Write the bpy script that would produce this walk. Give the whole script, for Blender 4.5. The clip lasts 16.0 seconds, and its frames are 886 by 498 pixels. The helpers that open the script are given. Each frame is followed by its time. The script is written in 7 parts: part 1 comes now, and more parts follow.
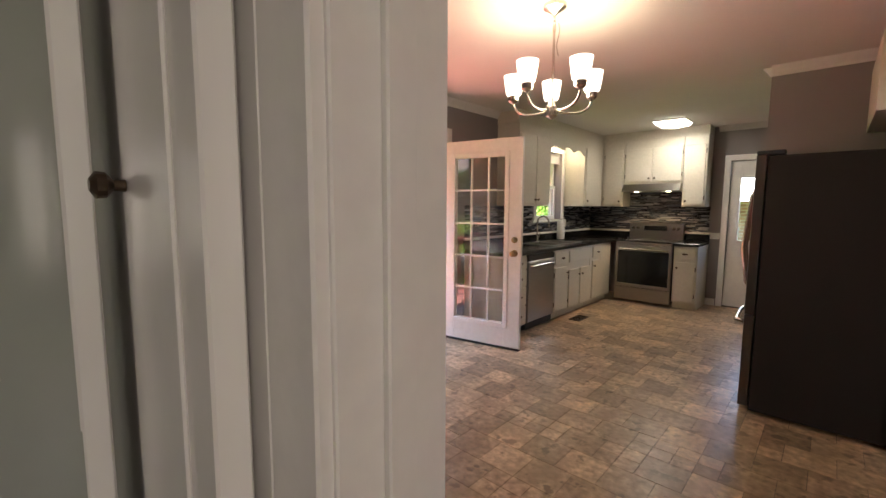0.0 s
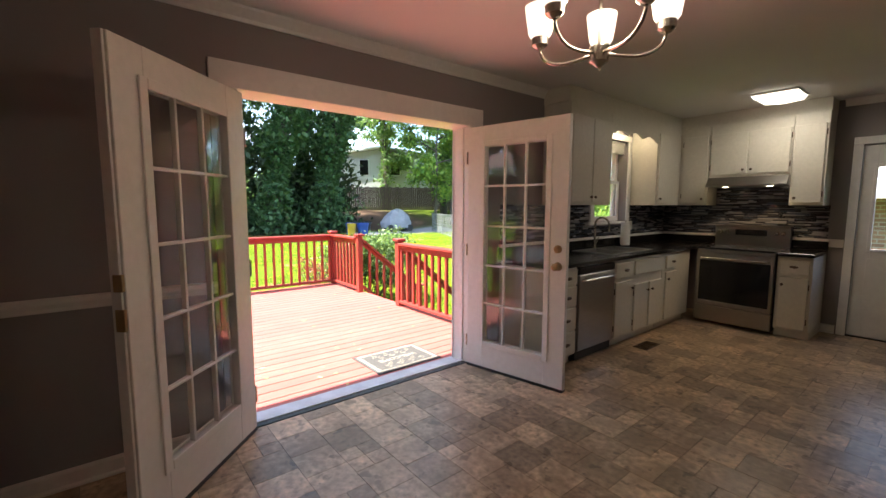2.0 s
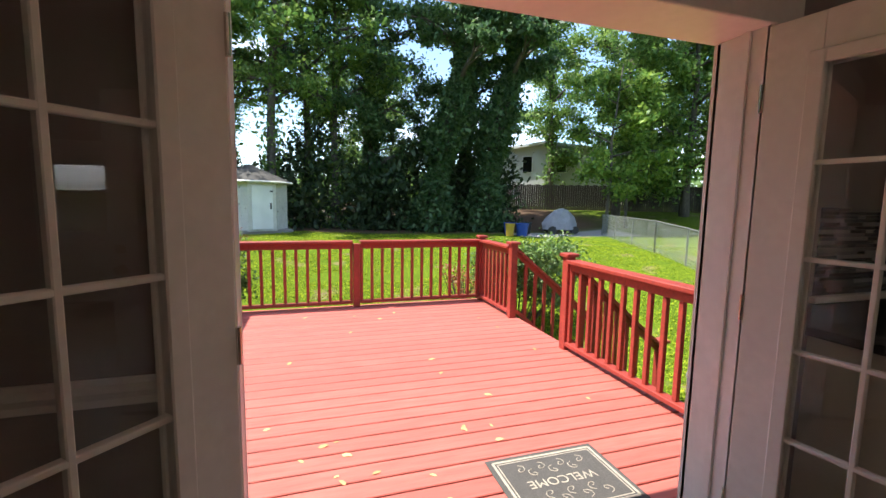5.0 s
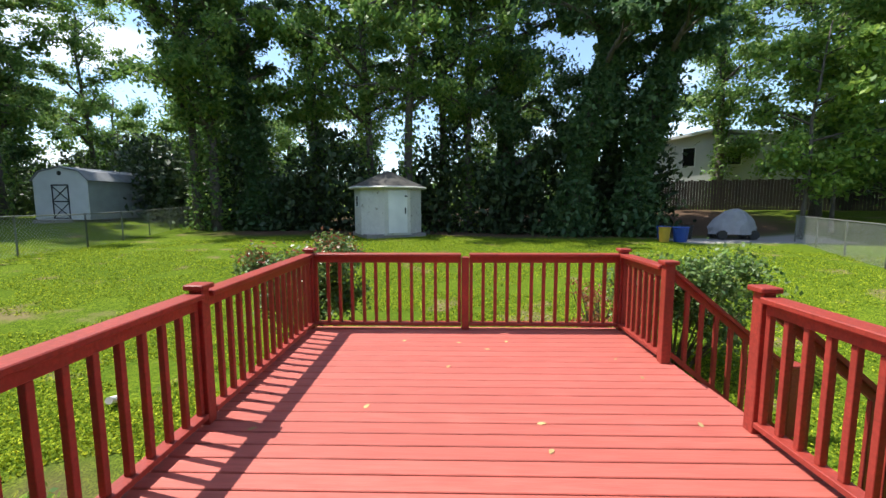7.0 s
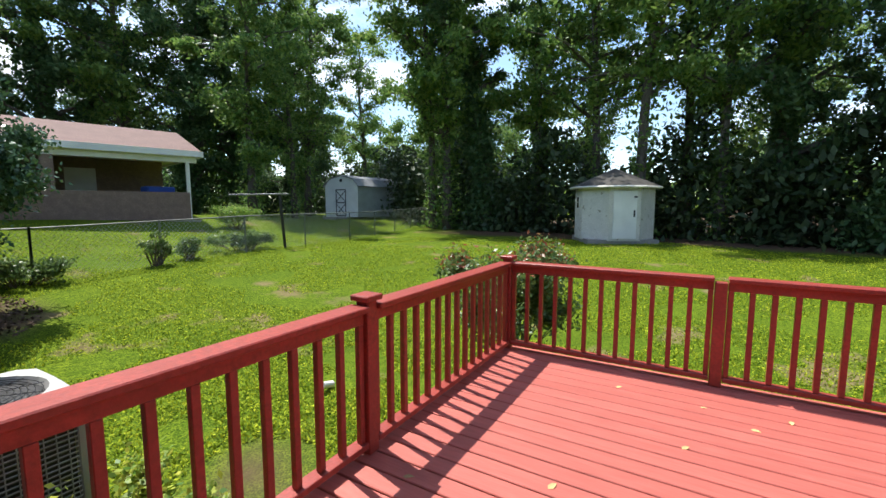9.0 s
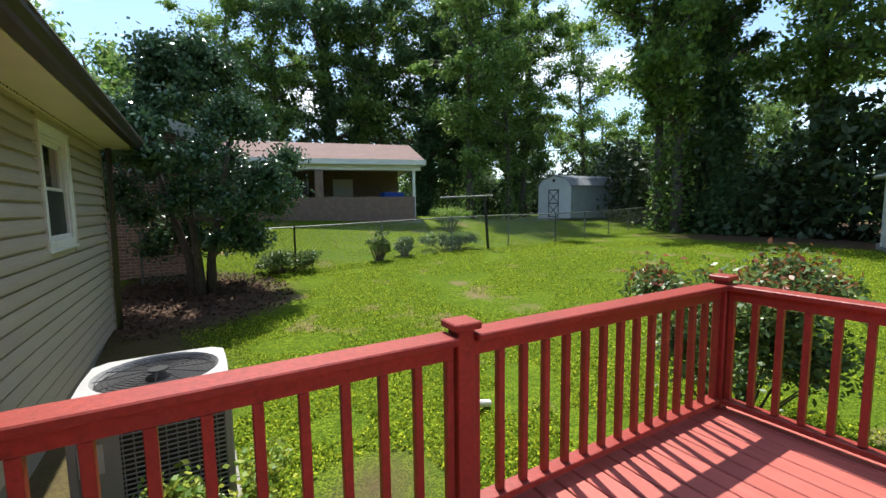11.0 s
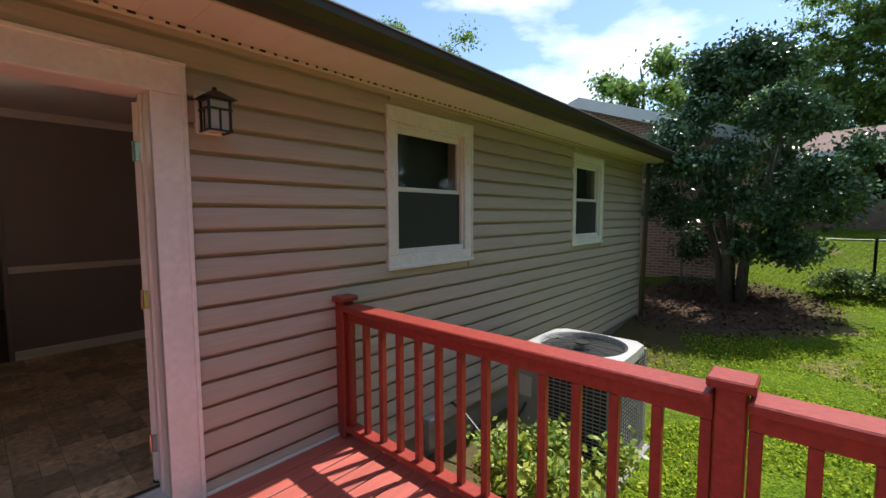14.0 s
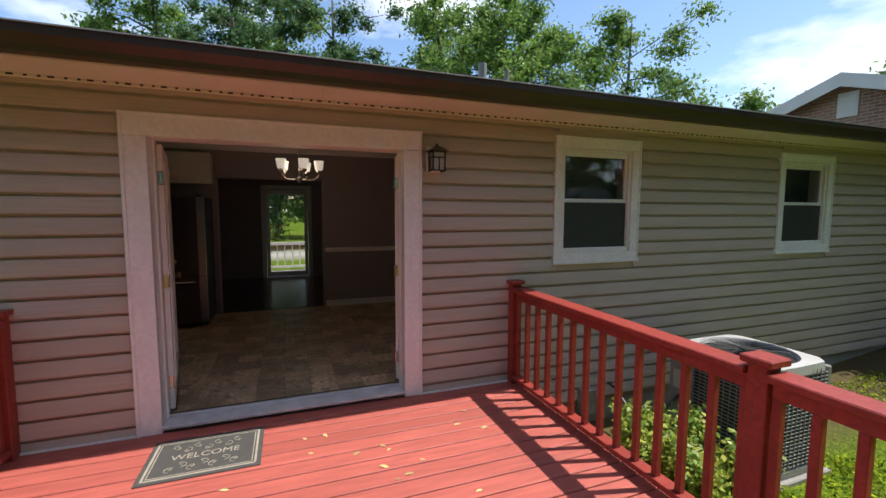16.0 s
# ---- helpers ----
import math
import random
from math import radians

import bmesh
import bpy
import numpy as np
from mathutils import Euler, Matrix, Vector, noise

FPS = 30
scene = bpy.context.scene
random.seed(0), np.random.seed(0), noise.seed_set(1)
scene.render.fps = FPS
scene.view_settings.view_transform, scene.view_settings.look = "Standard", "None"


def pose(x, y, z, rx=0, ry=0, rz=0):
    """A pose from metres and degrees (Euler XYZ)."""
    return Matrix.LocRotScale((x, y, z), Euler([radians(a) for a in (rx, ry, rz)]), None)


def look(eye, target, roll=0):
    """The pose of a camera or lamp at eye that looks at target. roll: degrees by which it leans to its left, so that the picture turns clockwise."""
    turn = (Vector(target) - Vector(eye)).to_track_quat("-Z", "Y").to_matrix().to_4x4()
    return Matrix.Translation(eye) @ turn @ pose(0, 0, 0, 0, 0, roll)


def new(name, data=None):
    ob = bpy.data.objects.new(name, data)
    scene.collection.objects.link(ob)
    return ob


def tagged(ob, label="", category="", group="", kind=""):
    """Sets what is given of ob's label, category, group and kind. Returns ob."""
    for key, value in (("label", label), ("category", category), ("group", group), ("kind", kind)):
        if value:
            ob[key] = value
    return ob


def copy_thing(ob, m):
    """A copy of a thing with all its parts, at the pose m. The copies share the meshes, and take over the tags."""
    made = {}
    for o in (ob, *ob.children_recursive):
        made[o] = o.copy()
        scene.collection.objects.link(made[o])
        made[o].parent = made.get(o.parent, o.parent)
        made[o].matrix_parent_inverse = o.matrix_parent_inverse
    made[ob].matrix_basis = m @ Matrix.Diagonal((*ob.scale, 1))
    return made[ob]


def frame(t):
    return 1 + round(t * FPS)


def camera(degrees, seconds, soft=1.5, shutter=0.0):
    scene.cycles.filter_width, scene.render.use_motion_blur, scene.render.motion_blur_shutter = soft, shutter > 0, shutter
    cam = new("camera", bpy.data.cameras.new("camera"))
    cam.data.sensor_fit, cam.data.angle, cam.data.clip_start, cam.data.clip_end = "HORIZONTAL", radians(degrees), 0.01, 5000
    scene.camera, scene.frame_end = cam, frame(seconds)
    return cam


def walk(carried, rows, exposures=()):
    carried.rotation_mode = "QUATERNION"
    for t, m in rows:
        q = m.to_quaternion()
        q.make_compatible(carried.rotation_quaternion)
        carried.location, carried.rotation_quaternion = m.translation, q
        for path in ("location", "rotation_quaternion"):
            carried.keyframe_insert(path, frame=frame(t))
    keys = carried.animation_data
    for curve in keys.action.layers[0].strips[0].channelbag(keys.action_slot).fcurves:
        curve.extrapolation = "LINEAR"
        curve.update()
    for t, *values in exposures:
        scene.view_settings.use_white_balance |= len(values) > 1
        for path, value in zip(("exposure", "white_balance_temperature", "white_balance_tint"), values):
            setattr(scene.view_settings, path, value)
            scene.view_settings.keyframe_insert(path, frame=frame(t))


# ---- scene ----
cam = camera(92.8, 16.0)
PATH = [
    (0, (0.086, -0.092, 1.417), (-1.262, 1.372, 1.213), 0.3),
    (0.5, (0.088, 0.129, 1.428), (-1.243, 1.607, 1.223), 0.2),
    (1, (0.035, 0.324, 1.425), (-1.31, 1.79, 1.218), 0.2),
    (1.5, (-0.104, 0.536, 1.42), (-1.551, 1.904, 1.224), 0.2),
    (2, (-0.264, 0.729, 1.417), (-1.811, 1.979, 1.21), 0.1),
    (2.5, (-0.443, 0.935, 1.417), (-2.101, 2.035, 1.214), 0.0),
    (3, (-0.649, 1.1, 1.415), (-2.416, 2.012, 1.205), 0.1),
    (3.5, (-0.953, 1.232, 1.418), (-2.771, 2.042, 1.218), 0.3),
    (3.7, (-1.074, 1.278, 1.414), (-2.896, 2.076, 1.206), 0.6),
    (5.8, (-2.194, 1.791, 1.43), (-4.13, 2.242, 1.217), 0.3),
    (6, (-2.291, 1.837, 1.444), (-4.235, 2.255, 1.231), 0.1),
    (6.5, (-2.509, 1.984, 1.481), (-4.485, 2.2, 1.268), 0.0),
    (7, (-2.683, 2.048, 1.475), (-4.67, 2.002, 1.257), -0.1),
    (7.5, (-2.944, 2.057, 1.505), (-4.918, 1.819, 1.291), -0.1),
    (8, (-3.108, 2.04, 1.509), (-5.049, 1.61, 1.289), -0.3),
    (8.5, (-3.298, 1.992, 1.465), (-5.164, 1.304, 1.26), -0.1),
    (9, (-3.573, 1.984, 1.464), (-5.281, 0.965, 1.254), 0.1),
    (9.2, (-3.668, 1.994, 1.453), (-5.299, 0.857, 1.239), -0.3),
    (11.3, (-4.599, 1.916, 1.448), (-5.367, 0.079, 1.256), -0.9),
    (11.5, (-4.69, 1.918, 1.455), (-5.275, 0.015, 1.269), -1.0),
    (12, (-4.85, 1.827, 1.444), (-5.083, -0.151, 1.268), -0.7),
    (12.5, (-5.014, 1.745, 1.428), (-4.842, -0.24, 1.26), -1.0),
    (13, (-5.225, 1.773, 1.459), (-4.563, -0.107, 1.29), -0.9),
    (13.5, (-5.412, 1.876, 1.461), (-4.369, 0.177, 1.301), -0.8),
    (14, (-5.652, 2.022, 1.477), (-4.335, 0.526, 1.318), -0.2),
    (14.5, (-5.892, 2.116, 1.514), (-4.372, 0.825, 1.359), -0.2),
    (15, (-6.179, 2.148, 1.543), (-4.477, 1.113, 1.368), 0.3),
    (15.5, (-6.441, 2.227, 1.57), (-4.63, 1.396, 1.402), 0.0),
    (16, (-6.703, 2.319, 1.572), (-4.833, 1.631, 1.395), 0.2),
]
EXPOSURES = [(0, 3.7), (0.4, 3.45), (0.7, 3.05), (1.0, 2.9), (1.5, 2.75), (2.0, 2.7), (2.5, 2.6), (3.0, 2.55), (3.7, 2.35), (5.8, 1.25), (6.5, 1.1), (9.2, 1.05), (12.0, 0.95), (14.0, 0.8), (16.0, 0.7)]
walk(cam, [(t, look(eye, target, roll)) for t, eye, target, roll in PATH], EXPOSURES)

# ---- light ----
SUN_TO = Vector((-0.13, -0.50, 1.0)).normalized()
elev = math.asin(SUN_TO.z)
azim = math.atan2(SUN_TO.x, SUN_TO.y)
world = bpy.data.worlds.new("sky")
scene.world = world
world.use_nodes = True
wn, wl = world.node_tree.nodes, world.node_tree.links
wn.clear()
w_out = wn.new("ShaderNodeOutputWorld")
w_bg = wn.new("ShaderNodeBackground")
w_sky = wn.new("ShaderNodeTexSky")
w_sky.sky_type = "NISHITA"
w_sky.sun_disc = False
w_sky.sun_elevation = elev
w_sky.sun_rotation = azim
w_sky.ozone_density = 3.0
w_sky.dust_density = 0.4
w_tc = wn.new("ShaderNodeTexCoord")
w_map = wn.new("ShaderNodeMapping")
w_map.inputs["Scale"].default_value = (1.0, 1.0, 2.6)
w_map.inputs["Location"].default_value = (0.35, 0.2, 0.1)
w_noise = wn.new("ShaderNodeTexNoise")
w_noise.inputs["Scale"].default_value = 2.3
w_noise.inputs["Detail"].default_value = 7.0
w_noise.inputs["Roughness"].default_value = 0.55
w_ramp = wn.new("ShaderNodeValToRGB")
w_ramp.color_ramp.elements[0].position = 0.50
w_ramp.color_ramp.elements[1].position = 0.66
w_mix = wn.new("ShaderNodeMix")
w_mix.data_type = "RGBA"
w_mix.inputs[7].default_value = (6.3, 6.7, 7.4, 1)
wl.new(w_tc.outputs["Generated"], w_map.inputs["Vector"])
wl.new(w_map.outputs["Vector"], w_noise.inputs["Vector"])
wl.new(w_noise.outputs["Fac"], w_ramp.inputs["Fac"])
wl.new(w_ramp.outputs["Color"], w_mix.inputs[0])
wl.new(w_sky.outputs["Color"], w_mix.inputs[6])
wl.new(w_mix.outputs[2], w_bg.inputs["Color"])
w_bg.inputs["Strength"].default_value = 0.135
wl.new(w_bg.outputs["Background"], w_out.inputs["Surface"])

sun = bpy.data.lights.new("sun", "SUN")
sun.energy = 4.2
sun.angle = radians(0.55)
sun.color = (1.0, 0.96, 0.90)
sun_ob = new("sun", sun)
sun_ob.rotation_mode = "QUATERNION"
sun_ob.rotation_quaternion = SUN_TO.to_track_quat("Z", "Y")

# ---- materials ----
def mat(name, base, rough=0.6, metal=0.0, vary=0.0, scale=8.0, fine=0.0, fine_scale=60.0, bump=0.0, bump_scale=80.0,
        per="", per_amount=0.15, stretch=(1, 1, 1), spec=0.5, dark=None, emit=None, emit_strength=0.0, wear=None,
        wear_at=0.62, wear_scale=3.0, coat=0.0):
    """A painted, wooden, metal or mineral surface: broad tone, grain, bump, random tone for each piece."""
    m = bpy.data.materials.new(name)
    m.use_nodes = True
    n, l = m.node_tree.nodes, m.node_tree.links
    b = n["Principled BSDF"]
    b.inputs["Roughness"].default_value = rough
    b.inputs["Metallic"].default_value = metal
    b.inputs["Specular IOR Level"].default_value = spec
    b.inputs["Coat Weight"].default_value = coat
    c4 = (*base, 1)
    b.inputs["Base Color"].default_value = c4
    if emit:
        b.inputs["Emission Color"].default_value = (*emit, 1)
        b.inputs["Emission Strength"].default_value = emit_strength
    tc = n.new("ShaderNodeNewGeometry")
    mp = n.new("ShaderNodeMapping")
    mp.inputs["Scale"].default_value = stretch
    l.new(tc.outputs["Position"], mp.inputs["Vector"])
    col = None

    def blend(fac, a, bcol):
        mx = n.new("ShaderNodeMix")
        mx.data_type = "RGBA"
        l.new(fac, mx.inputs[0])
        if isinstance(a, tuple):
            mx.inputs[6].default_value = a
        else:
            l.new(a, mx.inputs[6])
        mx.inputs[7].default_value = bcol
        return mx.outputs[2]

    def noise_at(s, detail=4.0, lo=0.35, hi=0.65):
        t = n.new("ShaderNodeTexNoise")
        t.inputs["Scale"].default_value = s
        t.inputs["Detail"].default_value = detail
        l.new(mp.outputs["Vector"], t.inputs["Vector"])
        r = n.new("ShaderNodeMapRange")
        r.inputs["From Min"].default_value = lo
        r.inputs["From Max"].default_value = hi
        l.new(t.outputs["Fac"], r.inputs["Value"])
        return r.outputs["Result"], t

    d4 = (*(dark if dark else tuple(v * (1 - vary) for v in base)), 1)
    if vary or dark:
        f, _ = noise_at(scale)
        col = blend(f, c4, d4)
    if fine:
        f, _ = noise_at(fine_scale, 6.0, 0.3, 0.7)
        col = blend(f, col if col else c4, tuple(v * (1 - fine) for v in d4[:3]) + (1,))
    if wear:
        f, _ = noise_at(wear_scale, 8.0, wear_at, wear_at + 0.05)
        col = blend(f, col if col else c4, (*wear, 1))
    if per:
        hsv = n.new("ShaderNodeHueSaturation")
        if per == "object":
            src = n.new("ShaderNodeObjectInfo").outputs["Random"]
        else:
            src = n.new("ShaderNodeNewGeometry").outputs["Random Per Island"]
        r = n.new("ShaderNodeMapRange")
        r.inputs["To Min"].default_value = 1 - per_amount
        r.inputs["To Max"].default_value = 1 + per_amount
        l.new(src, r.inputs["Value"])
        l.new(r.outputs["Result"], hsv.inputs["Value"])
        if col:
            l.new(col, hsv.inputs["Color"])
        else:
            hsv.inputs["Color"].default_value = c4
        col = hsv.outputs["Color"]
    if col:
        l.new(col, b.inputs["Base Color"])
    if bump:
        _, t = noise_at(bump_scale, 5.0)
        bp = n.new("ShaderNodeBump")
        bp.inputs["Strength"].default_value = bump
        bp.inputs["Distance"].default_value = 0.004
        l.new(t.outputs["Fac"], bp.inputs["Height"])
        l.new(bp.outputs["Normal"], b.inputs["Normal"])
    return m


def glass(name, tint=(1, 1, 1), gloss=1.0, through_amount=1.0):
    m = bpy.data.materials.new(name)
    m.use_nodes = True
    n, l = m.node_tree.nodes, m.node_tree.links
    n.remove(n["Principled BSDF"])
    tr = n.new("ShaderNodeBsdfTransparent")
    tr.inputs["Color"].default_value = (*tint, 1)
    gl = n.new("ShaderNodeBsdfGlossy")
    gl.inputs["Roughness"].default_value = 0.01
    lw = n.new("ShaderNodeLayerWeight")
    lw.inputs["Blend"].default_value = 0.5
    pw = n.new("ShaderNodeMath")
    pw.operation = "POWER"
    pw.inputs[1].default_value = 5.0
    l.new(lw.outputs["Facing"], pw.inputs[0])
    fr = n.new("ShaderNodeMath")
    fr.operation = "MULTIPLY_ADD"
    fr.inputs[1].default_value = 0.9
    fr.inputs[2].default_value = 0.055
    l.new(pw.outputs[0], fr.inputs[0])
    mx = n.new("ShaderNodeMixShader")
    l.new(fr.outputs[0], mx.inputs["Fac"])
    l.new(tr.outputs["BSDF"], mx.inputs[1])
    l.new(gl.outputs["BSDF"], mx.inputs[2])
    l.new(mx.outputs["Shader"], n["Material Output"].inputs["Surface"])
    return m


def leafy(name, base, vary=0.35, rough=0.5, trans=0.35):
    """Leaves: tone by leaf, some light let through."""
    m = bpy.data.materials.new(name)
    m.use_nodes = True
    n, l = m.node_tree.nodes, m.node_tree.links
    b = n["Principled BSDF"]
    b.inputs["Roughness"].default_value = rough
    b.inputs["Specular IOR Level"].default_value = 0.35
    g = n.new("ShaderNodeNewGeometry")
    hs = n.new("ShaderNodeHueSaturation")
    hs.inputs["Color"].default_value = (*base, 1)
    r = n.new("ShaderNodeMapRange")
    r.inputs["To Min"].default_value = 1 - vary
    r.inputs["To Max"].default_value = 1 + vary
    l.new(g.outputs["Random Per Island"], r.inputs["Value"])
    l.new(r.outputs["Result"], hs.inputs["Value"])
    r2 = n.new("ShaderNodeMapRange")
    r2.inputs["To Min"].default_value = 0.53
    r2.inputs["To Max"].default_value = 0.47
    l.new(g.outputs["Random Per Island"], r2.inputs["Value"])
    l.new(r2.outputs["Result"], hs.inputs["Hue"])
    l.new(hs.outputs["Color"], b.inputs["Base Color"])
    tl = n.new("ShaderNodeBsdfTranslucent")
    l.new(hs.outputs["Color"], tl.inputs["Color"])
    mx = n.new("ShaderNodeMixShader")
    mx.inputs["Fac"].default_value = trans
    l.new(b.outputs["BSDF"], mx.inputs[1])
    l.new(tl.outputs["BSDF"], mx.inputs[2])
    l.new(mx.outputs["Shader"], n["Material Output"].inputs["Surface"])
    return m


M = {}
M["deck"] = mat("red deck paint", (0.485, 0.116, 0.088), 0.55, vary=0.16, scale=2.5, fine=0.18, fine_scale=30, bump=0.5, bump_scale=60,
                per="object", per_amount=0.07, stretch=(1, 0.12, 1), wear=(0.34, 0.10, 0.08), wear_at=0.70, wear_scale=9)
M["rail"] = mat("red rail paint", (0.35, 0.047, 0.032), 0.45, vary=0.25, scale=4, fine=0.2, fine_scale=40, bump=0.5, bump_scale=50, wear=(0.27, 0.05, 0.035), wear_at=0.68, wear_scale=14)
M["siding"] = mat("taupe vinyl siding", (0.50, 0.425, 0.355), 0.5, vary=0.10, scale=1.2, fine=0.08, fine_scale=20, bump=0.35, bump_scale=14,
                  stretch=(1, 0.15, 4), per="object", per_amount=0.03)
M["white"] = mat("white trim paint", (0.80, 0.78, 0.75), 0.35, vary=0.05, scale=3, fine=0.04, fine_scale=25, bump=0.12, bump_scale=30)
M["white_ext"] = mat("weathered white trim", (0.83, 0.815, 0.80), 0.5, vary=0.10, scale=4, fine=0.08, fine_scale=30, bump=0.2, bump_scale=40)
M["soffit"] = mat("white vented soffit", (0.74, 0.68, 0.60), 0.5, vary=0.08, scale=3)
M["gutter"] = mat("brown gutter", (0.045, 0.03, 0.022), 0.35, vary=0.2, scale=5)
M["wall"] = mat("grey wall paint", (0.27, 0.245, 0.243), 0.75, vary=0.04, scale=2, bump=0.15, bump_scale=160)
M["ceiling"] = mat("white ceiling paint", (0.76, 0.74, 0.70), 0.85, vary=0.03, scale=2, bump=0.25, bump_scale=120)
M["cab"] = mat("cream cabinet paint", (0.70, 0.66, 0.56), 0.4, vary=0.06, scale=4, fine=0.05, fine_scale=30, bump=0.15, bump_scale=30)
M["counter"] = mat("black laminate", (0.018, 0.017, 0.017), 0.18, vary=0.5, scale=25, fine=0.3, fine_scale=140)
M["steel"] = mat("brushed stainless", (0.42, 0.40, 0.375), 0.28, 1.0, vary=0.1, scale=6, fine=0.12, fine_scale=90, stretch=(1, 1, 12))
M["darksteel"] = mat("smoky stainless", (0.17, 0.15, 0.14), 0.3, 1.0, vary=0.1, scale=5, fine=0.12, fine_scale=90, stretch=(1, 1, 12))
M["fridge_side"] = mat("dark grey fridge side", (0.019, 0.015, 0.013), 0.65, vary=0.12, scale=3, bump=0.25, bump_scale=220, spec=0.25)
M["black"] = mat("black gloss", (0.012, 0.012, 0.013), 0.12, vary=0.2, scale=5)
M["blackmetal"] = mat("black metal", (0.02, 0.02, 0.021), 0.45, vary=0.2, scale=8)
M["nickel"] = mat("brushed nickel", (0.62, 0.58, 0.52), 0.25, 1.0, vary=0.1, scale=10)
M["brass"] = mat("aged brass", (0.42, 0.30, 0.16), 0.35, 1.0, vary=0.3, scale=20)
M["bronze"] = mat("aged bronze", (0.14, 0.10, 0.07), 0.35, 0.9, vary=0.3, scale=20)
M["shade"] = mat("frosted glass shade", (0.9, 0.86, 0.78), 0.4, vary=0.03, scale=5, emit=(1.0, 0.90, 0.74), emit_strength=0.26)
M["diffuser"] = mat("lit diffuser", (0.9, 0.88, 0.8), 0.4, vary=0.03, scale=5, emit=(1.0, 0.92, 0.78), emit_strength=0.5)
M["bulb"] = mat("lit bulb", (0.9, 0.8, 0.6), 0.4, vary=0.02, scale=5, emit=(1.0, 0.80, 0.50), emit_strength=3.0)
M["glass"] = glass("clear glass")
M["gloss"] = mat("white gloss paint", (0.76, 0.74, 0.71), 0.16, vary=0.05, scale=3, bump=0.1, bump_scale=12)
# whitish gloss door surface, its dim greenish reflection put into the colour
M["green_gloss"] = mat("grey-green gloss paint", (0.36, 0.38, 0.34), 0.15, vary=0.08, scale=2)
M["frost"] = mat("frosted pane", (0.45, 0.44, 0.42), 0.3, vary=0.05, scale=6)
# near-black colour for the shade inside soffit gaps and slots
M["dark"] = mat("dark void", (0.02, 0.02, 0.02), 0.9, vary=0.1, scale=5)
M["threshold"] = mat("aluminium threshold", (0.60, 0.59, 0.60), 0.5, 0.15, vary=0.2, scale=8)
M["concrete"] = mat("concrete", (0.34, 0.32, 0.29), 0.9, vary=0.25, scale=3, fine=0.2, fine_scale=60, bump=0.5, bump_scale=60)
M["shingle"] = mat("grey shingles", (0.085, 0.08, 0.07), 0.9, vary=0.3, scale=4, fine=0.3, fine_scale=60, bump=0.6, bump_scale=80)
M["redshingle"] = mat("faded red shingles", (0.22, 0.135, 0.115), 0.9, vary=0.25, scale=2, fine=0.25, fine_scale=40, bump=0.5, bump_scale=60)
M["bark"] = mat("bark", (0.17, 0.145, 0.118), 0.9, vary=0.45, scale=3, fine=0.35, fine_scale=22, bump=1.0, bump_scale=30, stretch=(1, 1, 0.3))
M["stems"] = mat("brown stems", (0.13, 0.095, 0.07), 0.9, vary=0.3, scale=8)
M["galv"] = mat("galvanised steel", (0.45, 0.46, 0.46), 0.45, 0.6, vary=0.25, scale=10)
M["fencegrey"] = mat("weathered fence pipe", (0.17, 0.18, 0.16), 0.6, 0.2, vary=0.3, scale=10)
M["ac"] = mat("beige-grey enamel", (0.47, 0.465, 0.45), 0.4, vary=0.08, scale=4, fine=0.06, fine_scale=40)
M["ac_grey"] = mat("grey enamel", (0.26, 0.255, 0.24), 0.45, vary=0.12, scale=4)
M["shedwhite"] = mat("peeling white boards", (0.70, 0.69, 0.62), 0.7, vary=0.2, scale=3, fine=0.12, fine_scale=30, wear=(0.28, 0.26, 0.20), wear_at=0.63, wear_scale=5)
M["barnside"] = mat("grey barn siding", (0.30, 0.34, 0.34), 0.7, vary=0.15, scale=2)
M["barnroof"] = mat("pale grey shingles", (0.24, 0.25, 0.26), 0.8, vary=0.2, scale=3)
M["barnfront"] = mat("white barn front", (0.72, 0.73, 0.70), 0.6, vary=0.1, scale=2)
M["leaf_dark"] = leafy("dark leaves", (0.085, 0.16, 0.06), trans=0.4)
# darker than the other leaves: the canopy's shade is put into this colour
M["leaf_shaded"] = leafy("deep shade ivy leaves", (0.045, 0.075, 0.028), trans=0.15)
M["leaf_mid"] = leafy("mid leaves", (0.155, 0.26, 0.06), trans=0.45)
M["leaf_light"] = leafy("light leaves", (0.20, 0.32, 0.06), trans=0.45)
M["leaf_holly"] = leafy("glossy holly leaves", (0.065, 0.13, 0.06), rough=0.22, trans=0.12)
M["leaf_bush"] = leafy("hedge leaves", (0.12, 0.19, 0.055), rough=0.4)
M["leaf_rust"] = leafy("new copper leaves", (0.26, 0.10, 0.04), rough=0.4)
M["leaf_yellow"] = leafy("variegated leaves", (0.30, 0.36, 0.06), rough=0.4)
M["grass"] = leafy("grass", (0.245, 0.32, 0.022), 0.6, 0.8, 0.3)
M["grass"].node_tree.nodes["Principled BSDF"].inputs["Specular IOR Level"].default_value = 0.08
M["litter"] = mat("leaf litter", (0.10, 0.058, 0.04), 0.95, per="island", per_amount=0.4)


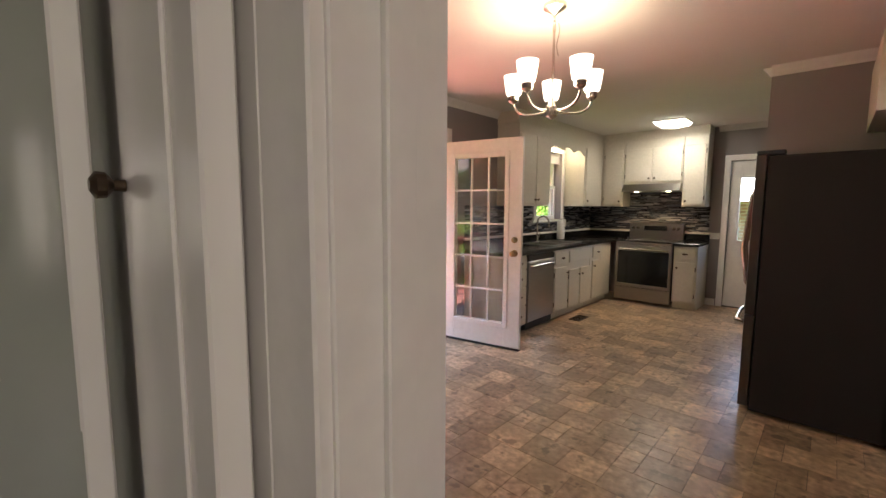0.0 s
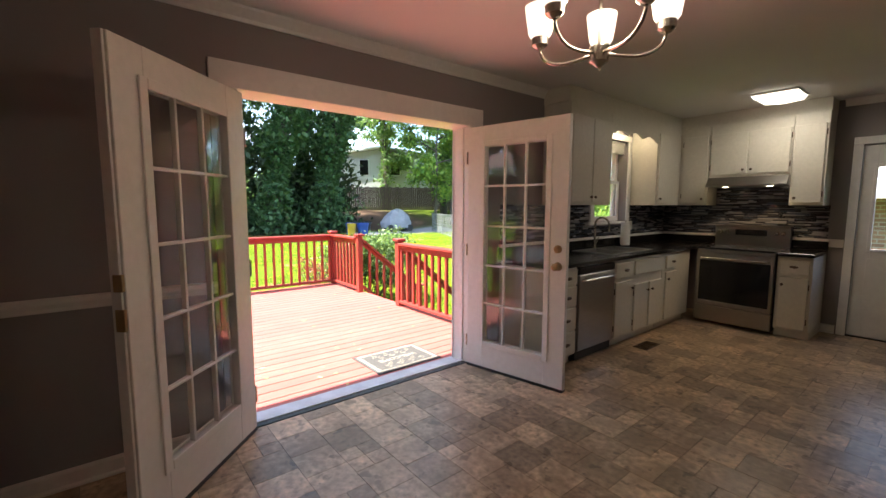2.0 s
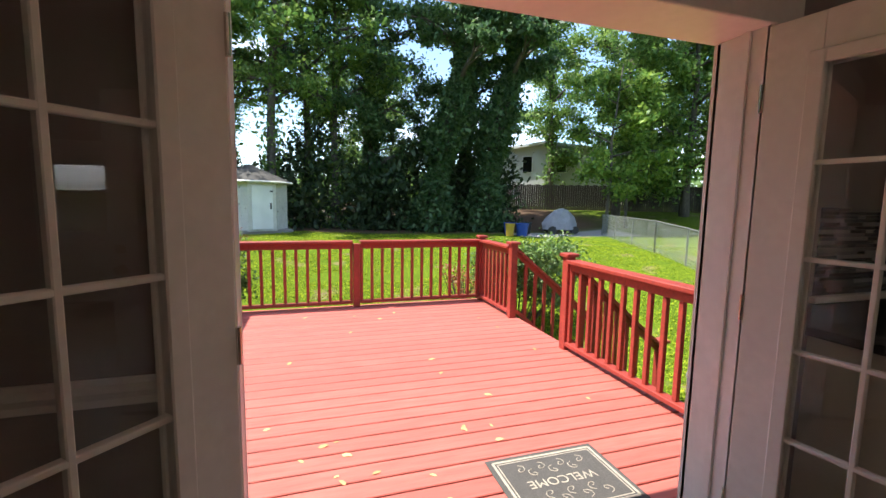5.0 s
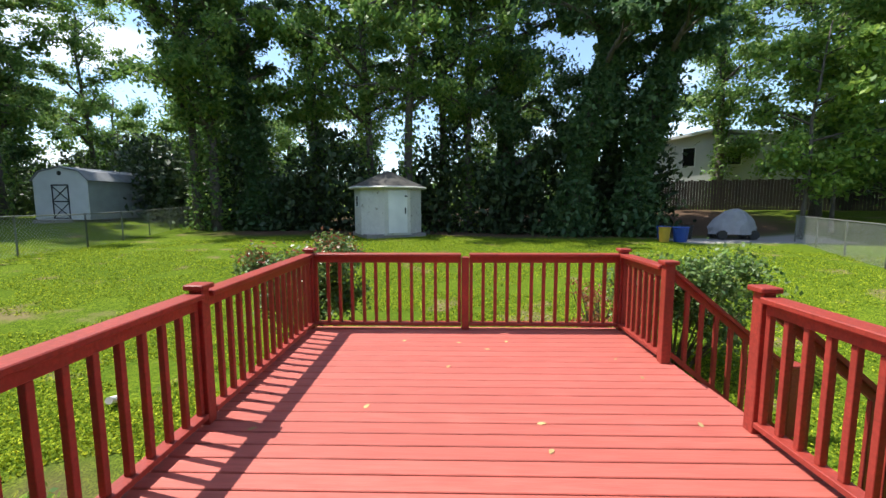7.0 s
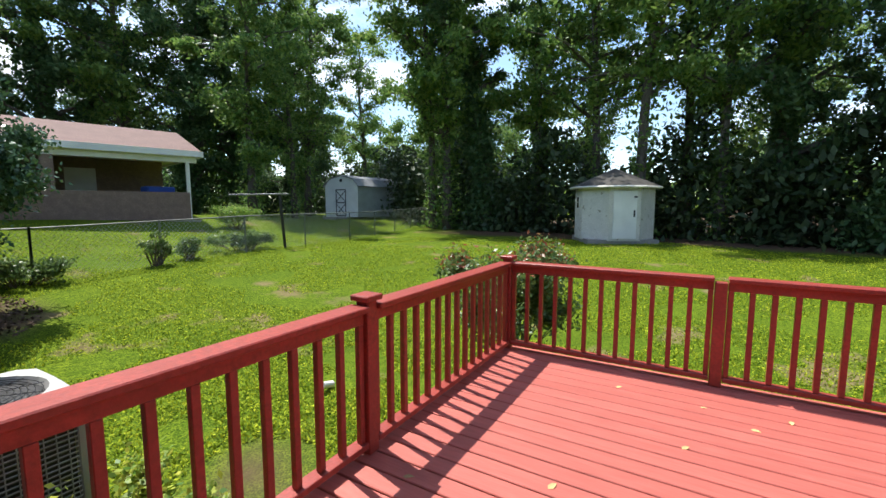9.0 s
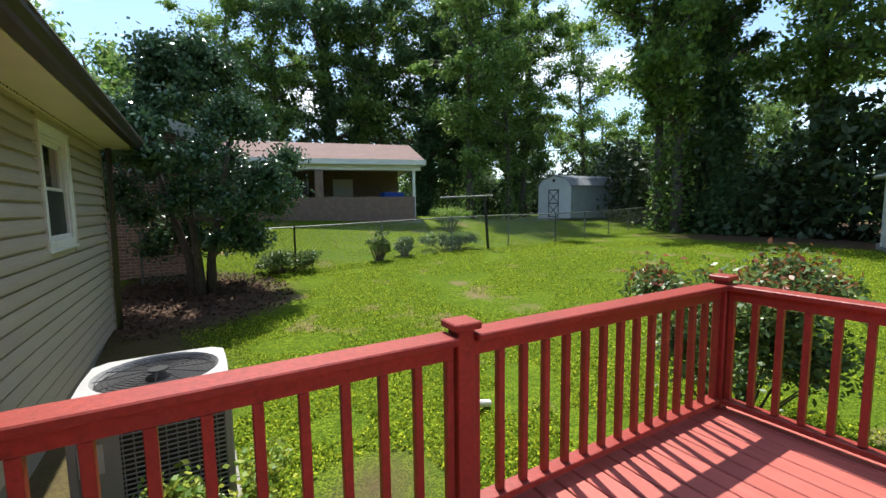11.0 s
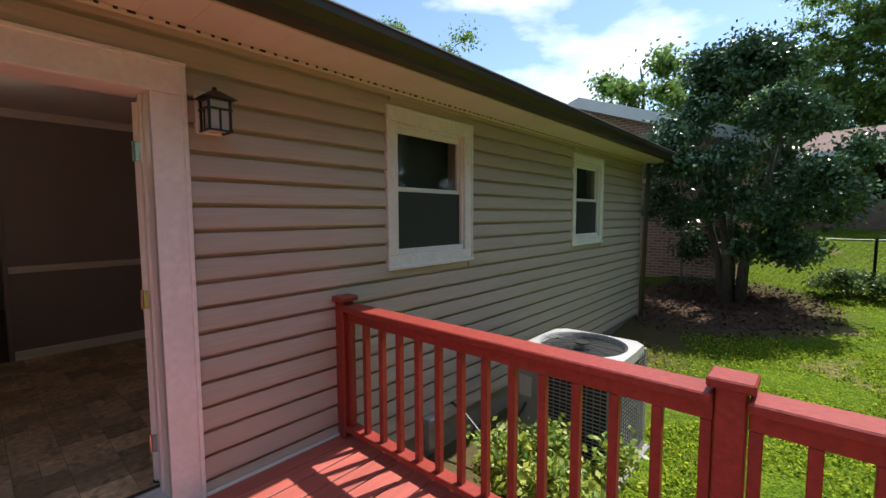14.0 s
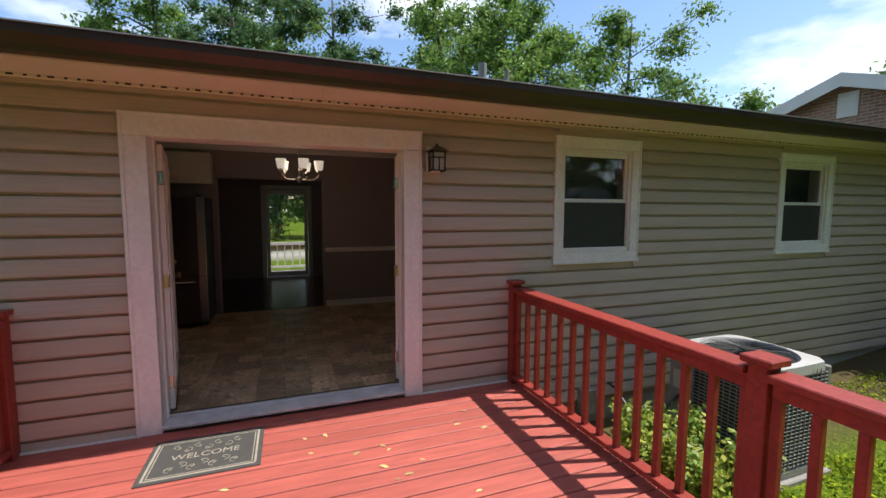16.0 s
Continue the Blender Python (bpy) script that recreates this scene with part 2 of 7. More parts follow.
def ground_material():
    m = bpy.data.materials.new("lawn and soil")
    m.use_nodes = True
    n, l = m.node_tree.nodes, m.node_tree.links
    b = n["Principled BSDF"]
    b.inputs["Roughness"].default_value = 0.95
    b.inputs["Specular IOR Level"].default_value = 0.03
    tc = n.new("ShaderNodeTexCoord")

    def nz(s, d, lo, hi):
        t = n.new("ShaderNodeTexNoise")
        t.inputs["Scale"].default_value = s
        t.inputs["Detail"].default_value = d
        l.new(tc.outputs["Object"], t.inputs["Vector"])
        r = n.new("ShaderNodeMapRange")
        r.inputs["From Min"].default_value = lo
        r.inputs["From Max"].default_value = hi
        l.new(t.outputs["Fac"], r.inputs["Value"])
        return r.outputs["Result"], t

    def mix(f, a, c):
        mx = n.new("ShaderNodeMix")
        mx.data_type = "RGBA"
        l.new(f, mx.inputs[0])
        for k, v in ((6, a), (7, c)):
            if isinstance(v, tuple):
                mx.inputs[k].default_value = (*v, 1)
            else:
                l.new(v, mx.inputs[k])
        return mx.outputs[2]
    f1, _ = nz(0.6, 5, 0.35, 0.65)
    f2, t2 = nz(14, 6, 0.35, 0.68)
    f3, _ = nz(55, 5, 0.42, 0.60)
    f4, _ = nz(0.9, 6, 0.60, 0.68)
    c = mix(f1, (0.195, 0.25, 0.018), (0.13, 0.185, 0.015))
    c = mix(f2, c, (0.075, 0.125, 0.010))
    c = mix(f3, c, (0.03, 0.06, 0.006))
    c = mix(f4, c, (0.16, 0.135, 0.06))
    # the shaded strip under the trees is bare leaf litter
    at = n.new("ShaderNodeAttribute")
    at.attribute_name = "bare"
    c = mix(at.outputs["Fac"], c, (0.095, 0.062, 0.042))
    at2 = n.new("ShaderNodeAttribute")
    at2.attribute_name = "paved"
    c = mix(at2.outputs["Fac"], c, (0.33, 0.31, 0.29))
    l.new(c, b.inputs["Base Color"])
    bp = n.new("ShaderNodeBump")
    bp.inputs["Strength"].default_value = 0.8
    bp.inputs["Distance"].default_value = 0.03
    l.new(t2.outputs["Fac"], bp.inputs["Height"])
    l.new(bp.outputs["Normal"], b.inputs["Normal"])
    return m


M["ground"] = ground_material()


# ---- building blocks ----
def part(name, bm, material, parent=None, label="", kind="", smooth=False):
    me = bpy.data.meshes.new(name)
    bm.to_mesh(me)
    bm.free()
    if smooth:
        me.shade_smooth()
    me.materials.append(material)
    ob = new(name, me)
    ob.parent = parent
    return tagged(ob, label=label, kind=kind)


def piece(name, mesh, parent, at=(0, 0, 0), rz=0.0, label="", kind=""):
    ob = new(name, mesh)
    ob.parent = parent
    ob.location = at
    ob.rotation_euler[2] = rz
    return tagged(ob, label=label, kind=kind)


def thing(name, label, category, group="", at=(0, 0, 0), kind=""):
    ob = new(name)
    ob.location = at
    ob.empty_display_size = 0.1
    return tagged(ob, label, category, group, kind)


def box(bm, a, b, bevel=0.0, m=None):
    """A box from corner a to corner b, its edges rounded by bevel."""
    lo = [min(p, q) for p, q in zip(a, b)]
    hi = [max(p, q) for p, q in zip(a, b)]
    g = bmesh.ops.create_cube(bm, size=1.0)
    vs = g["verts"]
    for v in vs:
        v.co = Vector([lo[i] if v.co[i] < 0 else hi[i] for i in range(3)])
    if bevel:
        es = list({e for v in vs for e in v.link_edges})
        r = bmesh.ops.bevel(bm, geom=es, offset=bevel, segments=1, affect="EDGES")
        vs = list({v for f in r["faces"] for v in f.verts} | {v for v in vs if v.is_valid})
    if m is not None:
        for v in vs:
            v.co = m @ v.co
    return vs


def boxes(name, items, material, parent=None, bevel=0.0, label="", kind=""):
    bm = bmesh.new()
    for a, b in items:
        box(bm, a, b, bevel)
    return part(name, bm, material, parent, label, kind)


def rod(bm, a, b, r1, r2=None, seg=8, caps=True):
    """A round bar from a to b."""
    a, b = Vector(a), Vector(b)
    d = b - a
    q = d.to_track_quat("Z", "Y").to_matrix().to_4x4()
    mt = Matrix.Translation((a + b) / 2) @ q
    bmesh.ops.create_cone(bm, cap_ends=caps, segments=seg, radius1=r1, radius2=r1 if r2 is None else r2, depth=d.length, matrix=mt)


def tube(bm, pts, radii, seg=8, cap=True):
    """A bent tube through pts."""
    pts = [Vector(p) for p in pts]
    rings = []
    up = Vector((0.13, 0.21, 0.97))
    for i, p in enumerate(pts):
        d = (pts[min(i + 1, len(pts) - 1)] - pts[max(i - 1, 0)]).normalized()
        s = d.cross(up)
        if s.length < 0.05:
            s = d.cross(Vector((1, 0, 0)))
        s.normalize()
        t = s.cross(d)
        r = radii[i] if hasattr(radii, "__len__") else radii
        rings.append([bm.verts.new(p + (s * math.cos(k * 2 * math.pi / seg) + t * math.sin(k * 2 * math.pi / seg)) * r) for k in range(seg)])
    for a, b in zip(rings, rings[1:]):
        for k in range(seg):
            bm.faces.new((a[k], a[(k + 1) % seg], b[(k + 1) % seg], b[k]))
    if cap:
        bm.faces.new(rings[0][::-1])
        bm.faces.new(rings[-1])


def lathe(bm, profile, at=(0, 0, 0), seg=20):
    """A turned body: profile of (radius, height)."""
    rings = []
    for r, z in profile:
        rings.append([bm.verts.new((at[0] + r * math.cos(k * 2 * math.pi / seg), at[1] + r * math.sin(k * 2 * math.pi / seg), at[2] + z)) for k in range(seg)])
    for a, b in zip(rings, rings[1:]):
        for k in range(seg):
            bm.faces.new((a[k], a[(k + 1) % seg], b[(k + 1) % seg], b[k]))
    if profile[0][0] > 1e-4:
        bm.faces.new(rings[0][::-1])
    if profile[-1][0] > 1e-4:
        bm.faces.new(rings[-1])


def extrude(bm, profile, axis, a, b, m=None):
    """A closed 2D profile drawn out along an axis from a to b."""
    def at(p, v):
        q = {"x": (v, p[0], p[1]), "y": (p[0], v, p[1]), "z": (p[0], p[1], v)}[axis]
        q = Vector(q)
        return m @ q if m is not None else q
    A = [bm.verts.new(at(p, a)) for p in profile]
    B = [bm.verts.new(at(p, b)) for p in profile]
    n = len(A)
    for i in range(n):
        bm.faces.new((A[i], A[(i + 1) % n], B[(i + 1) % n], B[i]))
    bm.faces.new(A[::-1])
    bm.faces.new(B)
    bmesh.ops.recalc_face_normals(bm, faces=bm.faces[:])


def array_mesh(name, verts, faces):
    """A mesh out of arrays, for leaves and blades."""
    me = bpy.data.meshes.new(name)
    verts = np.asarray(verts, np.float32)
    faces = np.asarray(faces, np.int32)
    k = faces.shape[1]
    me.vertices.add(len(verts))
    me.vertices.foreach_set("co", verts.ravel())
    me.loops.add(faces.size)
    me.loops.foreach_set("vertex_index", faces.ravel())
    me.polygons.add(len(faces))
    me.polygons.foreach_set("loop_start", np.arange(0, faces.size, k, dtype=np.int32))
    me.update(calc_edges=True)
    return me


def leaf_mesh(name, centres, size, rng, flat=0.35, length=1.9, droop=0.0):
    """Leaves as folded kites round the centres."""
    n = len(centres)
    a = rng.uniform(0, 2 * np.pi, n)
    e = rng.normal(0, flat, n) - droop
    d = np.stack([np.cos(a) * np.cos(e), np.sin(a) * np.cos(e), np.sin(e)], 1)
    up = np.stack([rng.normal(0, flat, n), rng.normal(0, flat, n), np.ones(n)], 1)
    s = np.cross(d, up)
    s /= np.linalg.norm(s, axis=1)[:, None] + 1e-9
    h = (size * rng.uniform(0.6, 1.3, n))[:, None]
    c = np.asarray(centres)
    v = np.stack([c - d * h * length / 2, c + s * h * 0.5, c + d * h * length / 2, c - s * h * 0.5], 1).reshape(-1, 3)
    f = np.arange(4 * n).reshape(-1, 4)
    return array_mesh(name, v, f)


def smooth01(v):
    v = min(max(v, 0.0), 1.0)
    return v * v * (3 - 2 * v)


def gz(x, y):
    """The height of the ground."""
    if x > -3.0:
        if y > -7.5:
            d = 0.0
            if x > 4.0:
                return -0.62
        d = max(0.0, -7.0 - y)
        return -0.60 + 0.5 * smooth01(d / 4)
    d = math.hypot(x + 5.0, y - 1.5)
    z = -0.68 - 0.12 * smooth01((y - 1.0) / 4) + 0.68 * smooth01((d - 4.0) / 10.0)
    z += 1.0 * smooth01((-10.2 - y) / 7.0) * (1 - 0.55 * smooth01((-13 - x) / 10))
    z += 1.1 * smooth01((math.hypot(x + 3, y - 2) - 22) / 9) * smooth01((y - 3) / 8)
    return z

# ---- ground ----
def build_ground():
    def axis(lo, hi, step, far):
        mid = list(np.arange(lo, hi + 1e-6, step))
        out, v, s = [], hi, step
        while v < far:
            s *= 1.35
            v += s
            out.append(v)
        out2, v, s = [], lo, step
        while v > -far:
            s *= 1.35
            v -= s
            out2.append(v)
        return out2[::-1] + mid + out
    xs, ys = axis(-34, 6, 0.5, 900), axis(-24, 24, 0.5, 900)
    bm = bmesh.new()
    grid = [[bm.verts.new((x, y, gz(x, y) + 0.03 * noise.noise((x * 0.4, y * 0.4, 0)))) for y in ys] for x in xs]
    for i in range(len(xs) - 1):
        for j in range(len(ys) - 1):
            bm.faces.new((grid[i][j], grid[i + 1][j], grid[i + 1][j + 1], grid[i][j + 1]))
    me = bpy.data.meshes.new("ground")
    bm.to_mesh(me)
    bm.free()
    me.shade_smooth()
    bare = me.attributes.new("bare", "FLOAT", "POINT")
    paved = me.attributes.new("paved", "FLOAT", "POINT")
    for i, v in enumerate(me.vertices):
        x, y = v.co.x, v.co.y
        wob = 1.2 * noise.noise((x * 0.35, y * 0.35, 3.0))
        b = smooth01((-21.0 - x + wob) / 2.0) * smooth01((y + 11 + wob) / 3)
        b = max(b, smooth01((2.3 - math.hypot(x + 3.9, y + 7.9) + 0.4 * wob) / 0.7))
        b = max(b, smooth01((1.2 - abs(x + 3.4) + 0.2 * wob) / 0.5) * (1 if -7 < y < 0.4 else 0) * 0.8)
        b = max(b, 0.8 * smooth01((0.7 - math.hypot(x + 5.5, y + 0.9)) / 0.6))
        b *= 1 - 0.9 * smooth01((y - 17) / 3)
        p = smooth01((1.6 - abs(x + 20.5)) / 0.5) * smooth01((3.4 - abs(y - 14.5)) / 0.5)
        p = max(p, smooth01((2.6 - abs(x - 17.0)) / 0.4) if x > 5 else 0)
        bare.data[i].value = b
        paved.data[i].value = p
    me.materials.append(M["ground"])
    tagged(new("ground", me), "mown green lawn with bare soil and leaf litter patches", "ground", kind="structure")


build_ground()

# ---- main house: shell ----
XI, XE = -3.0, -3.17          # inside and outside face of the garden wall
Y0, Y1 = 1.39, 3.22           # the double door's opening
HEAD = 2.085
CEIL = 2.545
EAST = 0.45
YS, YN = 0.22, 7.0            # dining south wall, kitchen north wall
HOUSE_S, HOUSE_N = -6.35, 7.15
FRONT = 4.0


def wall_with_holes(name, axis, a, b, lo, hi, z0, z1, holes, material, label=""):
    """A wall between two faces a and b of one axis, from lo to hi, with openings (lo, hi, z0, z1)."""
    bm = bmesh.new()
    cuts = sorted({lo, hi, *[h[0] for h in holes], *[h[1] for h in holes]})
    for p, q in zip(cuts, cuts[1:]):
        mid = (p + q) / 2
        spans = sorted([(h[2], h[3]) for h in holes if h[0] < mid < h[1]])
        z = z0
        for s, e in spans + [(z1, z1)]:
            if s > z + 1e-4:
                if axis == "x":
                    box(bm, (a, p, z), (b, q, s))
                else:
                    box(bm, (p, a, z), (q, b, s))
            z = max(z, e)
    return tagged(part(name, bm, material, None), label, "wall", kind="structure")


W1 = (-1.062, -0.228, 1.165, 2.195)
W2 = (-4.328, -3.487, 1.165, 2.195)
WK = (5.18, 5.92, 1.22, 2.20)
BD = (-1.0, -0.17)            # kitchen back door
wall_with_holes("wall_west", "x", XI, XE, HOUSE_S, HOUSE_N, -0.42, 2.58,
                [(Y0 - 0.03, Y1 + 0.03, -0.06, HEAD + 0.03), W1, W2, WK], M["wall"], "grey painted garden wall with a wide double door opening")
wall_with_holes("wall_north", "y", YN, HOUSE_N, XI, FRONT, -0.6, 2.58, [(BD[0], BD[1], 0.0, 2.05)], M["wall"], "grey painted kitchen wall with a half-glazed door")
wall_with_holes("wall_south", "y", YS - 0.12, YS, XI, EAST + 0.12, 0.0, CEIL, [(-0.212, EAST, 0.0, 2.06)], M["wall"], "grey painted dining room wall with a cased opening")
wall_with_holes("wall_east", "x", EAST, EAST + 0.12, YS, YN, 0.0, CEIL, [(1.79, 3.30, 0.0, 2.06)], M["wall"], "grey painted inner wall with an opening to the hall")
wall_with_holes("wall_front", "x", FRONT, FRONT + 0.15, HOUSE_S, HOUSE_N, -0.6, 2.58, [(1.86, 2.80, 0.0, 2.08), (-2.75, -1.05, 0.75, 2.15)], M["wall"], "grey painted front wall with the entrance")
wall_with_holes("wall_house_end", "y", HOUSE_S, HOUSE_S + 0.15, XI, FRONT, -0.6, 2.58, [], M["wall"], "plain end wall of the house")
wall_with_holes("wall_hall", "x", -1.30, -1.20, -3.0, YS - 0.12, 0.0, CEIL, [], M["wall"], "plain grey hall wall")
wall_with_holes("wall_hall_end", "y", -3.12, -3.0, XI, FRONT, 0.0, CEIL, [], M["wall"], "plain grey wall at the end of the hall")
wall_with_holes("wall_bedroom", "x", -0.6, -0.5, HOUSE_S + 0.15, -3.12, 0.0, CEIL, [], M["wall"], "plain grey room wall")
wall_with_holes("wall_fridge", "y", 4.32, 4.44, -0.36, EAST, 0.0, CEIL, [], M["wall"], "short grey wall beside the refrigerator")
tagged(boxes("ceiling", [((XI, HOUSE_S + 0.15, CEIL), (FRONT, YN, CEIL + 0.08))], M["ceiling"]), "white painted ceiling", "ceiling", kind="structure")

# foundation
tagged(boxes("foundation", [((XE + 0.02, HOUSE_S + 0.02, -1.1), (XE + 0.22, HOUSE_N, -0.42)), ((XI, HOUSE_S + 0.02, -1.1), (FRONT, HOUSE_S + 0.22, -0.6)),
                     ((XI, HOUSE_N - 0.2, -1.1), (FRONT, HOUSE_N, -0.6))], M["concrete"]), "concrete block foundation", "foundation", kind="structure")

# roof
def build_roof():
    roof = tagged(new("roof"), "low-pitched grey shingle roof", "roof", kind="structure")
    bm = bmesh.new()
    y0, y1 = HOUSE_S - 0.25, HOUSE_N + 0.25
    s = 0.27
    extrude(bm, [(-3.70, 2.57), (0.5, 2.57 + 4.2 * s), (4.7, 2.57), (4.7, 2.50), (0.5, 2.50 + 4.2 * s), (-3.70, 2.50)], "y", y0, y1)
    part("shingles", bm, M["shingle"], roof)
    bm = bmesh.new()
    for yy in (y0 + 0.26, y1 - 0.28):
        extrude(bm, [(-3.17, 2.5), (4.1, 2.5), (0.5, 2.5 + 3.6 * s)], "y", yy, yy + 0.02)
    part("gable", bm, M["siding"], roof)
    bm = bmesh.new()
    extrude(bm, [(-3.60, 2.435), (-3.61, 2.50), (-3.70, 2.50), (-3.705, 2.562), (-3.735, 2.565), (-3.735, 2.52), (-3.70, 2.47), (-3.69, 2.435)], "y", y0, y1)
    part("gutter", bm, M["gutter"], roof, "dark brown metal gutter")
    bm = bmesh.new()
    box(bm, (-3.745, y0, 2.567), (-3.69, y1, 2.575))
    part("drip_edge", bm, M["galv"], roof)
    bm = bmesh.new()
    rod(bm, (-3.30, HOUSE_S - 0.05, 2.42), (-3.25, HOUSE_S - 0.05, -0.5), 0.04, seg=4)
    part("downspout", bm, M["gutter"], roof, "dark brown downspout")
    for px, py in ((-1.9, 0.05), (-2.05, -0.2)):
        bm = bmesh.new()
        rod(bm, (px, py, 2.8), (px, py, 3.36 if py > 0 else 3.26), 0.05 if py > 0 else 0.03, seg=12)
        part("vent_pipe", bm, M["ac_grey"], roof, "grey vent pipe")
    sof = tagged(new("soffit"), "white vented soffit panels under the eave", "soffit", kind="structure")
    n = 68
    w = (y1 - y0) / n
    for i in range(n):
        a = y0 + i * w
        bm = bmesh.new()
        box(bm, (XE - 0.01, 0.0007, 2.425), (-3.60, w - 0.0007, 2.435))
        if i == 0:
            ref = part("panel", bm, M["soffit"], sof)
            ref.location.y = a
        else:
            bm.free()
            piece("panel", ref.data, sof, (0, a, 0))
    # added dark sheet, gives the shade seen through the panel joints
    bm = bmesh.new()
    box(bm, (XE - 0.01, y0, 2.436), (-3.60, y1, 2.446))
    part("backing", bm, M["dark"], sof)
    bm = bmesh.new()
    box(bm, (XE - 0.036, y0, 2.405), (XE - 0.062, y1, 2.4245), 0.003)
    part("channel", bm, M["soffit"], sof)
    # vent slots as solid boxes, the shade in the holes is their colour
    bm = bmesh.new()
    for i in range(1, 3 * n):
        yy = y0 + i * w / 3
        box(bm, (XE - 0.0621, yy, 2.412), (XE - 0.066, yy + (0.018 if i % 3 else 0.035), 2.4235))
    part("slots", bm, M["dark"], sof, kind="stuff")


build_roof()

def casing(name, label, u0, u1, z0, z1, w, plane, out, material, axis="x", sill=False, thick=0.02):
    """Flat boards round an opening, on a wall whose face is plane; out is +1 or -1."""
    ob = tagged(new(name), label, "door frame", kind="structure")

    def b(nm, p0, p1, q0, q1, t=thick):
        bm = bmesh.new()
        if axis == "x":
            box(bm, (plane, p0, q0), (plane + out * t, p1, q1), 0.003)
        else:
            box(bm, (p0, plane, q0), (p1, plane + out * t, q1), 0.003)
        part(nm, bm, material, ob)
    b("side", u0 - w, u0, z0, z1)
    b("side", u1, u1 + w, z0, z1)
    b("head", u0 - w, u1 + w, z1 + 0.001, z1 + w, thick + 0.004)
    if sill:
        b("sill", u0 - w - 0.01, u1 + w + 0.01, z0 - w, z0 - 0.001, thick + 0.015)
    return ob


casing("trim_garden_door_inside", "wide white painted casing round the double doors", Y0, Y1, 0.0, HEAD, 0.15, XI, 1, M["white"])
casing("trim_garden_door_outside", "wide white casing round the double doors outdoors", Y0, Y1, -0.06, HEAD, 0.155, XE - 0.012, -1, M["white_ext"], thick=0.035)
casing("trim_garden_door_bead", "raised white bead on the outer edge of the casing", Y0 - 0.137, Y1 + 0.137, -0.06, HEAD + 0.137, 0.022, XE - 0.047, -1, M["white_ext"], thick=0.012)
bm = bmesh.new()
for y in (Y0, Y1):
    s = 1 if y == Y0 else -1
    box(bm, (XI + 0.018, y - s * 0.03, -0.03), (XE - 0.03, y, HEAD), 0.002)
    box(bm, (XI - 0.055, y, -0.03), (XI - 0.09, y + s * 0.012, HEAD), 0.002)
box(bm, (XI + 0.018, Y0 - 0.03, HEAD), (XE - 0.03, Y1 + 0.03, HEAD + 0.03), 0.002)
tagged(part("door_frame", bm, M["white"]), "white painted jambs of the double doors", "door frame", kind="structure")
bm = bmesh.new()
box(bm, (XI + 0.02, Y0, -0.03), (XE - 0.06, Y1, -0.005), 0.003)
box(bm, (XI - 0.05, Y0, -0.005), (XI - 0.08, Y1, 0.012), 0.003)
tagged(part("threshold", bm, M["threshold"]), "grey aluminium threshold of the double doors", "threshold", kind="structure")
tagged(boxes("threshold_strip", [((XI - 0.005, Y0, -0.004), (XI - 0.045, Y1, 0.004))], M["blackmetal"]), "black weather strip on the threshold", "threshold", kind="structure")


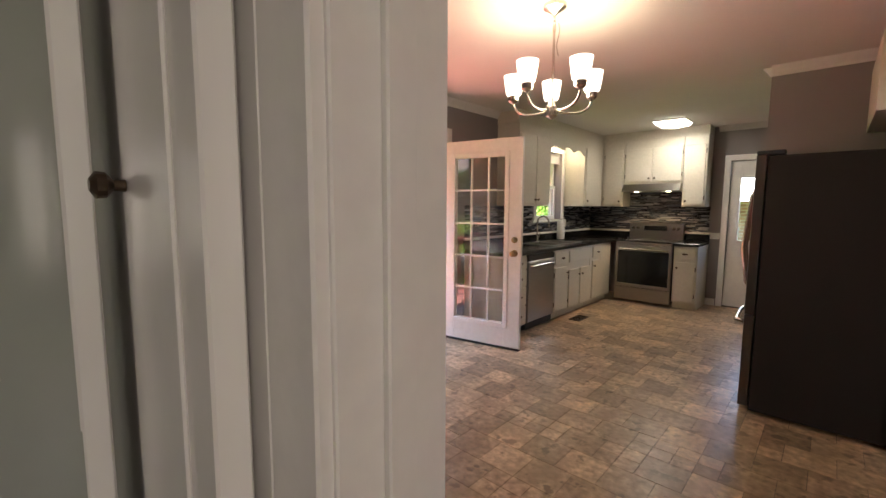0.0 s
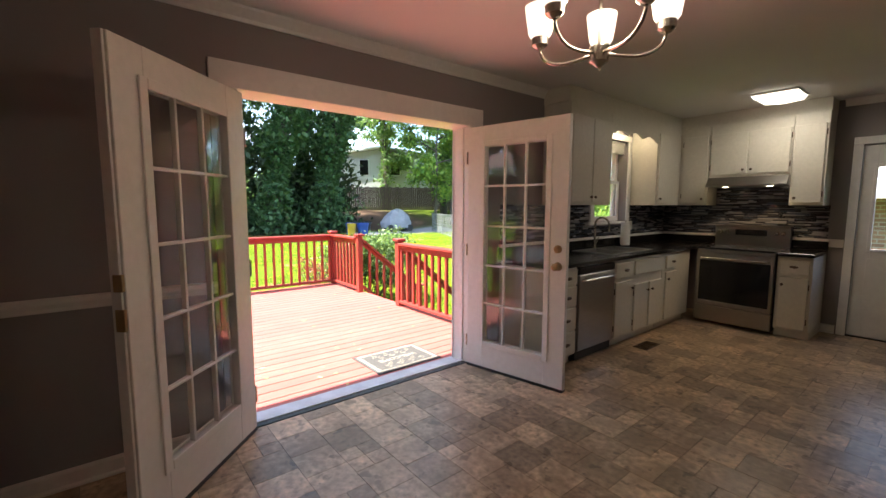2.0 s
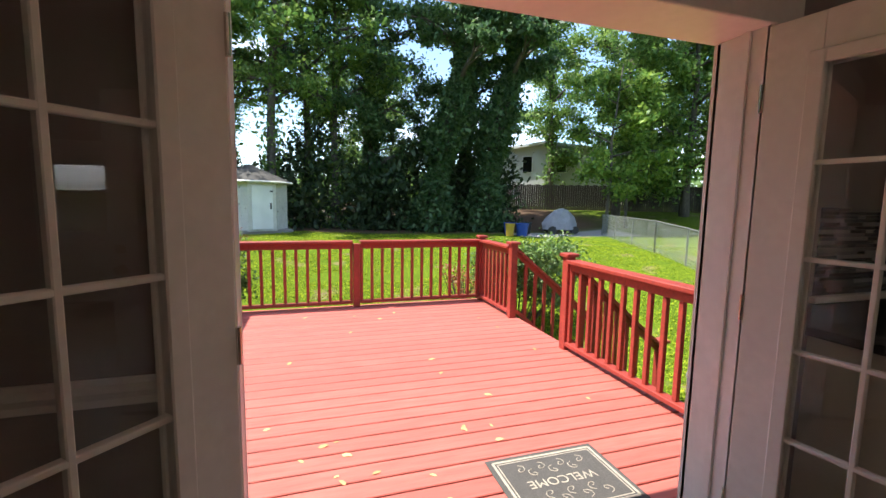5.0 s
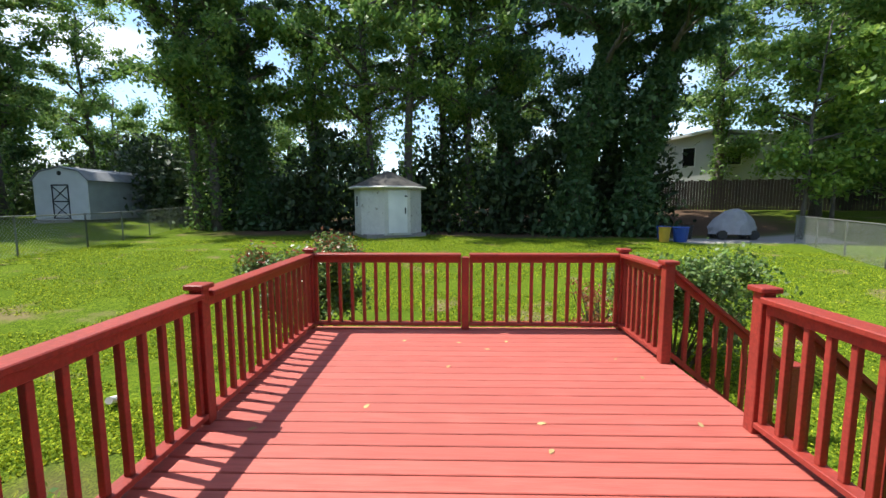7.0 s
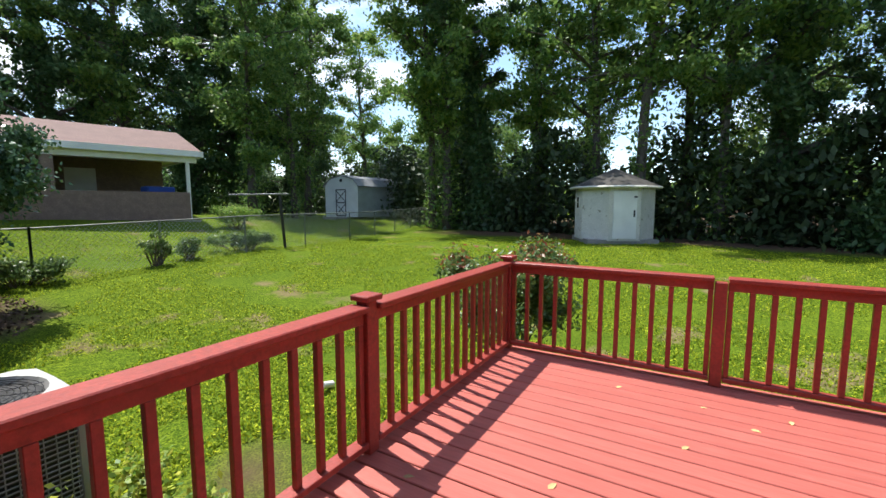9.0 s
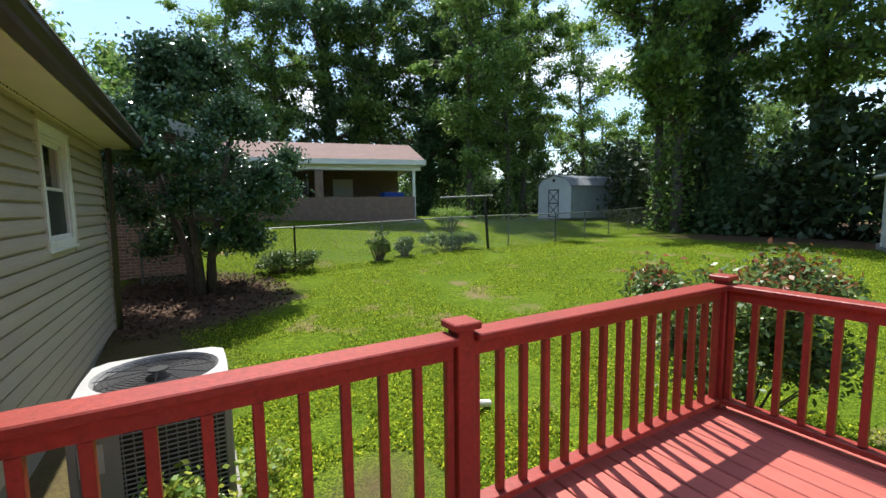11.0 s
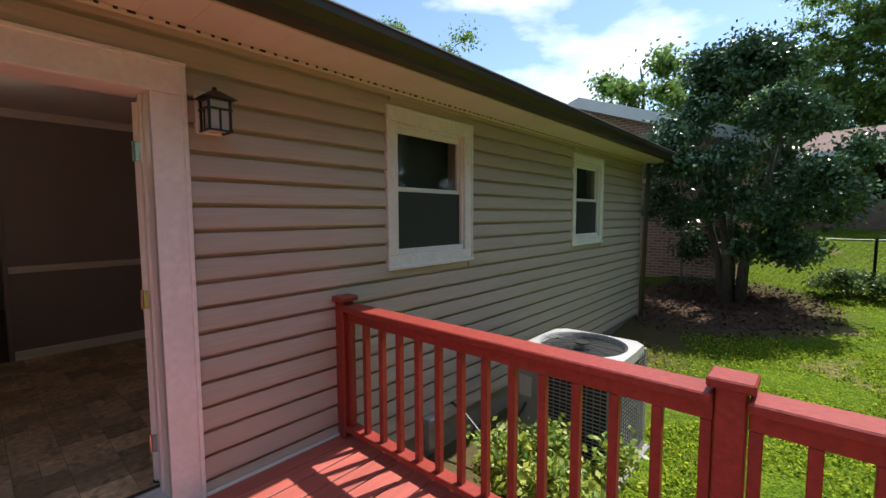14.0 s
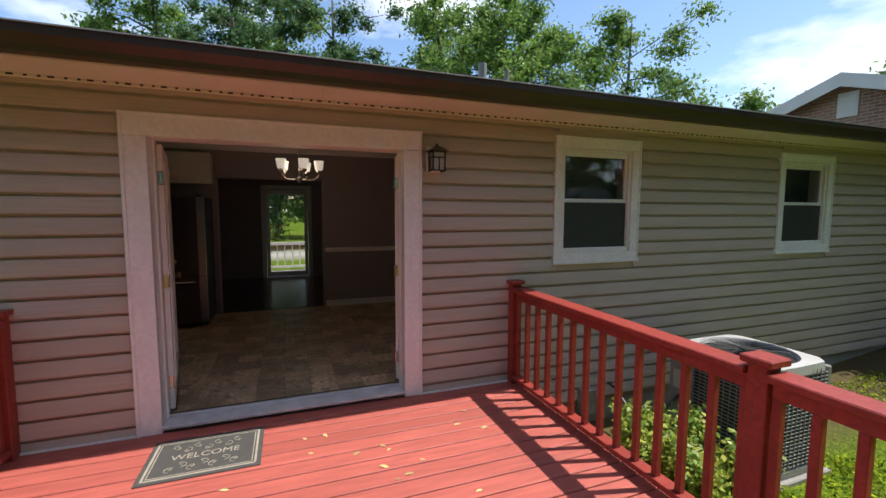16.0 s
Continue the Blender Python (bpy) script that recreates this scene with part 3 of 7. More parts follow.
def french_door(name, label, hinge, angle, flip, knobs):
    """A fifteen-pane glazed leaf, hinged at hinge; angle turns it about the hinge."""
    d = thing(name, label, "door", "double garden doors")
    W, H, T = 0.905, 2.05, 0.044
    st, top, bot = 0.166, 0.16, 0.235
    bm = bmesh.new()
    box(bm, (0, -T / 2, 0), (st, T / 2, H), 0.003)
    box(bm, (W - st, -T / 2, 0), (W, T / 2, H), 0.003)
    box(bm, (st, -T / 2, 0), (W - st, T / 2, bot), 0.002)
    box(bm, (st, -T / 2, H - top), (W - st, T / 2, H), 0.002)
    part("leaf", bm, M["white"], d)
    x0, x1, z0, z1 = st, W - st, bot, H - top
    bm = bmesh.new()
    for sy in (-1, 1):
        a, b = sy * T / 2, sy * (T / 2 + 0.011)
        box(bm, (x0 - 0.038, a, z0 - 0.036), (x0 + 0.010, b, z1 + 0.036), 0.004)
        box(bm, (x1 - 0.010, a, z0 - 0.036), (x1 + 0.038, b, z1 + 0.036), 0.004)
        box(bm, (x0 + 0.010, a, z0 - 0.036), (x1 - 0.010, b, z0 + 0.010), 0.004)
        box(bm, (x0 + 0.010, a, z1 - 0.010), (x1 - 0.010, b, z1 + 0.036), 0.004)
    part("glazing_frame", bm, M["white"], d)
    pw, ph = (x1 - x0) / 3, (z1 - z0) / 5
    bm = bmesh.new()
    box(bm, (-0.008, -0.014, z0), (0.008, 0.014, z1), 0.003)
    v = part("glazing_bar", bm, M["white"], d)
    v.location.x = x0 + pw
    piece("glazing_bar", v.data, d, (x0 + 2 * pw, 0, 0))
    bm = bmesh.new()
    box(bm, (x0, -0.0135, -0.008), (x1, 0.0135, 0.008), 0.003)
    hb = part("glazing_bar", bm, M["white"], d)
    hb.location.z = z0 + ph
    for k in (2, 3, 4):
        piece("glazing_bar", hb.data, d, (0, 0, z0 + k * ph))
    bm = bmesh.new()
    box(bm, (0.004, -0.003, 0.004), (pw - 0.004, 0.003, ph - 0.004))
    g = part("pane", bm, M["glass"], d)
    g.visible_shadow = False
    g.location = (x0, 0, z0)
    for i in range(3):
        for k in range(5):
            if i or k:
                piece("pane", g.data, d, (x0 + i * pw, 0, z0 + k * ph)).visible_shadow = False
    bm = bmesh.new()
    box(bm, (0.0, -T / 2 - 0.004, -0.012), (W, T / 2 + 0.004, 0.012), 0.002)
    part("sweep", bm, M["blackmetal"], d)
    for z in (0.22, 1.02, 1.80):
        bm = bmesh.new()
        rod(bm, (-0.004, flip * T / 2, z - 0.05), (-0.004, flip * T / 2, z + 0.05), 0.008, seg=8)
        box(bm, (-0.003, -T / 2 + 0.004, z - 0.05), (0.001, T / 2 - 0.004, z + 0.05))
        part("hinge", bm, M["nickel"], d)
    if knobs:
        for z, r in ((0.95, 0.028), (1.08, 0.024)):
            for sy in (-1, 1):
                bm = bmesh.new()
                m4 = pose(W - 0.065, sy * T / 2, z, -90 * sy, 0, 0)
                lathe(bm, [(0.034, 0), (0.032, 0.008), (0.012, 0.012), (0.012, 0.03), (r, 0.04), (r, 0.055), (0.012, 0.062)] if z < 1 else
                      [(0.030, 0), (0.030, 0.014), (0.018, 0.018), (0.016, 0.028)], seg=16)
                bmesh.ops.transform(bm, matrix=m4, verts=bm.verts)
                part("knob", bm, M["brass"], d, smooth=False)
    else:
        bm = bmesh.new()
        box(bm, (W - 0.002, -0.02, 0.9), (W + 0.014, 0.02, 0.99), 0.002)
        box(bm, (W - 0.002, -0.02, 1.06), (W + 0.014, 0.02, 1.13), 0.002)
        part("strike_plate", bm, M["brass"], d)
        bm = bmesh.new()
        box(bm, (W, -0.032, -0.0), (W + 0.012, 0.012, H), 0.002)
        part("astragal", bm, M["white"], d)
    d.location = hinge
    d.rotation_euler[2] = radians(angle)
    return d


french_door("garden_door", "open white fifteen-pane door leaf with brass knobs", (XI + 0.03, Y1 - 0.012, 0.014), 10.5, -1, True)
french_door("garden_door", "open white fifteen-pane door leaf with astragal", (XI + 0.01, Y0 + 0.006, 0.014), -43.8, 1, False)


# ---- chair rail, baseboard, crown ----
def strip(name, label, segs, z, h, t, profile):
    ob = tagged(new(name), label, "moulding", kind="structure")
    for (x0, y0), (x1, y1), (nx, ny) in segs:
        bm = bmesh.new()
        if x0 == x1:
            extrude(bm, [(x0 + nx * p, z + q) for p, q in profile], "y", y0, y1)
        else:
            extrude(bm, [(y0 + ny * p, z + q) for p, q in profile], "x", x0, x1)
        part("length", bm, M["white"], ob)


RAILP = [(0, 0), (0.012, 0), (0.014, 0.02), (0.024, 0.04), (0.026, 0.062), (0.014, 0.07), (0, 0.07)]
BASEP = [(0, 0), (0.026, 0), (0.026, 0.012), (0.015, 0.02), (0.015, 0.08), (0.008, 0.095), (0, 0.095)]
CROWNP = [(0, 0), (0.012, 0), (0.018, 0.02), (0.055, 0.062), (0.06, 0.075), (0, 0.075)]
dining = [((XI, YS), (XI, Y0 - 0.157), (1, 0)), ((-2.99, YS), (-0.36, YS), (0, 1)), ((EAST, YS + 0.01), (EAST, 1.75), (-1, 0))]
strip("chair_rail", "white chair rail", dining, 0.90, 0.07, 0.02, RAILP)
strip("baseboard", "white baseboard", dining + [((-1.21, YN), (-1.09, YN), (0, -1)), ((XI, Y1 + 0.157), (XI, 3.60), (1, 0))], 0.0, 0.09, 0.015, BASEP)
strip("crown_moulding", "white crown moulding", [((XI, YS), (XI, 4.22), (1, 0)), ((-2.94, YS), (EAST, YS), (0, 1)), ((EAST, YS + 0.06), (EAST, 4.26), (-1, 0)),
      ((-0.36, 4.32), (EAST - 0.06, 4.32), (0, -1)), ((-0.36, 4.32), (-0.36, 4.44), (-1, 0)), ((-1.17, YN), (EAST, YN), (0, -1))], CEIL - 0.075, 0.07, 0.06, CROWNP)
casing("trim_south_opening_in", "white casing of the dining room opening", -0.212, EAST - 0.001, 0, 2.06, 0.085, YS, 1, M["white"], axis="y")
casing("trim_south_opening_hall", "white casing of the dining room opening, hall side", -0.212, EAST - 0.001, 0, 2.06, 0.085, YS - 0.12, -1, M["white"], axis="y")
bm = bmesh.new()
box(bm, (-0.218, YS - 0.125, 0), (-0.206, YS + 0.005, 2.06), 0.002)
box(bm, (-0.2065, YS - 0.075, 0), (-0.196, YS - 0.04, 2.06), 0.002)
tagged(part("door_frame", bm, M["white"]), "white painted jamb of the dining room opening", "door frame", kind="structure")
casing("trim_hall_opening", "dark grey painted casing of the hall opening", 1.79, 3.30, 0, 2.06, 0.035, EAST, -1, M["wall"])
casing("trim_kitchen_door", "white casing of the kitchen door", BD[0], BD[1], 0, 2.06, 0.075, YN, -1, M["white"], axis="y")
casing("trim_front_door", "white casing of the entrance", 1.86, 2.80, 0, 2.08, 0.09, FRONT, -1, M["white"])

# closet doors beside the opening, seen at the very start
def closet_door(x0, x1, y, rz, knob_z):
    d = thing("closet_door", "narrow white painted folding door with dark knob", "door", "closet doors")
    bm = bmesh.new()
    w = x1 - x0
    box(bm, (0, -0.017, 0.02), (w, 0.017, 2.02), 0.003)
    part("leaf", bm, M["gloss"], d)
    for a, b in ((0.22, 0.92), (1.06, 1.88)):
        bm = bmesh.new()
        box(bm, (0.07, -0.022, a), (w - 0.07, -0.017, b), 0.002)
        part("panel", bm, M["gloss"], d)
    bm = bmesh.new()
    lathe(bm, [(0.008, 0), (0.007, 0.012), (0.016, 0.02), (0.017, 0.03), (0.008, 0.036)], seg=14)
    bmesh.ops.transform(bm, matrix=pose(0.025 if w < 0.3 else w - 0.05, -0.018, knob_z, 90, 0, 0), verts=bm.verts)
    part("knob", bm, M["bronze"], d)
    d.location = (x0, y, 0)
    d.rotation_euler[2] = radians(rz)


closet_door(-0.60, -0.305, YS - 0.17, 0, 1.44)
tagged(boxes("trim_closet", [((-1.18, YS - 0.139, 0), (-0.299, YS - 0.121, 2.1))], M["gloss"], None, 0.002), "white gloss boarding behind the closet doors", "trim", kind="structure")
# added panel for a glossy door, coloured like the reflection on it
tagged(boxes("trim_closet_side", [((-1.199, -1.1, 0), (-1.184, YS - 0.14, 2.1))], M["green_gloss"], None, 0.002), "glossy hall side panel, dim green reflection in its colour", "trim", kind="structure")
closet_door(-1.05, -0.68, YS - 0.17, -8, 0.95)
# living room window behind the start
w = tagged(new("window_4"), "white living room window onto the street", "window", kind="structure")
bm = bmesh.new()
for a, b in (((-2.75, 0.75), (-2.69, 2.15)), ((-1.11, 0.75), (-1.05, 2.15)), ((-2.69, 0.75), (-1.11, 0.81)), ((-2.69, 2.09), (-1.11, 2.15)), ((-1.93, 0.81), (-1.87, 2.09)), ((-2.69, 1.42), (-1.93, 1.46)), ((-1.87, 1.42), (-1.11, 1.46))):
    box(bm, (FRONT + 0.04, a[0], a[1]), (FRONT + 0.09, b[0], b[1]), 0.003)
part("window_frame", bm, M["white"], w)
wa = bpy.data.lights.new("window_daylight", "AREA")
wa.shape = "RECTANGLE"
wa.size, wa.size_y = 1.5, 1.2
wa.energy = 5.5
wa.color = (1.0, 0.84, 0.76)
wo = new("window_daylight", wa)
wo.location = (FRONT + 0.02, -1.9, 1.45)
wo.rotation_euler = (0, radians(90), 0)

# ---- floor ----
def build_floor():
    tagged(boxes("floor", [((XI, HOUSE_S + 0.15, -0.06), (EAST + 0.06, YN, -0.004)), ((XI + 0.0, Y0, -0.06), (XE + 0.01, Y1, -0.031))], M["grout"]),
           "tan stone-look vinyl tile floor", "floor", kind="structure")
    tagged(boxes("floor_hall", [((EAST + 0.06, HOUSE_S + 0.15, -0.06), (FRONT, YN, 0.0))], M["hallfloor"]), "dark polished hall floor", "floor", kind="structure")


M["grout"] = mat("vinyl joint", (0.07, 0.05, 0.035), 0.4, vary=0.2, scale=3)
M["hallfloor"] = mat("dark laminate", (0.07, 0.05, 0.04), 0.18, vary=0.3, scale=4, fine=0.3, fine_scale=30, stretch=(0.1, 1, 1))
M["tile"] = mat("mottled stone vinyl", (0.69, 0.50, 0.325), 0.33, vary=0.45, scale=4.5, dark=(0.37, 0.26, 0.165), fine=0.30, fine_scale=24,
                per="object", per_amount=0.36, wear=(0.20, 0.14, 0.09), wear_at=0.60, wear_scale=10, bump=0.3, bump_scale=40, spec=0.5)
M["tile_far"] = mat("mottled stone vinyl, joined", (0.69, 0.50, 0.325), 0.33, vary=0.45, scale=4.5, dark=(0.37, 0.26, 0.165), fine=0.30, fine_scale=24,
                    per="island", per_amount=0.36, wear=(0.20, 0.14, 0.09), wear_at=0.60, wear_scale=10, bump=0.3, bump_scale=40, spec=0.5)
build_floor()

# ---- chandelier and lamps ----
def chandelier():
    c = thing("chandelier", "brushed nickel five-arm chandelier with frosted glass shades", "chandelier", at=(-1.15, 2.17, 0))
    bm = bmesh.new()
    lathe(bm, [(0.066, CEIL - 0.002), (0.064, CEIL - 0.02), (0.03, CEIL - 0.04), (0.008, CEIL - 0.055)], seg=24)
    part("canopy", bm, M["nickel"], c)
    bm = bmesh.new()
    for k in range(4):
        z = CEIL - 0.055 - 0.022 * k
        m4 = pose(0, 0, z, 90, 0, 90 * (k % 2))
        pts = [m4 @ Vector((0.009 * math.cos(a), 0.016 * math.sin(a), 0)) for a in [i * math.pi / 4 for i in range(8)]]
        tube(bm, pts + [pts[0]], 0.002, 5)
    part("chain", bm, M["nickel"], c)
    bm = bmesh.new()
    rod(bm, (0, 0, 1.98), (0, 0, 2.42), 0.007, seg=10)
    rod(bm, (0, 0, 2.40), (0, 0, 2.43), 0.010, seg=10)
    part("stem", bm, M["nickel"], c)
    bm = bmesh.new()
    lathe(bm, [(0.006, 1.915), (0.02, 1.925), (0.034, 1.935), (0.034, 1.985), (0.022, 1.99), (0.008, 1.995)], seg=20)
    part("hub", bm, M["nickel"], c)
    bm = bmesh.new()
    for k in range(10):
        a = k * 0.7
        rod(bm, (0.02 + 0.008 * math.sin(a), 0.01, 2.445 - 0.018 * k), (0.02 + 0.008 * math.sin(a + .7), 0.01, 2.427 - 0.018 * k), 0.0035, seg=6)
    part("loose_chain", bm, M["nickel"], c)
    R = 0.235
    bm = bmesh.new()
    pts = [(0.02, 0, 1.965)] + [(0.02 + (R - 0.02) * math.sin(u * math.pi / 2), 0, 1.965 - 0.02 * math.sin(u * math.pi) + 0.075 * (1 - math.cos(u * math.pi / 2)) ** 1.3) for u in [i / 8 for i in range(1, 9)]]
    tube(bm, pts, 0.006, 8)
    arm = bm
    me = None
    for k in range(5):
        ang = 72 * k + 48
        if k == 0:
            a = part("arm", arm, M["nickel"], c, smooth=True)
            me = a.data
            a.rotation_euler[2] = radians(ang)
            bm = bmesh.new()
            lathe(bm, [(0.008, 2.03), (0.02, 2.035), (0.031, 2.045), (0.033, 2.075), (0.026, 2.078)], (R, 0, 0), 18)
            cup = part("cup", bm, M["nickel"], c)
            cup.rotation_euler[2] = radians(ang)
            bm = bmesh.new()
            lathe(bm, [(0.034, 2.072), (0.045, 2.088), (0.052, 2.13), (0.060, 2.19), (0.0585, 2.19), (0.050, 2.13), (0.043, 2.09), (0.032, 2.076)], (R, 0, 0), 24)
            sh = part("shade", bm, M["shade"], c, smooth=True)
            sh.rotation_euler[2] = radians(ang)
            bm = bmesh.new()
            bmesh.ops.create_uvsphere(bm, u_segments=12, v_segments=8, radius=0.026, matrix=Matrix.Translation((R, 0, 2.13)))
            bu = part("bulb", bm, M["bulb"], c)
            bu.rotation_euler[2] = radians(ang)
        else:
            for o in (a, cup, sh, bu):
                piece(o.name.split(".")[0], o.data, c, rz=radians(ang))
    lt = bpy.data.lights.new("chandelier_light", "POINT")
    lt.energy = 1.5
    lt.color = (1.0, 0.80, 0.58)
    lt.shadow_soft_size = 0.12
    new("chandelier_light", lt).location = (-1.15, 2.17, 2.12)


chandelier()
c = thing("ceiling_light", "rectangular flush kitchen ceiling light, lit", "ceiling light", at=(-1.56, 6.16, 0))
bm = bmesh.new()
box(bm, (-0.20, -0.20, CEIL - 0.02), (0.20, 0.20, CEIL - 0.001), 0.004)
part("base", bm, M["white"], c)
bm = bmesh.new()
extrude(bm, [(-0.19, CEIL - 0.021), (-0.16, CEIL - 0.055), (0, CEIL - 0.072), (0.16, CEIL - 0.055), (0.19, CEIL - 0.021)], "y", -0.19, 0.19)
part("diffuser", bm, M["diffuser"], c)
al = bpy.data.lights.new("kitchen_light", "AREA")
al.energy = 1.05
al.color = (1.0, 0.91, 0.78)
al.size = 0.35
new("kitchen_light", al).location = (-1.56, 6.16, CEIL - 0.085)

# ---- kitchen ----
def front(bm, x0, x1, z0, z1, face, axis):
    """A slab door or drawer front with a rounded edge. face: the carcass face; it stands 19 mm proud."""
    if axis == "x":
        box(bm, (face, x0, z0), (face + 0.019, x1, z1), 0.004)
    else:
        box(bm, (x0, face, z0), (x1, face - 0.019, z1), 0.004)


def knob_at(parent, p, axis, cup=False):
    bm = bmesh.new()
    prof = [(0.006, 0), (0.005, 0.01), (0.014, 0.016), (0.015, 0.024), (0.006, 0.029)]
    lathe(bm, prof, seg=12)
    if cup:
        for v in bm.verts:
            v.co.x *= 2.6 if axis == "y" else 1.0
            v.co.y *= 2.6 if axis == "x" else 0.9
    m4 = Matrix.Translation(p) @ (pose(0, 0, 0, 0, 90, 0) if axis == "x" else pose(0, 0, 0, 90, 0, 0))
    bmesh.ops.transform(bm, matrix=m4, verts=bm.verts)
    part("knob" if not cup else "pull", bm, M["bronze"], parent)


def hinge_at(parent, p, axis):
    bm = bmesh.new()
    if axis == "x":
        box(bm, (p[0], p[1] - 0.006, p[2] - 0.03), (p[0] + 0.008, p[1] + 0.006, p[2] + 0.03), 0.002)
    else:
        box(bm, (p[0] - 0.006, p[1], p[2] - 0.03), (p[0] + 0.006, p[1] - 0.008, p[2] + 0.03), 0.002)
    part("hinge", bm, M["bronze"], parent)


def cabinet(name, label, axis, u0, u1, z0, z1, back, face, doors=(), drawers=(), toe=False, knob_low=True):
    """A cabinet unit: doors and drawers are (u0, u1, z0, z1, knob side -1 or 1 or 0)."""
    c = thing(name, label, "cabinet", "kitchen cabinets")
    bm = bmesh.new()
    zz = z0 + (0.09 if toe else 0)
    s = 1 if axis == "x" else -1
    if axis == "x":
        box(bm, (back, u0, zz), (face, u1, z1), 0.002)
        if toe:
            box(bm, (back, u0, z0), (face - 0.06, u1, zz))
    else:
        box(bm, (u0, back, zz), (u1, face, z1), 0.002)
        if toe:
            box(bm, (u0, back, z0), (u1, face + 0.06, zz))
    part("body", bm, M["cab"], c)
    for a, b, p, q, k in doors:
        bm = bmesh.new()
        front(bm, a, b, p, q, face, axis)
        part("door", bm, M["cab"], c)
        u = b - 0.03 if k > 0 else a + 0.03
        z = p + 0.05 if knob_low else q - 0.08
        f = face + 0.019 if axis == "x" else face - 0.019
        knob_at(c, (f, u, z) if axis == "x" else (u, f, z), axis)
        uh = a - 0.004 if k > 0 else b + 0.004
        for z in (p + 0.09, q - 0.09):
            hinge_at(c, (face + 0.004, uh, z) if axis == "x" else (uh, face - 0.004, z), axis)
    for a, b, p, q, k in drawers:
        bm = bmesh.new()
        front(bm, a, b, p, q, face, axis)
        part("drawer", bm, M["cab"], c)
        f = face + 0.019 if axis == "x" else face - 0.019
        if k:
            knob_at(c, (f, (a + b) / 2, (p + q) / 2) if axis == "x" else ((a + b) / 2, f, (p + q) / 2), axis, True)
    return c


FX, FY = -2.38, 6.38          # base cabinet faces
UX, UY = -2.68, 6.68          # wall cabinet faces
CW = XI + 0.002
cabinet("base_cabinet", "cream drawer unit with bronze pulls beside the dishwasher", "x", 3.62, 3.955, 0, 0.88, CW, FX, toe=True,
        drawers=[(3.64, 3.94, 0.73, 0.86, 1), (3.64, 3.94, 0.54, 0.71, 1), (3.64, 3.94, 0.33, 0.52, 1), (3.64, 3.94, 0.11, 0.31, 1)])
cabinet("base_cabinet", "cream sink cabinet with bronze knobs", "x", 4.575, 5.62, 0, 0.88, CW, FX, toe=True, knob_low=False,
        doors=[(4.60, 4.93, 0.11, 0.66, 1), (4.98, 5.27, 0.11, 0.60, 1), (5.31, 5.59, 0.11, 0.60, -1)], drawers=[(4.60, 4.93, 0.70, 0.85, 1), (4.98, 5.59, 0.70, 0.85, 0)])
cabinet("base_cabinet", "cream corner cabinet with one small door", "x", 5.63, 6.37, 0, 0.88, CW, FX, toe=True, knob_low=False,
        doors=[(5.70, 5.98, 0.11, 0.66, -1)], drawers=[(5.70, 5.98, 0.70, 0.85, 1)])
cabinet("base_cabinet", "narrow cream cabinet beside the range", "y", -1.505, -1.21, 0, 0.88, YN - 0.002, FY, toe=True, knob_low=False,
        doors=[(-1.48, -1.235, 0.11, 0.66, -1)], drawers=[(-1.48, -1.235, 0.70, 0.85, 1)])
cabinet("wall_cabinet", "cream two-door wall cabinet beside the window", "x", 4.235, 4.96, 1.42, 2.40, CW, UX,
        doors=[(4.25, 4.60, 1.45, 2.28, 1), (4.61, 4.95, 1.45, 2.28, -1)])
cabinet("wall_cabinet", "cream wall cabinet in the corner by the window", "x", 6.02, 6.66, 1.42, 2.40, CW, UX, doors=[(6.05, 6.36, 1.45, 2.28, -1)])
cabinet("wall_cabinet", "cream corner wall cabinet", "y", -2.998, -2.34, 1.42, 2.40, YN - 0.002, UY, doors=[(-2.64, -2.36, 1.45, 2.28, 1)])
cabinet("wall_cabinet", "cream two-door cabinet over the range hood", "y", -2.335, -1.525, 1.76, 2.40, YN - 0.002, UY,
        doors=[(-2.32, -1.94, 1.79, 2.28, 1), (-1.92, -1.54, 1.79, 2.28, -1)])
cabinet("wall_cabinet", "narrow tall cream wall cabinet beside the hood", "y", -1.52, -1.23, 1.42, 2.40, YN - 0.002, UY, doors=[(-1.50, -1.25, 1.45, 2.28, -1)])
cabinet("wall_cabinet", "cream cabinet over the refrigerator", "x", 3.34, 4.31, 1.96, 2.40, EAST - 0.002, 0.22, doors=())
sl_ = bpy.data.lights.new("sink_lamp", "POINT")
sl_.energy = 0.7
sl_.color = (1.0, 0.86, 0.62)
sl_.shadow_soft_size = 0.04
new("sink_lamp", sl_).location = (-2.82, 5.62, 2.33)
# boxed-in filler up to the ceiling
bm = bmesh.new()
box(bm, (CW, 4.225, 2.402), (UX - 0.012, YN - 0.003, CEIL - 0.001), 0.003)
box(bm, (UX - 0.012, UY + 0.012, 2.402), (-1.225, YN - 0.003, CEIL - 0.001), 0.003)
box(bm, (UX - 0.03, 6.64, 1.43), (UX + 0.0, UY + 0.0, 2.40))
tagged(part("trim_bulkhead", bm, M["cab"]), "cream filler above the wall cabinets", "trim", kind="structure")
# scalloped valance above the sink
bm = bmesh.new()
pr = [(4.962, 2.402)]
for i in range(33):
    u = i / 32
    pr.append((4.962 + u * 1.056, 2.16 + 0.05 * abs(math.sin(u * math.pi * 3.0)) + 0.02 * math.sin(u * math.pi)))
pr.append((6.018, 2.402))
extrude(bm, pr, "x", UX - 0.02, UX)
tagged(part("valance", bm, M["cab"]), "cream scalloped wooden valance over the sink window", "valance")


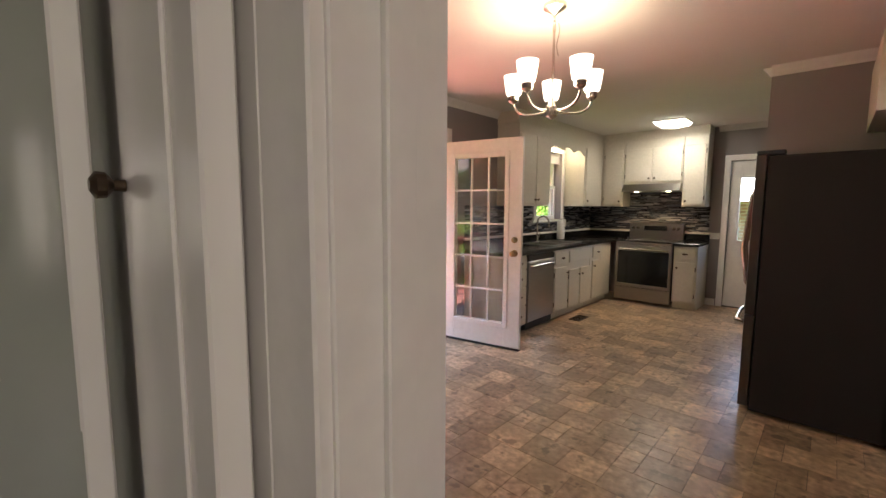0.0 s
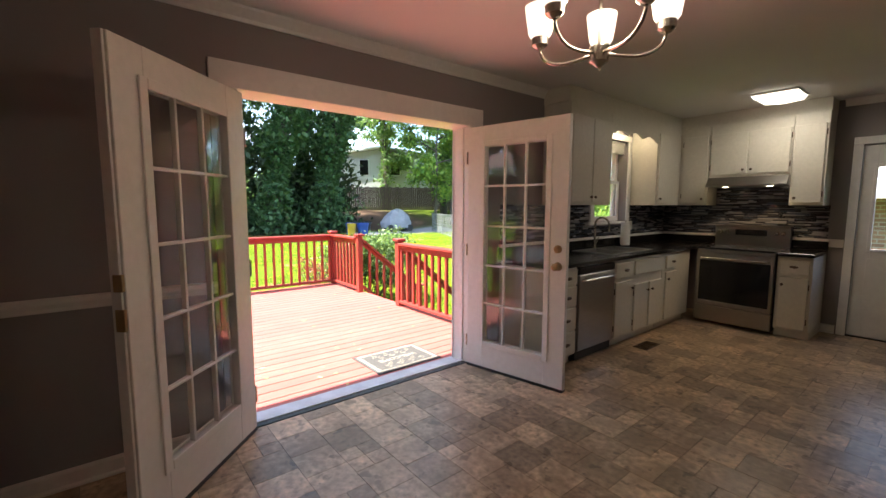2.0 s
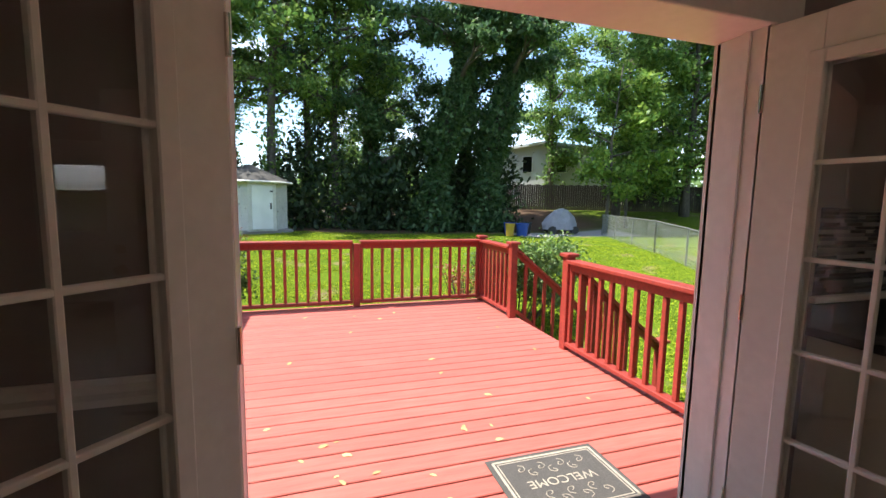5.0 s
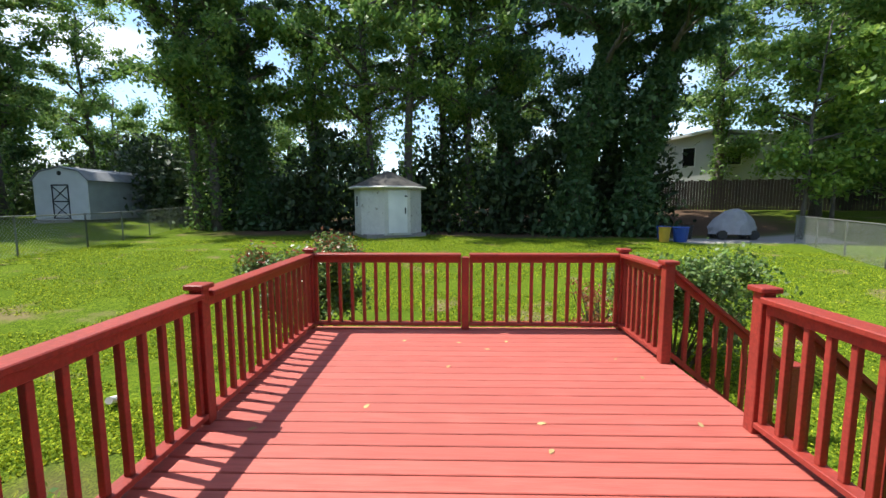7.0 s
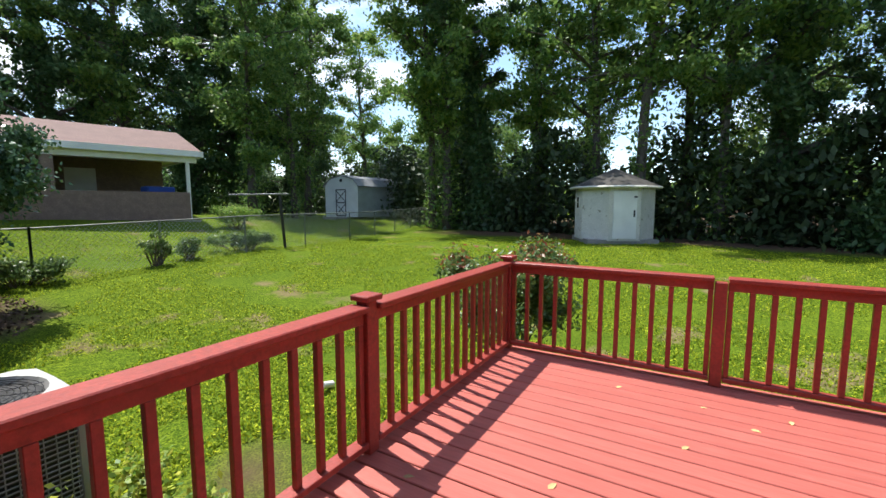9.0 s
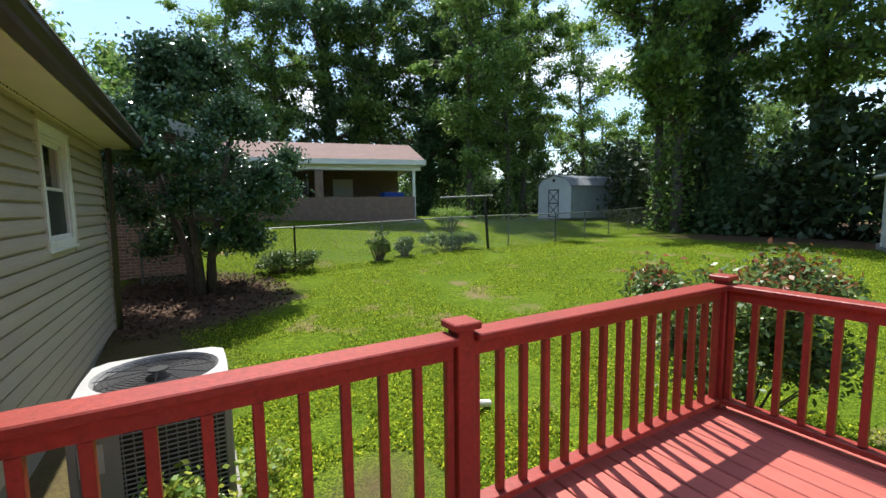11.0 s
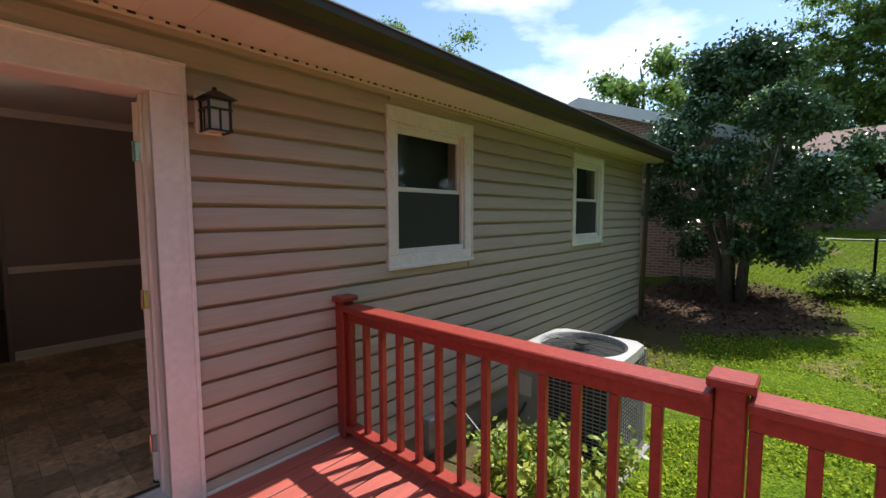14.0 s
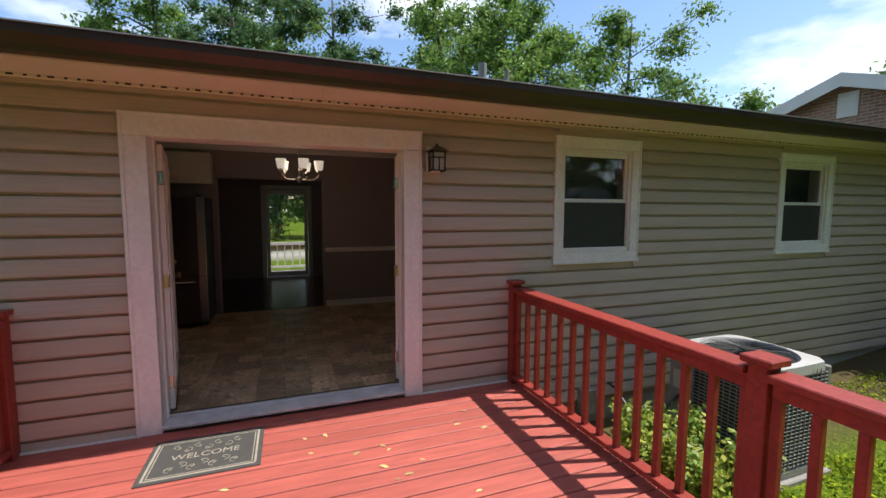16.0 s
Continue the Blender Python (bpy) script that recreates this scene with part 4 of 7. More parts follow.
def worktop():
    w = thing("worktop", "black laminate worktop with the sink set in", "worktop")
    bm = bmesh.new()
    box(bm, (CW, 3.60, 0.882), (FX + 0.03, 4.72, 0.92), 0.005)
    box(bm, (CW, 4.72, 0.882), (-2.90, 5.52, 0.92), 0.003)
    box(bm, (-2.49, 4.72, 0.882), (FX + 0.03, 5.52, 0.92), 0.005)
    box(bm, (CW, 5.52, 0.882), (FX + 0.03, 6.998, 0.92), 0.005)
    part("top", bm, M["counter"], w)
    w2 = thing("worktop", "short black laminate worktop beside the range", "worktop")
    bm = bmesh.new()
    box(bm, (-1.515, FY - 0.03, 0.882), (-1.20, 6.976, 0.92), 0.005)
    part("top", bm, M["counter"], w2)
    bm = bmesh.new()
    box(bm, (CW, 3.60, 0.921), (CW + 0.02, 6.98, 1.02), 0.003)
    box(bm, (CW + 0.02, 6.978, 0.921), (-1.20, 6.998, 1.02), 0.003)
    part("upstand", bm, M["counter"], w)
    bm = bmesh.new()
    box(bm, (CW, 3.60, 1.021), (CW + 0.028, 6.97, 1.05), 0.004)
    box(bm, (CW + 0.028, 6.97, 1.021), (-1.20, 6.998, 1.05), 0.004)
    box(bm, (-1.20, 6.985, 0.96), (-1.08, 6.998, 1.05), 0.004)
    part("ledge", bm, M["white"], w, "white painted ledge")


worktop()
s = thing("kitchen_sink", "stainless double-bowl sink under the kitchen window", "sink")
bm = bmesh.new()
for a, b in ((4.74, 5.10), (5.14, 5.50)):
    box(bm, (-2.89, a, 0.74), (-2.50, b, 0.75))
    box(bm, (-2.895, a - 0.005, 0.75), (-2.885, b + 0.005, 0.922))
    box(bm, (-2.505, a - 0.005, 0.75), (-2.495, b + 0.005, 0.922))
    box(bm, (-2.885, a - 0.005, 0.75), (-2.505, a + 0.005, 0.922))
    box(bm, (-2.885, b - 0.005, 0.75), (-2.505, b + 0.005, 0.922))
part("bowl", bm, M["steel"], s)
bm = bmesh.new()
box(bm, (-2.94, 4.69, 0.921), (-2.896, 5.55, 0.928), 0.002)
box(bm, (-2.494, 4.69, 0.921), (-2.46, 5.55, 0.928), 0.002)
box(bm, (-2.896, 4.69, 0.921), (-2.494, 4.734, 0.928), 0.002)
box(bm, (-2.896, 5.506, 0.921), (-2.494, 5.55, 0.928), 0.002)
box(bm, (-2.896, 5.106, 0.919), (-2.494, 5.134, 0.926), 0.002)
part("rim", bm, M["steel"], s)
fc = thing("faucet", "brushed nickel gooseneck faucet", "faucet", at=(-2.915, 5.10, 0.928))
bm = bmesh.new()
lathe(bm, [(0.028, 0), (0.028, 0.012), (0.018, 0.02), (0.017, 0.09), (0.012, 0.10)], seg=16)
part("base", bm, M["nickel"], fc)
bm = bmesh.new()
pts = [(0, 0, 0.09), (0, 0, 0.27)] + [(0.085 - 0.085 * math.cos(a), 0, 0.27 + 0.085 * math.sin(a)) for a in [i * math.pi / 8 for i in range(1, 8)]] + [(0.17, 0, 0.27), (0.172, 0, 0.20)]
tube(bm, pts, [0.012] * (len(pts) - 2) + [0.014, 0.017], 10)
part("spout", bm, M["nickel"], fc, smooth=True)
bm = bmesh.new()
tube(bm, [(0, 0.015, 0.05), (0.0, 0.05, 0.07), (0, 0.075, 0.12)], [0.008, 0.007, 0.005], 8)
part("lever", bm, M["nickel"], fc)
pt = thing("paper_towel", "white paper towel roll on the worktop", "paper towel", at=(-2.88, 5.72, 0.921))
bm = bmesh.new()
lathe(bm, [(0.06, 0), (0.06, 0.008), (0.008, 0.010), (0.006, 0.30), (0.010, 0.31), (0.0, 0.315)], seg=20)
part("holder", bm, M["nickel"], pt)
bm = bmesh.new()
lathe(bm, [(0.012, 0.012), (0.052, 0.013), (0.055, 0.02), (0.055, 0.285), (0.052, 0.29), (0.012, 0.29)], seg=28)
part("roll", bm, M["white"], pt)
sp = thing("switch_plate", "white outlet plate on the backsplash", "outlet", at=(-2.99, 6.05, 1.16))
bm = bmesh.new()
box(bm, (0, -0.035, -0.057), (0.007, 0.035, 0.057), 0.003)
part("plate", bm, M["white"], sp)
bm = bmesh.new()
box(bm, (0.007, -0.015, 0.01), (0.010, 0.015, 0.038), 0.002)
box(bm, (0.007, -0.015, -0.038), (0.010, 0.015, -0.01), 0.002)
part("socket", bm, M["white_ext"], sp)

dw = thing("dishwasher", "stainless dishwasher with black control edge", "dishwasher")
bm = bmesh.new()
box(bm, (CW + 0.03, 3.965, 0.02), (FX - 0.005, 4.565, 0.876), 0.003)
part("body", bm, M["blackmetal"], dw)
bm = bmesh.new()
box(bm, (FX - 0.004, 3.97, 0.11), (FX + 0.024, 4.56, 0.80), 0.006)
part("door", bm, M["steel"], dw)
bm = bmesh.new()
box(bm, (FX - 0.004, 3.97, 0.805), (FX + 0.022, 4.56, 0.872), 0.004)
part("control_panel", bm, M["black"], dw)
bm = bmesh.new()
tube(bm, [(FX + 0.022, 4.0, 0.755), (FX + 0.052, 4.03, 0.757), (FX + 0.055, 4.265, 0.76), (FX + 0.052, 4.50, 0.757), (FX + 0.022, 4.53, 0.755)], 0.011, 8)
part("handle", bm, M["nickel"], dw)
bm = bmesh.new()
box(bm, (FX - 0.06, 3.97, 0.005), (FX - 0.05, 4.56, 0.10))
part("toe_panel", bm, M["blackmetal"], dw)

rg = thing("range", "stainless electric range with black glass oven door", "cooker")
x0, x1 = -2.285, -1.520
bm = bmesh.new()
box(bm, (x0, FY - 0.0, 0.03), (x1, 6.96, 0.905), 0.003)
part("body", bm, M["blackmetal"], rg)
bm = bmesh.new()
box(bm, (x0 - 0.003, FY - 0.05, 0.906), (x1 + 0.003, 6.90, 0.925), 0.005)
part("cooktop", bm, M["black"], rg)
bm = bmesh.new()
box(bm, (x0, FY - 0.045, 0.235), (x0 + 0.035, FY - 0.001, 0.86), 0.003)
box(bm, (x1 - 0.035, FY - 0.045, 0.235), (x1, FY - 0.001, 0.86), 0.003)
box(bm, (x0 + 0.035, FY - 0.045, 0.235), (x1 - 0.035, FY - 0.001, 0.285), 0.003)
box(bm, (x0 + 0.035, FY - 0.045, 0.775), (x1 - 0.035, FY - 0.001, 0.86), 0.003)
part("oven_door", bm, M["steel"], rg)
bm = bmesh.new()
box(bm, (x0 + 0.034, FY - 0.042, 0.284), (x1 - 0.034, FY - 0.004, 0.776))
part("window", bm, M["black"], rg)
bm = bmesh.new()
tube(bm, [(x0 + 0.05, FY - 0.045, 0.80), (x0 + 0.06, FY - 0.085, 0.80), (x1 - 0.06, FY - 0.085, 0.80), (x1 - 0.05, FY - 0.045, 0.80)], 0.012, 8)
part("handle", bm, M["nickel"], rg)
bm = bmesh.new()
box(bm, (x0, FY - 0.045, 0.04), (x1, FY - 0.001, 0.225), 0.005)
part("drawer", bm, M["steel"], rg)
bm = bmesh.new()
box(bm, (x0, FY - 0.04, 0.865), (x1, FY - 0.001, 0.904), 0.003)
part("front_trim", bm, M["steel"], rg)
bm = bmesh.new()
extrude(bm, [(6.90, 0.926), (6.88, 1.155), (6.905, 1.175), (6.965, 1.175), (6.965, 0.926)], "x", x0, x1)
part("backguard", bm, M["steel"], rg)
bm = bmesh.new()
box(bm, (x0 + 0.22, 6.879, 1.055), (x1 - 0.22, 6.886, 1.125), 0.002)
part("display", bm, M["black"], rg)
for kx in (0.06, 0.13, 0.64, 0.70):
    bm = bmesh.new()
    lathe(bm, [(0.024, 0), (0.022, 0.016), (0.018, 0.024), (0.0, 0.025)], seg=16)
    bmesh.ops.transform(bm, matrix=pose(x0 + kx, 6.884, 1.09, 95, 0, 0), verts=bm.verts)
    part("knob", bm, M["nickel"], rg)
for bx, by, br in ((0.2, 6.48, 0.10), (0.56, 6.48, 0.085), (0.2, 6.75, 0.075), (0.56, 6.75, 0.10)):
    bm = bmesh.new()
    tube(bm, [(x0 + bx + br * math.cos(a), by + br * math.sin(a), 0.9255) for a in [i * math.pi / 12 for i in range(25)]], 0.001, 4, False)
    part("burner_ring", bm, M["galv"], rg)

hd = thing("range_hood", "under-cabinet stainless hood with two lamps lit", "range hood")
bm = bmesh.new()
extrude(bm, [(6.53, 1.64), (6.53, 1.66), (6.62, 1.755), (6.995, 1.755), (6.995, 1.64)], "x", x0 - 0.03, x1 + 0.0)
part("body", bm, M["steel"], hd)
for kx in (0.16, 0.60):
    bm = bmesh.new()
    lathe(bm, [(0.0, -0.004), (0.028, -0.003), (0.03, 0.0)], (x0 + kx, 6.62, 1.639), 14)
    part("lamp", bm, M["bulb"], hd)
    lt = bpy.data.lights.new("hood_lamp", "SPOT")
    lt.energy = 1.5
    lt.color = (1.0, 0.68, 0.36)
    lt.spot_size = radians(110)
    lt.shadow_soft_size = 0.025
    new("hood_lamp", lt).location = (x0 + kx, 6.62, 1.63)

fr = thing("refrigerator", "stainless bottom-freezer refrigerator with dark grey sides", "refrigerator")
FRX = -0.32
bm = bmesh.new()
box(bm, (FRX + 0.07, 3.37, 0.03), (EAST - 0.02, 4.28, 1.75), 0.008)
part("body", bm, M["fridge_side"], fr)
for z0, z1, nm in ((0.70, 1.755, "door"), (0.06, 0.69, "freezer_drawer")):
    bm = bmesh.new()
    extrude(bm, [(FRX + 0.065, 3.365), (FRX + 0.065, 4.285), (FRX + 0.012, 4.285), (FRX + 0.0, 4.2), (FRX - 0.012, 3.825), (FRX + 0.0, 3.45), (FRX + 0.012, 3.365)], "z", z0, z1)
    part(nm, bm, M["darksteel"], fr)
bm = bmesh.new()
tube(bm, [(FRX, 3.80, 0.78), (FRX - 0.045, 3.79, 0.86), (FRX - 0.075, 3.78, 1.12), (FRX - 0.045, 3.79, 1.50), (FRX, 3.80, 1.60)], [0.012, 0.014, 0.015, 0.014, 0.012], 10)
part("handle", bm, M["nickel"], fr, smooth=True)
bm = bmesh.new()
tube(bm, [(FRX, 3.88, 0.78), (FRX - 0.045, 3.89, 0.86), (FRX - 0.075, 3.90, 1.12), (FRX - 0.045, 3.89, 1.50), (FRX, 3.88, 1.60)], [0.012, 0.014, 0.015, 0.014, 0.012], 10)
part("handle", bm, M["nickel"], fr, smooth=True)
bm = bmesh.new()
tube(bm, [(FRX, 3.48, 0.62), (FRX - 0.05, 3.50, 0.625), (FRX - 0.07, 3.825, 0.63), (FRX - 0.05, 4.15, 0.625), (FRX, 4.17, 0.62)], 0.014, 10)
part("handle", bm, M["nickel"], fr, smooth=True)
bm = bmesh.new()
box(bm, (FRX + 0.01, 3.38, 1.756), (FRX + 0.16, 3.46, 1.785), 0.006)
part("hinge_cover", bm, M["blackmetal"], fr)

vt = thing("floor_vent", "brown metal floor register", "floor vent", at=(-2.20, 4.95, 0.0))
bm = bmesh.new()
box(bm, (-0.07, -0.14, -0.001), (0.07, -0.13, 0.008), 0.002)
box(bm, (-0.07, 0.13, -0.001), (0.07, 0.14, 0.008), 0.002)
box(bm, (-0.07, -0.13, -0.001), (-0.06, 0.13, 0.008), 0.002)
box(bm, (0.06, -0.13, -0.001), (0.07, 0.13, 0.008), 0.002)
part("frame", bm, M["bronze"], vt)
for k in range(14):
    bm = bmesh.new()
    y = -0.12 + k * 0.0185
    box(bm, (-0.06, y, 0.0), (0.06, y + 0.007, 0.005))
    part("slat", bm, M["bronze"], vt)
vt2 = copy_thing(vt, Matrix.Translation((-2.62, 0.62, 0)))

# back door with a blind in its window
bd = thing("kitchen_door", "closed white half-glazed door with blind", "door")
bm = bmesh.new()
yb = YN + 0.02
wx0, wx1, wz0, wz1 = -0.875, -0.30, 0.96, 1.82
box(bm, (BD[0] + 0.005, yb, 0.015), (wx0, yb + 0.044, 2.045), 0.003)
box(bm, (wx1, yb, 0.015), (BD[1] - 0.005, yb + 0.044, 2.045), 0.003)
box(bm, (wx0, yb, 0.015), (wx1, yb + 0.044, wz0), 0.002)
box(bm, (wx0, yb, wz1), (wx1, yb + 0.044, 2.045), 0.002)
part("leaf", bm, M["white"], bd)
bm = bmesh.new()
for a, b in (((wx0 - 0.03, wz0 - 0.03), (wx0, wz1 + 0.03)), ((wx1, wz0 - 0.03), (wx1 + 0.03, wz1 + 0.03)), ((wx0, wz0 - 0.03), (wx1, wz0)), ((wx0, wz1), (wx1, wz1 + 0.03))):
    box(bm, (a[0], yb - 0.012, a[1]), (b[0], yb, b[1]), 0.003)
part("window_frame", bm, M["white"], bd)
for a, b in ((-0.90, -0.62), (-0.55, -0.27)):
    bm = bmesh.new()
    box(bm, (a, yb - 0.005, 0.22), (b, yb, 0.86), 0.004)
    part("panel", bm, M["white"], bd)
bm = bmesh.new()
box(bm, (wx0, yb + 0.02, wz0), (wx1, yb + 0.026, wz1))
part("pane", bm, M["glass"], bd).visible_shadow = False
bm = bmesh.new()
box(bm, (0, -0.012, 0), (wx1 - wx0 - 0.02, 0.012, 0.002))
bmesh.ops.rotate(bm, verts=bm.verts, matrix=Matrix.Rotation(radians(25), 3, "X"))
sl = part("blind_slat", bm, M["white"], bd)
sl.location = (wx0 + 0.01, yb + 0.008, wz1 - 0.03)
for k in range(1, 9):
    piece("blind_slat", sl.data, bd, (wx0 + 0.01, yb + 0.008, wz1 - 0.03 - k * 0.028))
bm = bmesh.new()
box(bm, (BD[0], YN + 0.0, -0.01), (BD[1], YN + 0.1, 0.014))
part("sill", bm, M["blackmetal"], bd)

# ---- deck ----
DZ = -0.06
DX0, DX1, DYA, DYB = -7.80, XE - 0.02, 0.24, 4.16
RL, RR, RF = 0.32, 4.08, -7.71      # rail lines


def build_deck():
    d = thing("deck", "salmon-red painted wooden deck beside the house", "deck")
    n = 32
    w = (DX1 - DX0) / n
    bm = bmesh.new()
    box(bm, (0.0055, DYA, DZ - 0.032), (w - 0.0055, DYB, DZ), 0.005)
    ref = part("board", bm, M["deck"], d)
    ref.location.x = DX0
    for i in range(1, n):
        piece("board", ref.data, d, (DX0 + i * w, 0, 0))
    bm = bmesh.new()
    box(bm, (DX0, DYA, DZ - 0.24), (DX0 + 0.04, DYB, DZ - 0.034))
    box(bm, (DX0 + 0.04, DYA, DZ - 0.24), (DX1, DYA + 0.04, DZ - 0.034))
    box(bm, (DX0 + 0.04, DYB - 0.04, DZ - 0.24), (DX1, DYB, DZ - 0.034))
    for k in range(9):
        y = DYA + 0.44 * (k + 0.5)
        if y < DYB - 0.1:
            box(bm, (DX0 + 0.04, y, DZ - 0.22), (DX1, y + 0.038, DZ - 0.034))
    part("joists", bm, M["rail"], d)
    for x in (-7.6, -5.47, -3.5):
        for y in (0.45, 3.95):
            bm = bmesh.new()
            box(bm, (x - 0.045, y - 0.045, -1.1), (x + 0.045, y + 0.045, DZ - 0.24))
            part("leg", bm, M["rail"], d)


build_deck()


def post(x, y, cap=True, top=0.895, z0=DZ):
    p = thing("rail_post", "red painted wooden rail post" + (" with flat cap" if cap else " under the top rail"), "post", "deck railing posts", at=(x, y, 0))
    bm = bmesh.new()
    box(bm, (-0.045, -0.045, z0), (0.045, 0.045, top if cap else 0.83), 0.005)
    part("shaft", bm, M["rail"], p)
    if cap:
        bm = bmesh.new()
        box(bm, (-0.07, -0.07, top + 0.001), (0.07, 0.07, top + 0.036), 0.006)
        part("cap", bm, M["rail"], p)
    return p


for x, y, c in ((-3.245, RL, 1), (-5.47, RL, 1), (RF, RL, 1), (RF, 2.2, 0), (RF, RR, 1), (-6.66, RR, 1), (-5.43, RR, 1), (-3.245, RR, 1)):
    post(x, y, bool(c))


def railing(a, b, label, n=None):
    """Top rail, bottom rail and square balusters from a to b, level."""
    a, b = Vector((*a, 0)), Vector((*b, 0))
    L = (b - a).length
    r = thing("railing", label, "railing", "deck railing sections", at=a)
    r.rotation_euler[2] = math.atan2(b.y - a.y, b.x - a.x)
    bm = bmesh.new()
    box(bm, (0, -0.07, 0.835), (L, 0.07, 0.872), 0.006)
    part("top_rail", bm, M["rail"], r)
    bm = bmesh.new()
    box(bm, (0, -0.02, 0.76), (L, 0.02, 0.834), 0.003)
    part("upper_rail", bm, M["rail"], r)
    bm = bmesh.new()
    box(bm, (0, -0.045, DZ + 0.05), (L, 0.045, DZ + 0.088), 0.004)
    part("bottom_rail", bm, M["rail"], r)
    n = n or max(2, round(L / 0.158) - 1)
    bm = bmesh.new()
    box(bm, (-0.019, -0.019, DZ + 0.089), (0.019, 0.019, 0.759), 0.003)
    me = None
    for i in range(n + 2):
        u = 0.021 + (L - 0.042) * i / (n + 1)
        if me is None:
            o = part("baluster", bm, M["rail"], r)
            o.location.x = u
            me = o.data
        else:
            piece("baluster", me, r, (u, 0, 0))
    return r


railing((-3.30, RL), (-5.42, RL), "red wooden railing beside the cooling unit", 12)
railing((-5.52, RL), (-7.66, RL), "red wooden railing towards the garden corner", 13)
railing((RF, RL + 0.05), (RF, 2.15), "red wooden railing at the garden end", 11)
railing((RF, 2.25), (RF, RR - 0.05), "red wooden railing at the garden end", 11)
railing((-7.66, RR), (-6.71, RR), "short red wooden railing beside the stairs", 6)
railing((-5.38, RR), (-3.30, RR), "red wooden railing beyond the stairs", 13)


def stair():
    s = thing("deck_stairs", "red painted wooden stairs down to the lawn", "stairs")
    x0, x1 = -6.62, -5.47
    for k in range(3):
        bm = bmesh.new()
        z = DZ - 0.19 * (k + 1)
        box(bm, (x0, DYB + 0.002 + 0.27 * k, z - 0.035), (x1, DYB + 0.27 * (k + 1) + 0.02, z), 0.004)
        part("tread", bm, M["deck"], s)
    for x in (x0 - 0.042, x1 + 0.002):
        bm = bmesh.new()
        extrude(bm, [(DYB + 0.001, DZ - 0.02), (DYB + 0.001, DZ - 0.33), (5.08, -0.95), (5.22, -0.95), (5.22, -0.80)], "x", x, x + 0.04)
        part("stringer", bm, M["rail"], s)


stair()


def stair_rail(x):
    p = thing("newel_post", "red painted newel post with flat cap at the stair foot", "post", "stair posts", at=(x, 5.32, 0))
    bm = bmesh.new()
    box(bm, (-0.045, -0.045, -1.0), (0.045, 0.045, -0.10), 0.005)
    part("shaft", bm, M["rail"], p)
    bm = bmesh.new()
    box(bm, (-0.07, -0.07, -0.099), (0.07, 0.07, -0.063), 0.006)
    part("cap", bm, M["rail"], p)
    r = thing("stair_railing", "sloping red wooden stair railing", "railing", "stair railings", at=(x, 4.13, 0))
    ya, yb, za, zb = 0.0, 1.14, 0.80, -0.14

    def sl(name, off, h, w):
        bm = bmesh.new()
        extrude(bm, [(ya, za + off), (yb, zb + off), (yb, zb + off - h), (ya, za + off - h)], "x", -w, w)
        part(name, bm, M["rail"], r)
    sl("top_rail", 0.05, 0.04, 0.05)
    sl("upper_rail", 0.009, 0.07, 0.018)
    for i in range(7):
        y = ya + (yb - ya) * (i + 1) / 8
        z = za + (zb - za) * (i + 1) / 8
        bm = bmesh.new()
        box(bm, (-0.019, y - 0.019, z - 0.84 + 0.03), (0.019, y + 0.019, z - 0.05), 0.003)
        part("baluster", bm, M["rail"], r)
    bm = bmesh.new()
    extrude(bm, [(ya, za - 0.74), (yb, zb - 0.74), (yb, zb - 0.80), (ya, za - 0.80)], "x", -0.022, 0.022)
    part("bottom_rail", bm, M["rail"], r)


stair_rail(-6.66)
stair_rail(-5.43)

# ---- door mat ----
M["mat"] = mat("dark grey rubber mat", (0.085, 0.078, 0.07), 0.9, vary=0.2, scale=12, fine=0.3, fine_scale=120, bump=0.6, bump_scale=300)
M["matprint"] = mat("tan mat print", (0.36, 0.32, 0.25), 0.9, vary=0.2, scale=20)
mt = thing("door_mat", "dark welcome mat with tan border and scrolls", "door mat", at=(-3.62, 2.875, DZ))
mt.rotation_euler[2] = radians(0)
bm = bmesh.new()
box(bm, (-0.255, -0.35, 0.0), (0.255, 0.35, 0.009), 0.003)
part("mat", bm, M["mat"], mt)
bm = bmesh.new()
for k, w in ((0.035, 0.007), (0.055, 0.003)):
    X, Y = 0.255 - k, 0.35 - k
    for s in (-1, 1):
        box(bm, (s * X - w, -Y, 0.0095), (s * X + w, Y, 0.0105))
        box(bm, (-X, s * Y - w, 0.0095), (X, s * Y + w, 0.0105))
part("border", bm, M["matprint"], mt)
bm = bmesh.new()
for s in (-1, 1):
    for k in range(-3, 4):
        cx, cy, r = s * (0.085 + 0.045 * (k % 2)), k * 0.062, 0.036
        pts = [(cx + s * (r * (1 - u / 9)) * math.cos(u * 0.8), cy + r * (1 - u / 9) * math.sin(u * 0.9) * (1 if k % 2 else -1), 0.0104) for u in range(9)]
        tube(bm, pts, 0.0025, 4)
part("scrolls", bm, M["matprint"], mt, kind="stuff")
cu = bpy.data.curves.new("word", "FONT")
cu.body = "WELCOME"
cu.size = 0.085
cu.align_x, cu.align_y = "CENTER", "CENTER"
cu.extrude = 0.0006
tmp = new("word", cu)
tme = bpy.data.meshes.new_from_object(tmp.evaluated_get(bpy.context.evaluated_depsgraph_get()))
bpy.data.objects.remove(tmp)
tme.materials.clear()
tme.materials.append(M["matprint"])
wd = piece("lettering", tme, mt, (0, 0, 0.0105), radians(-90))

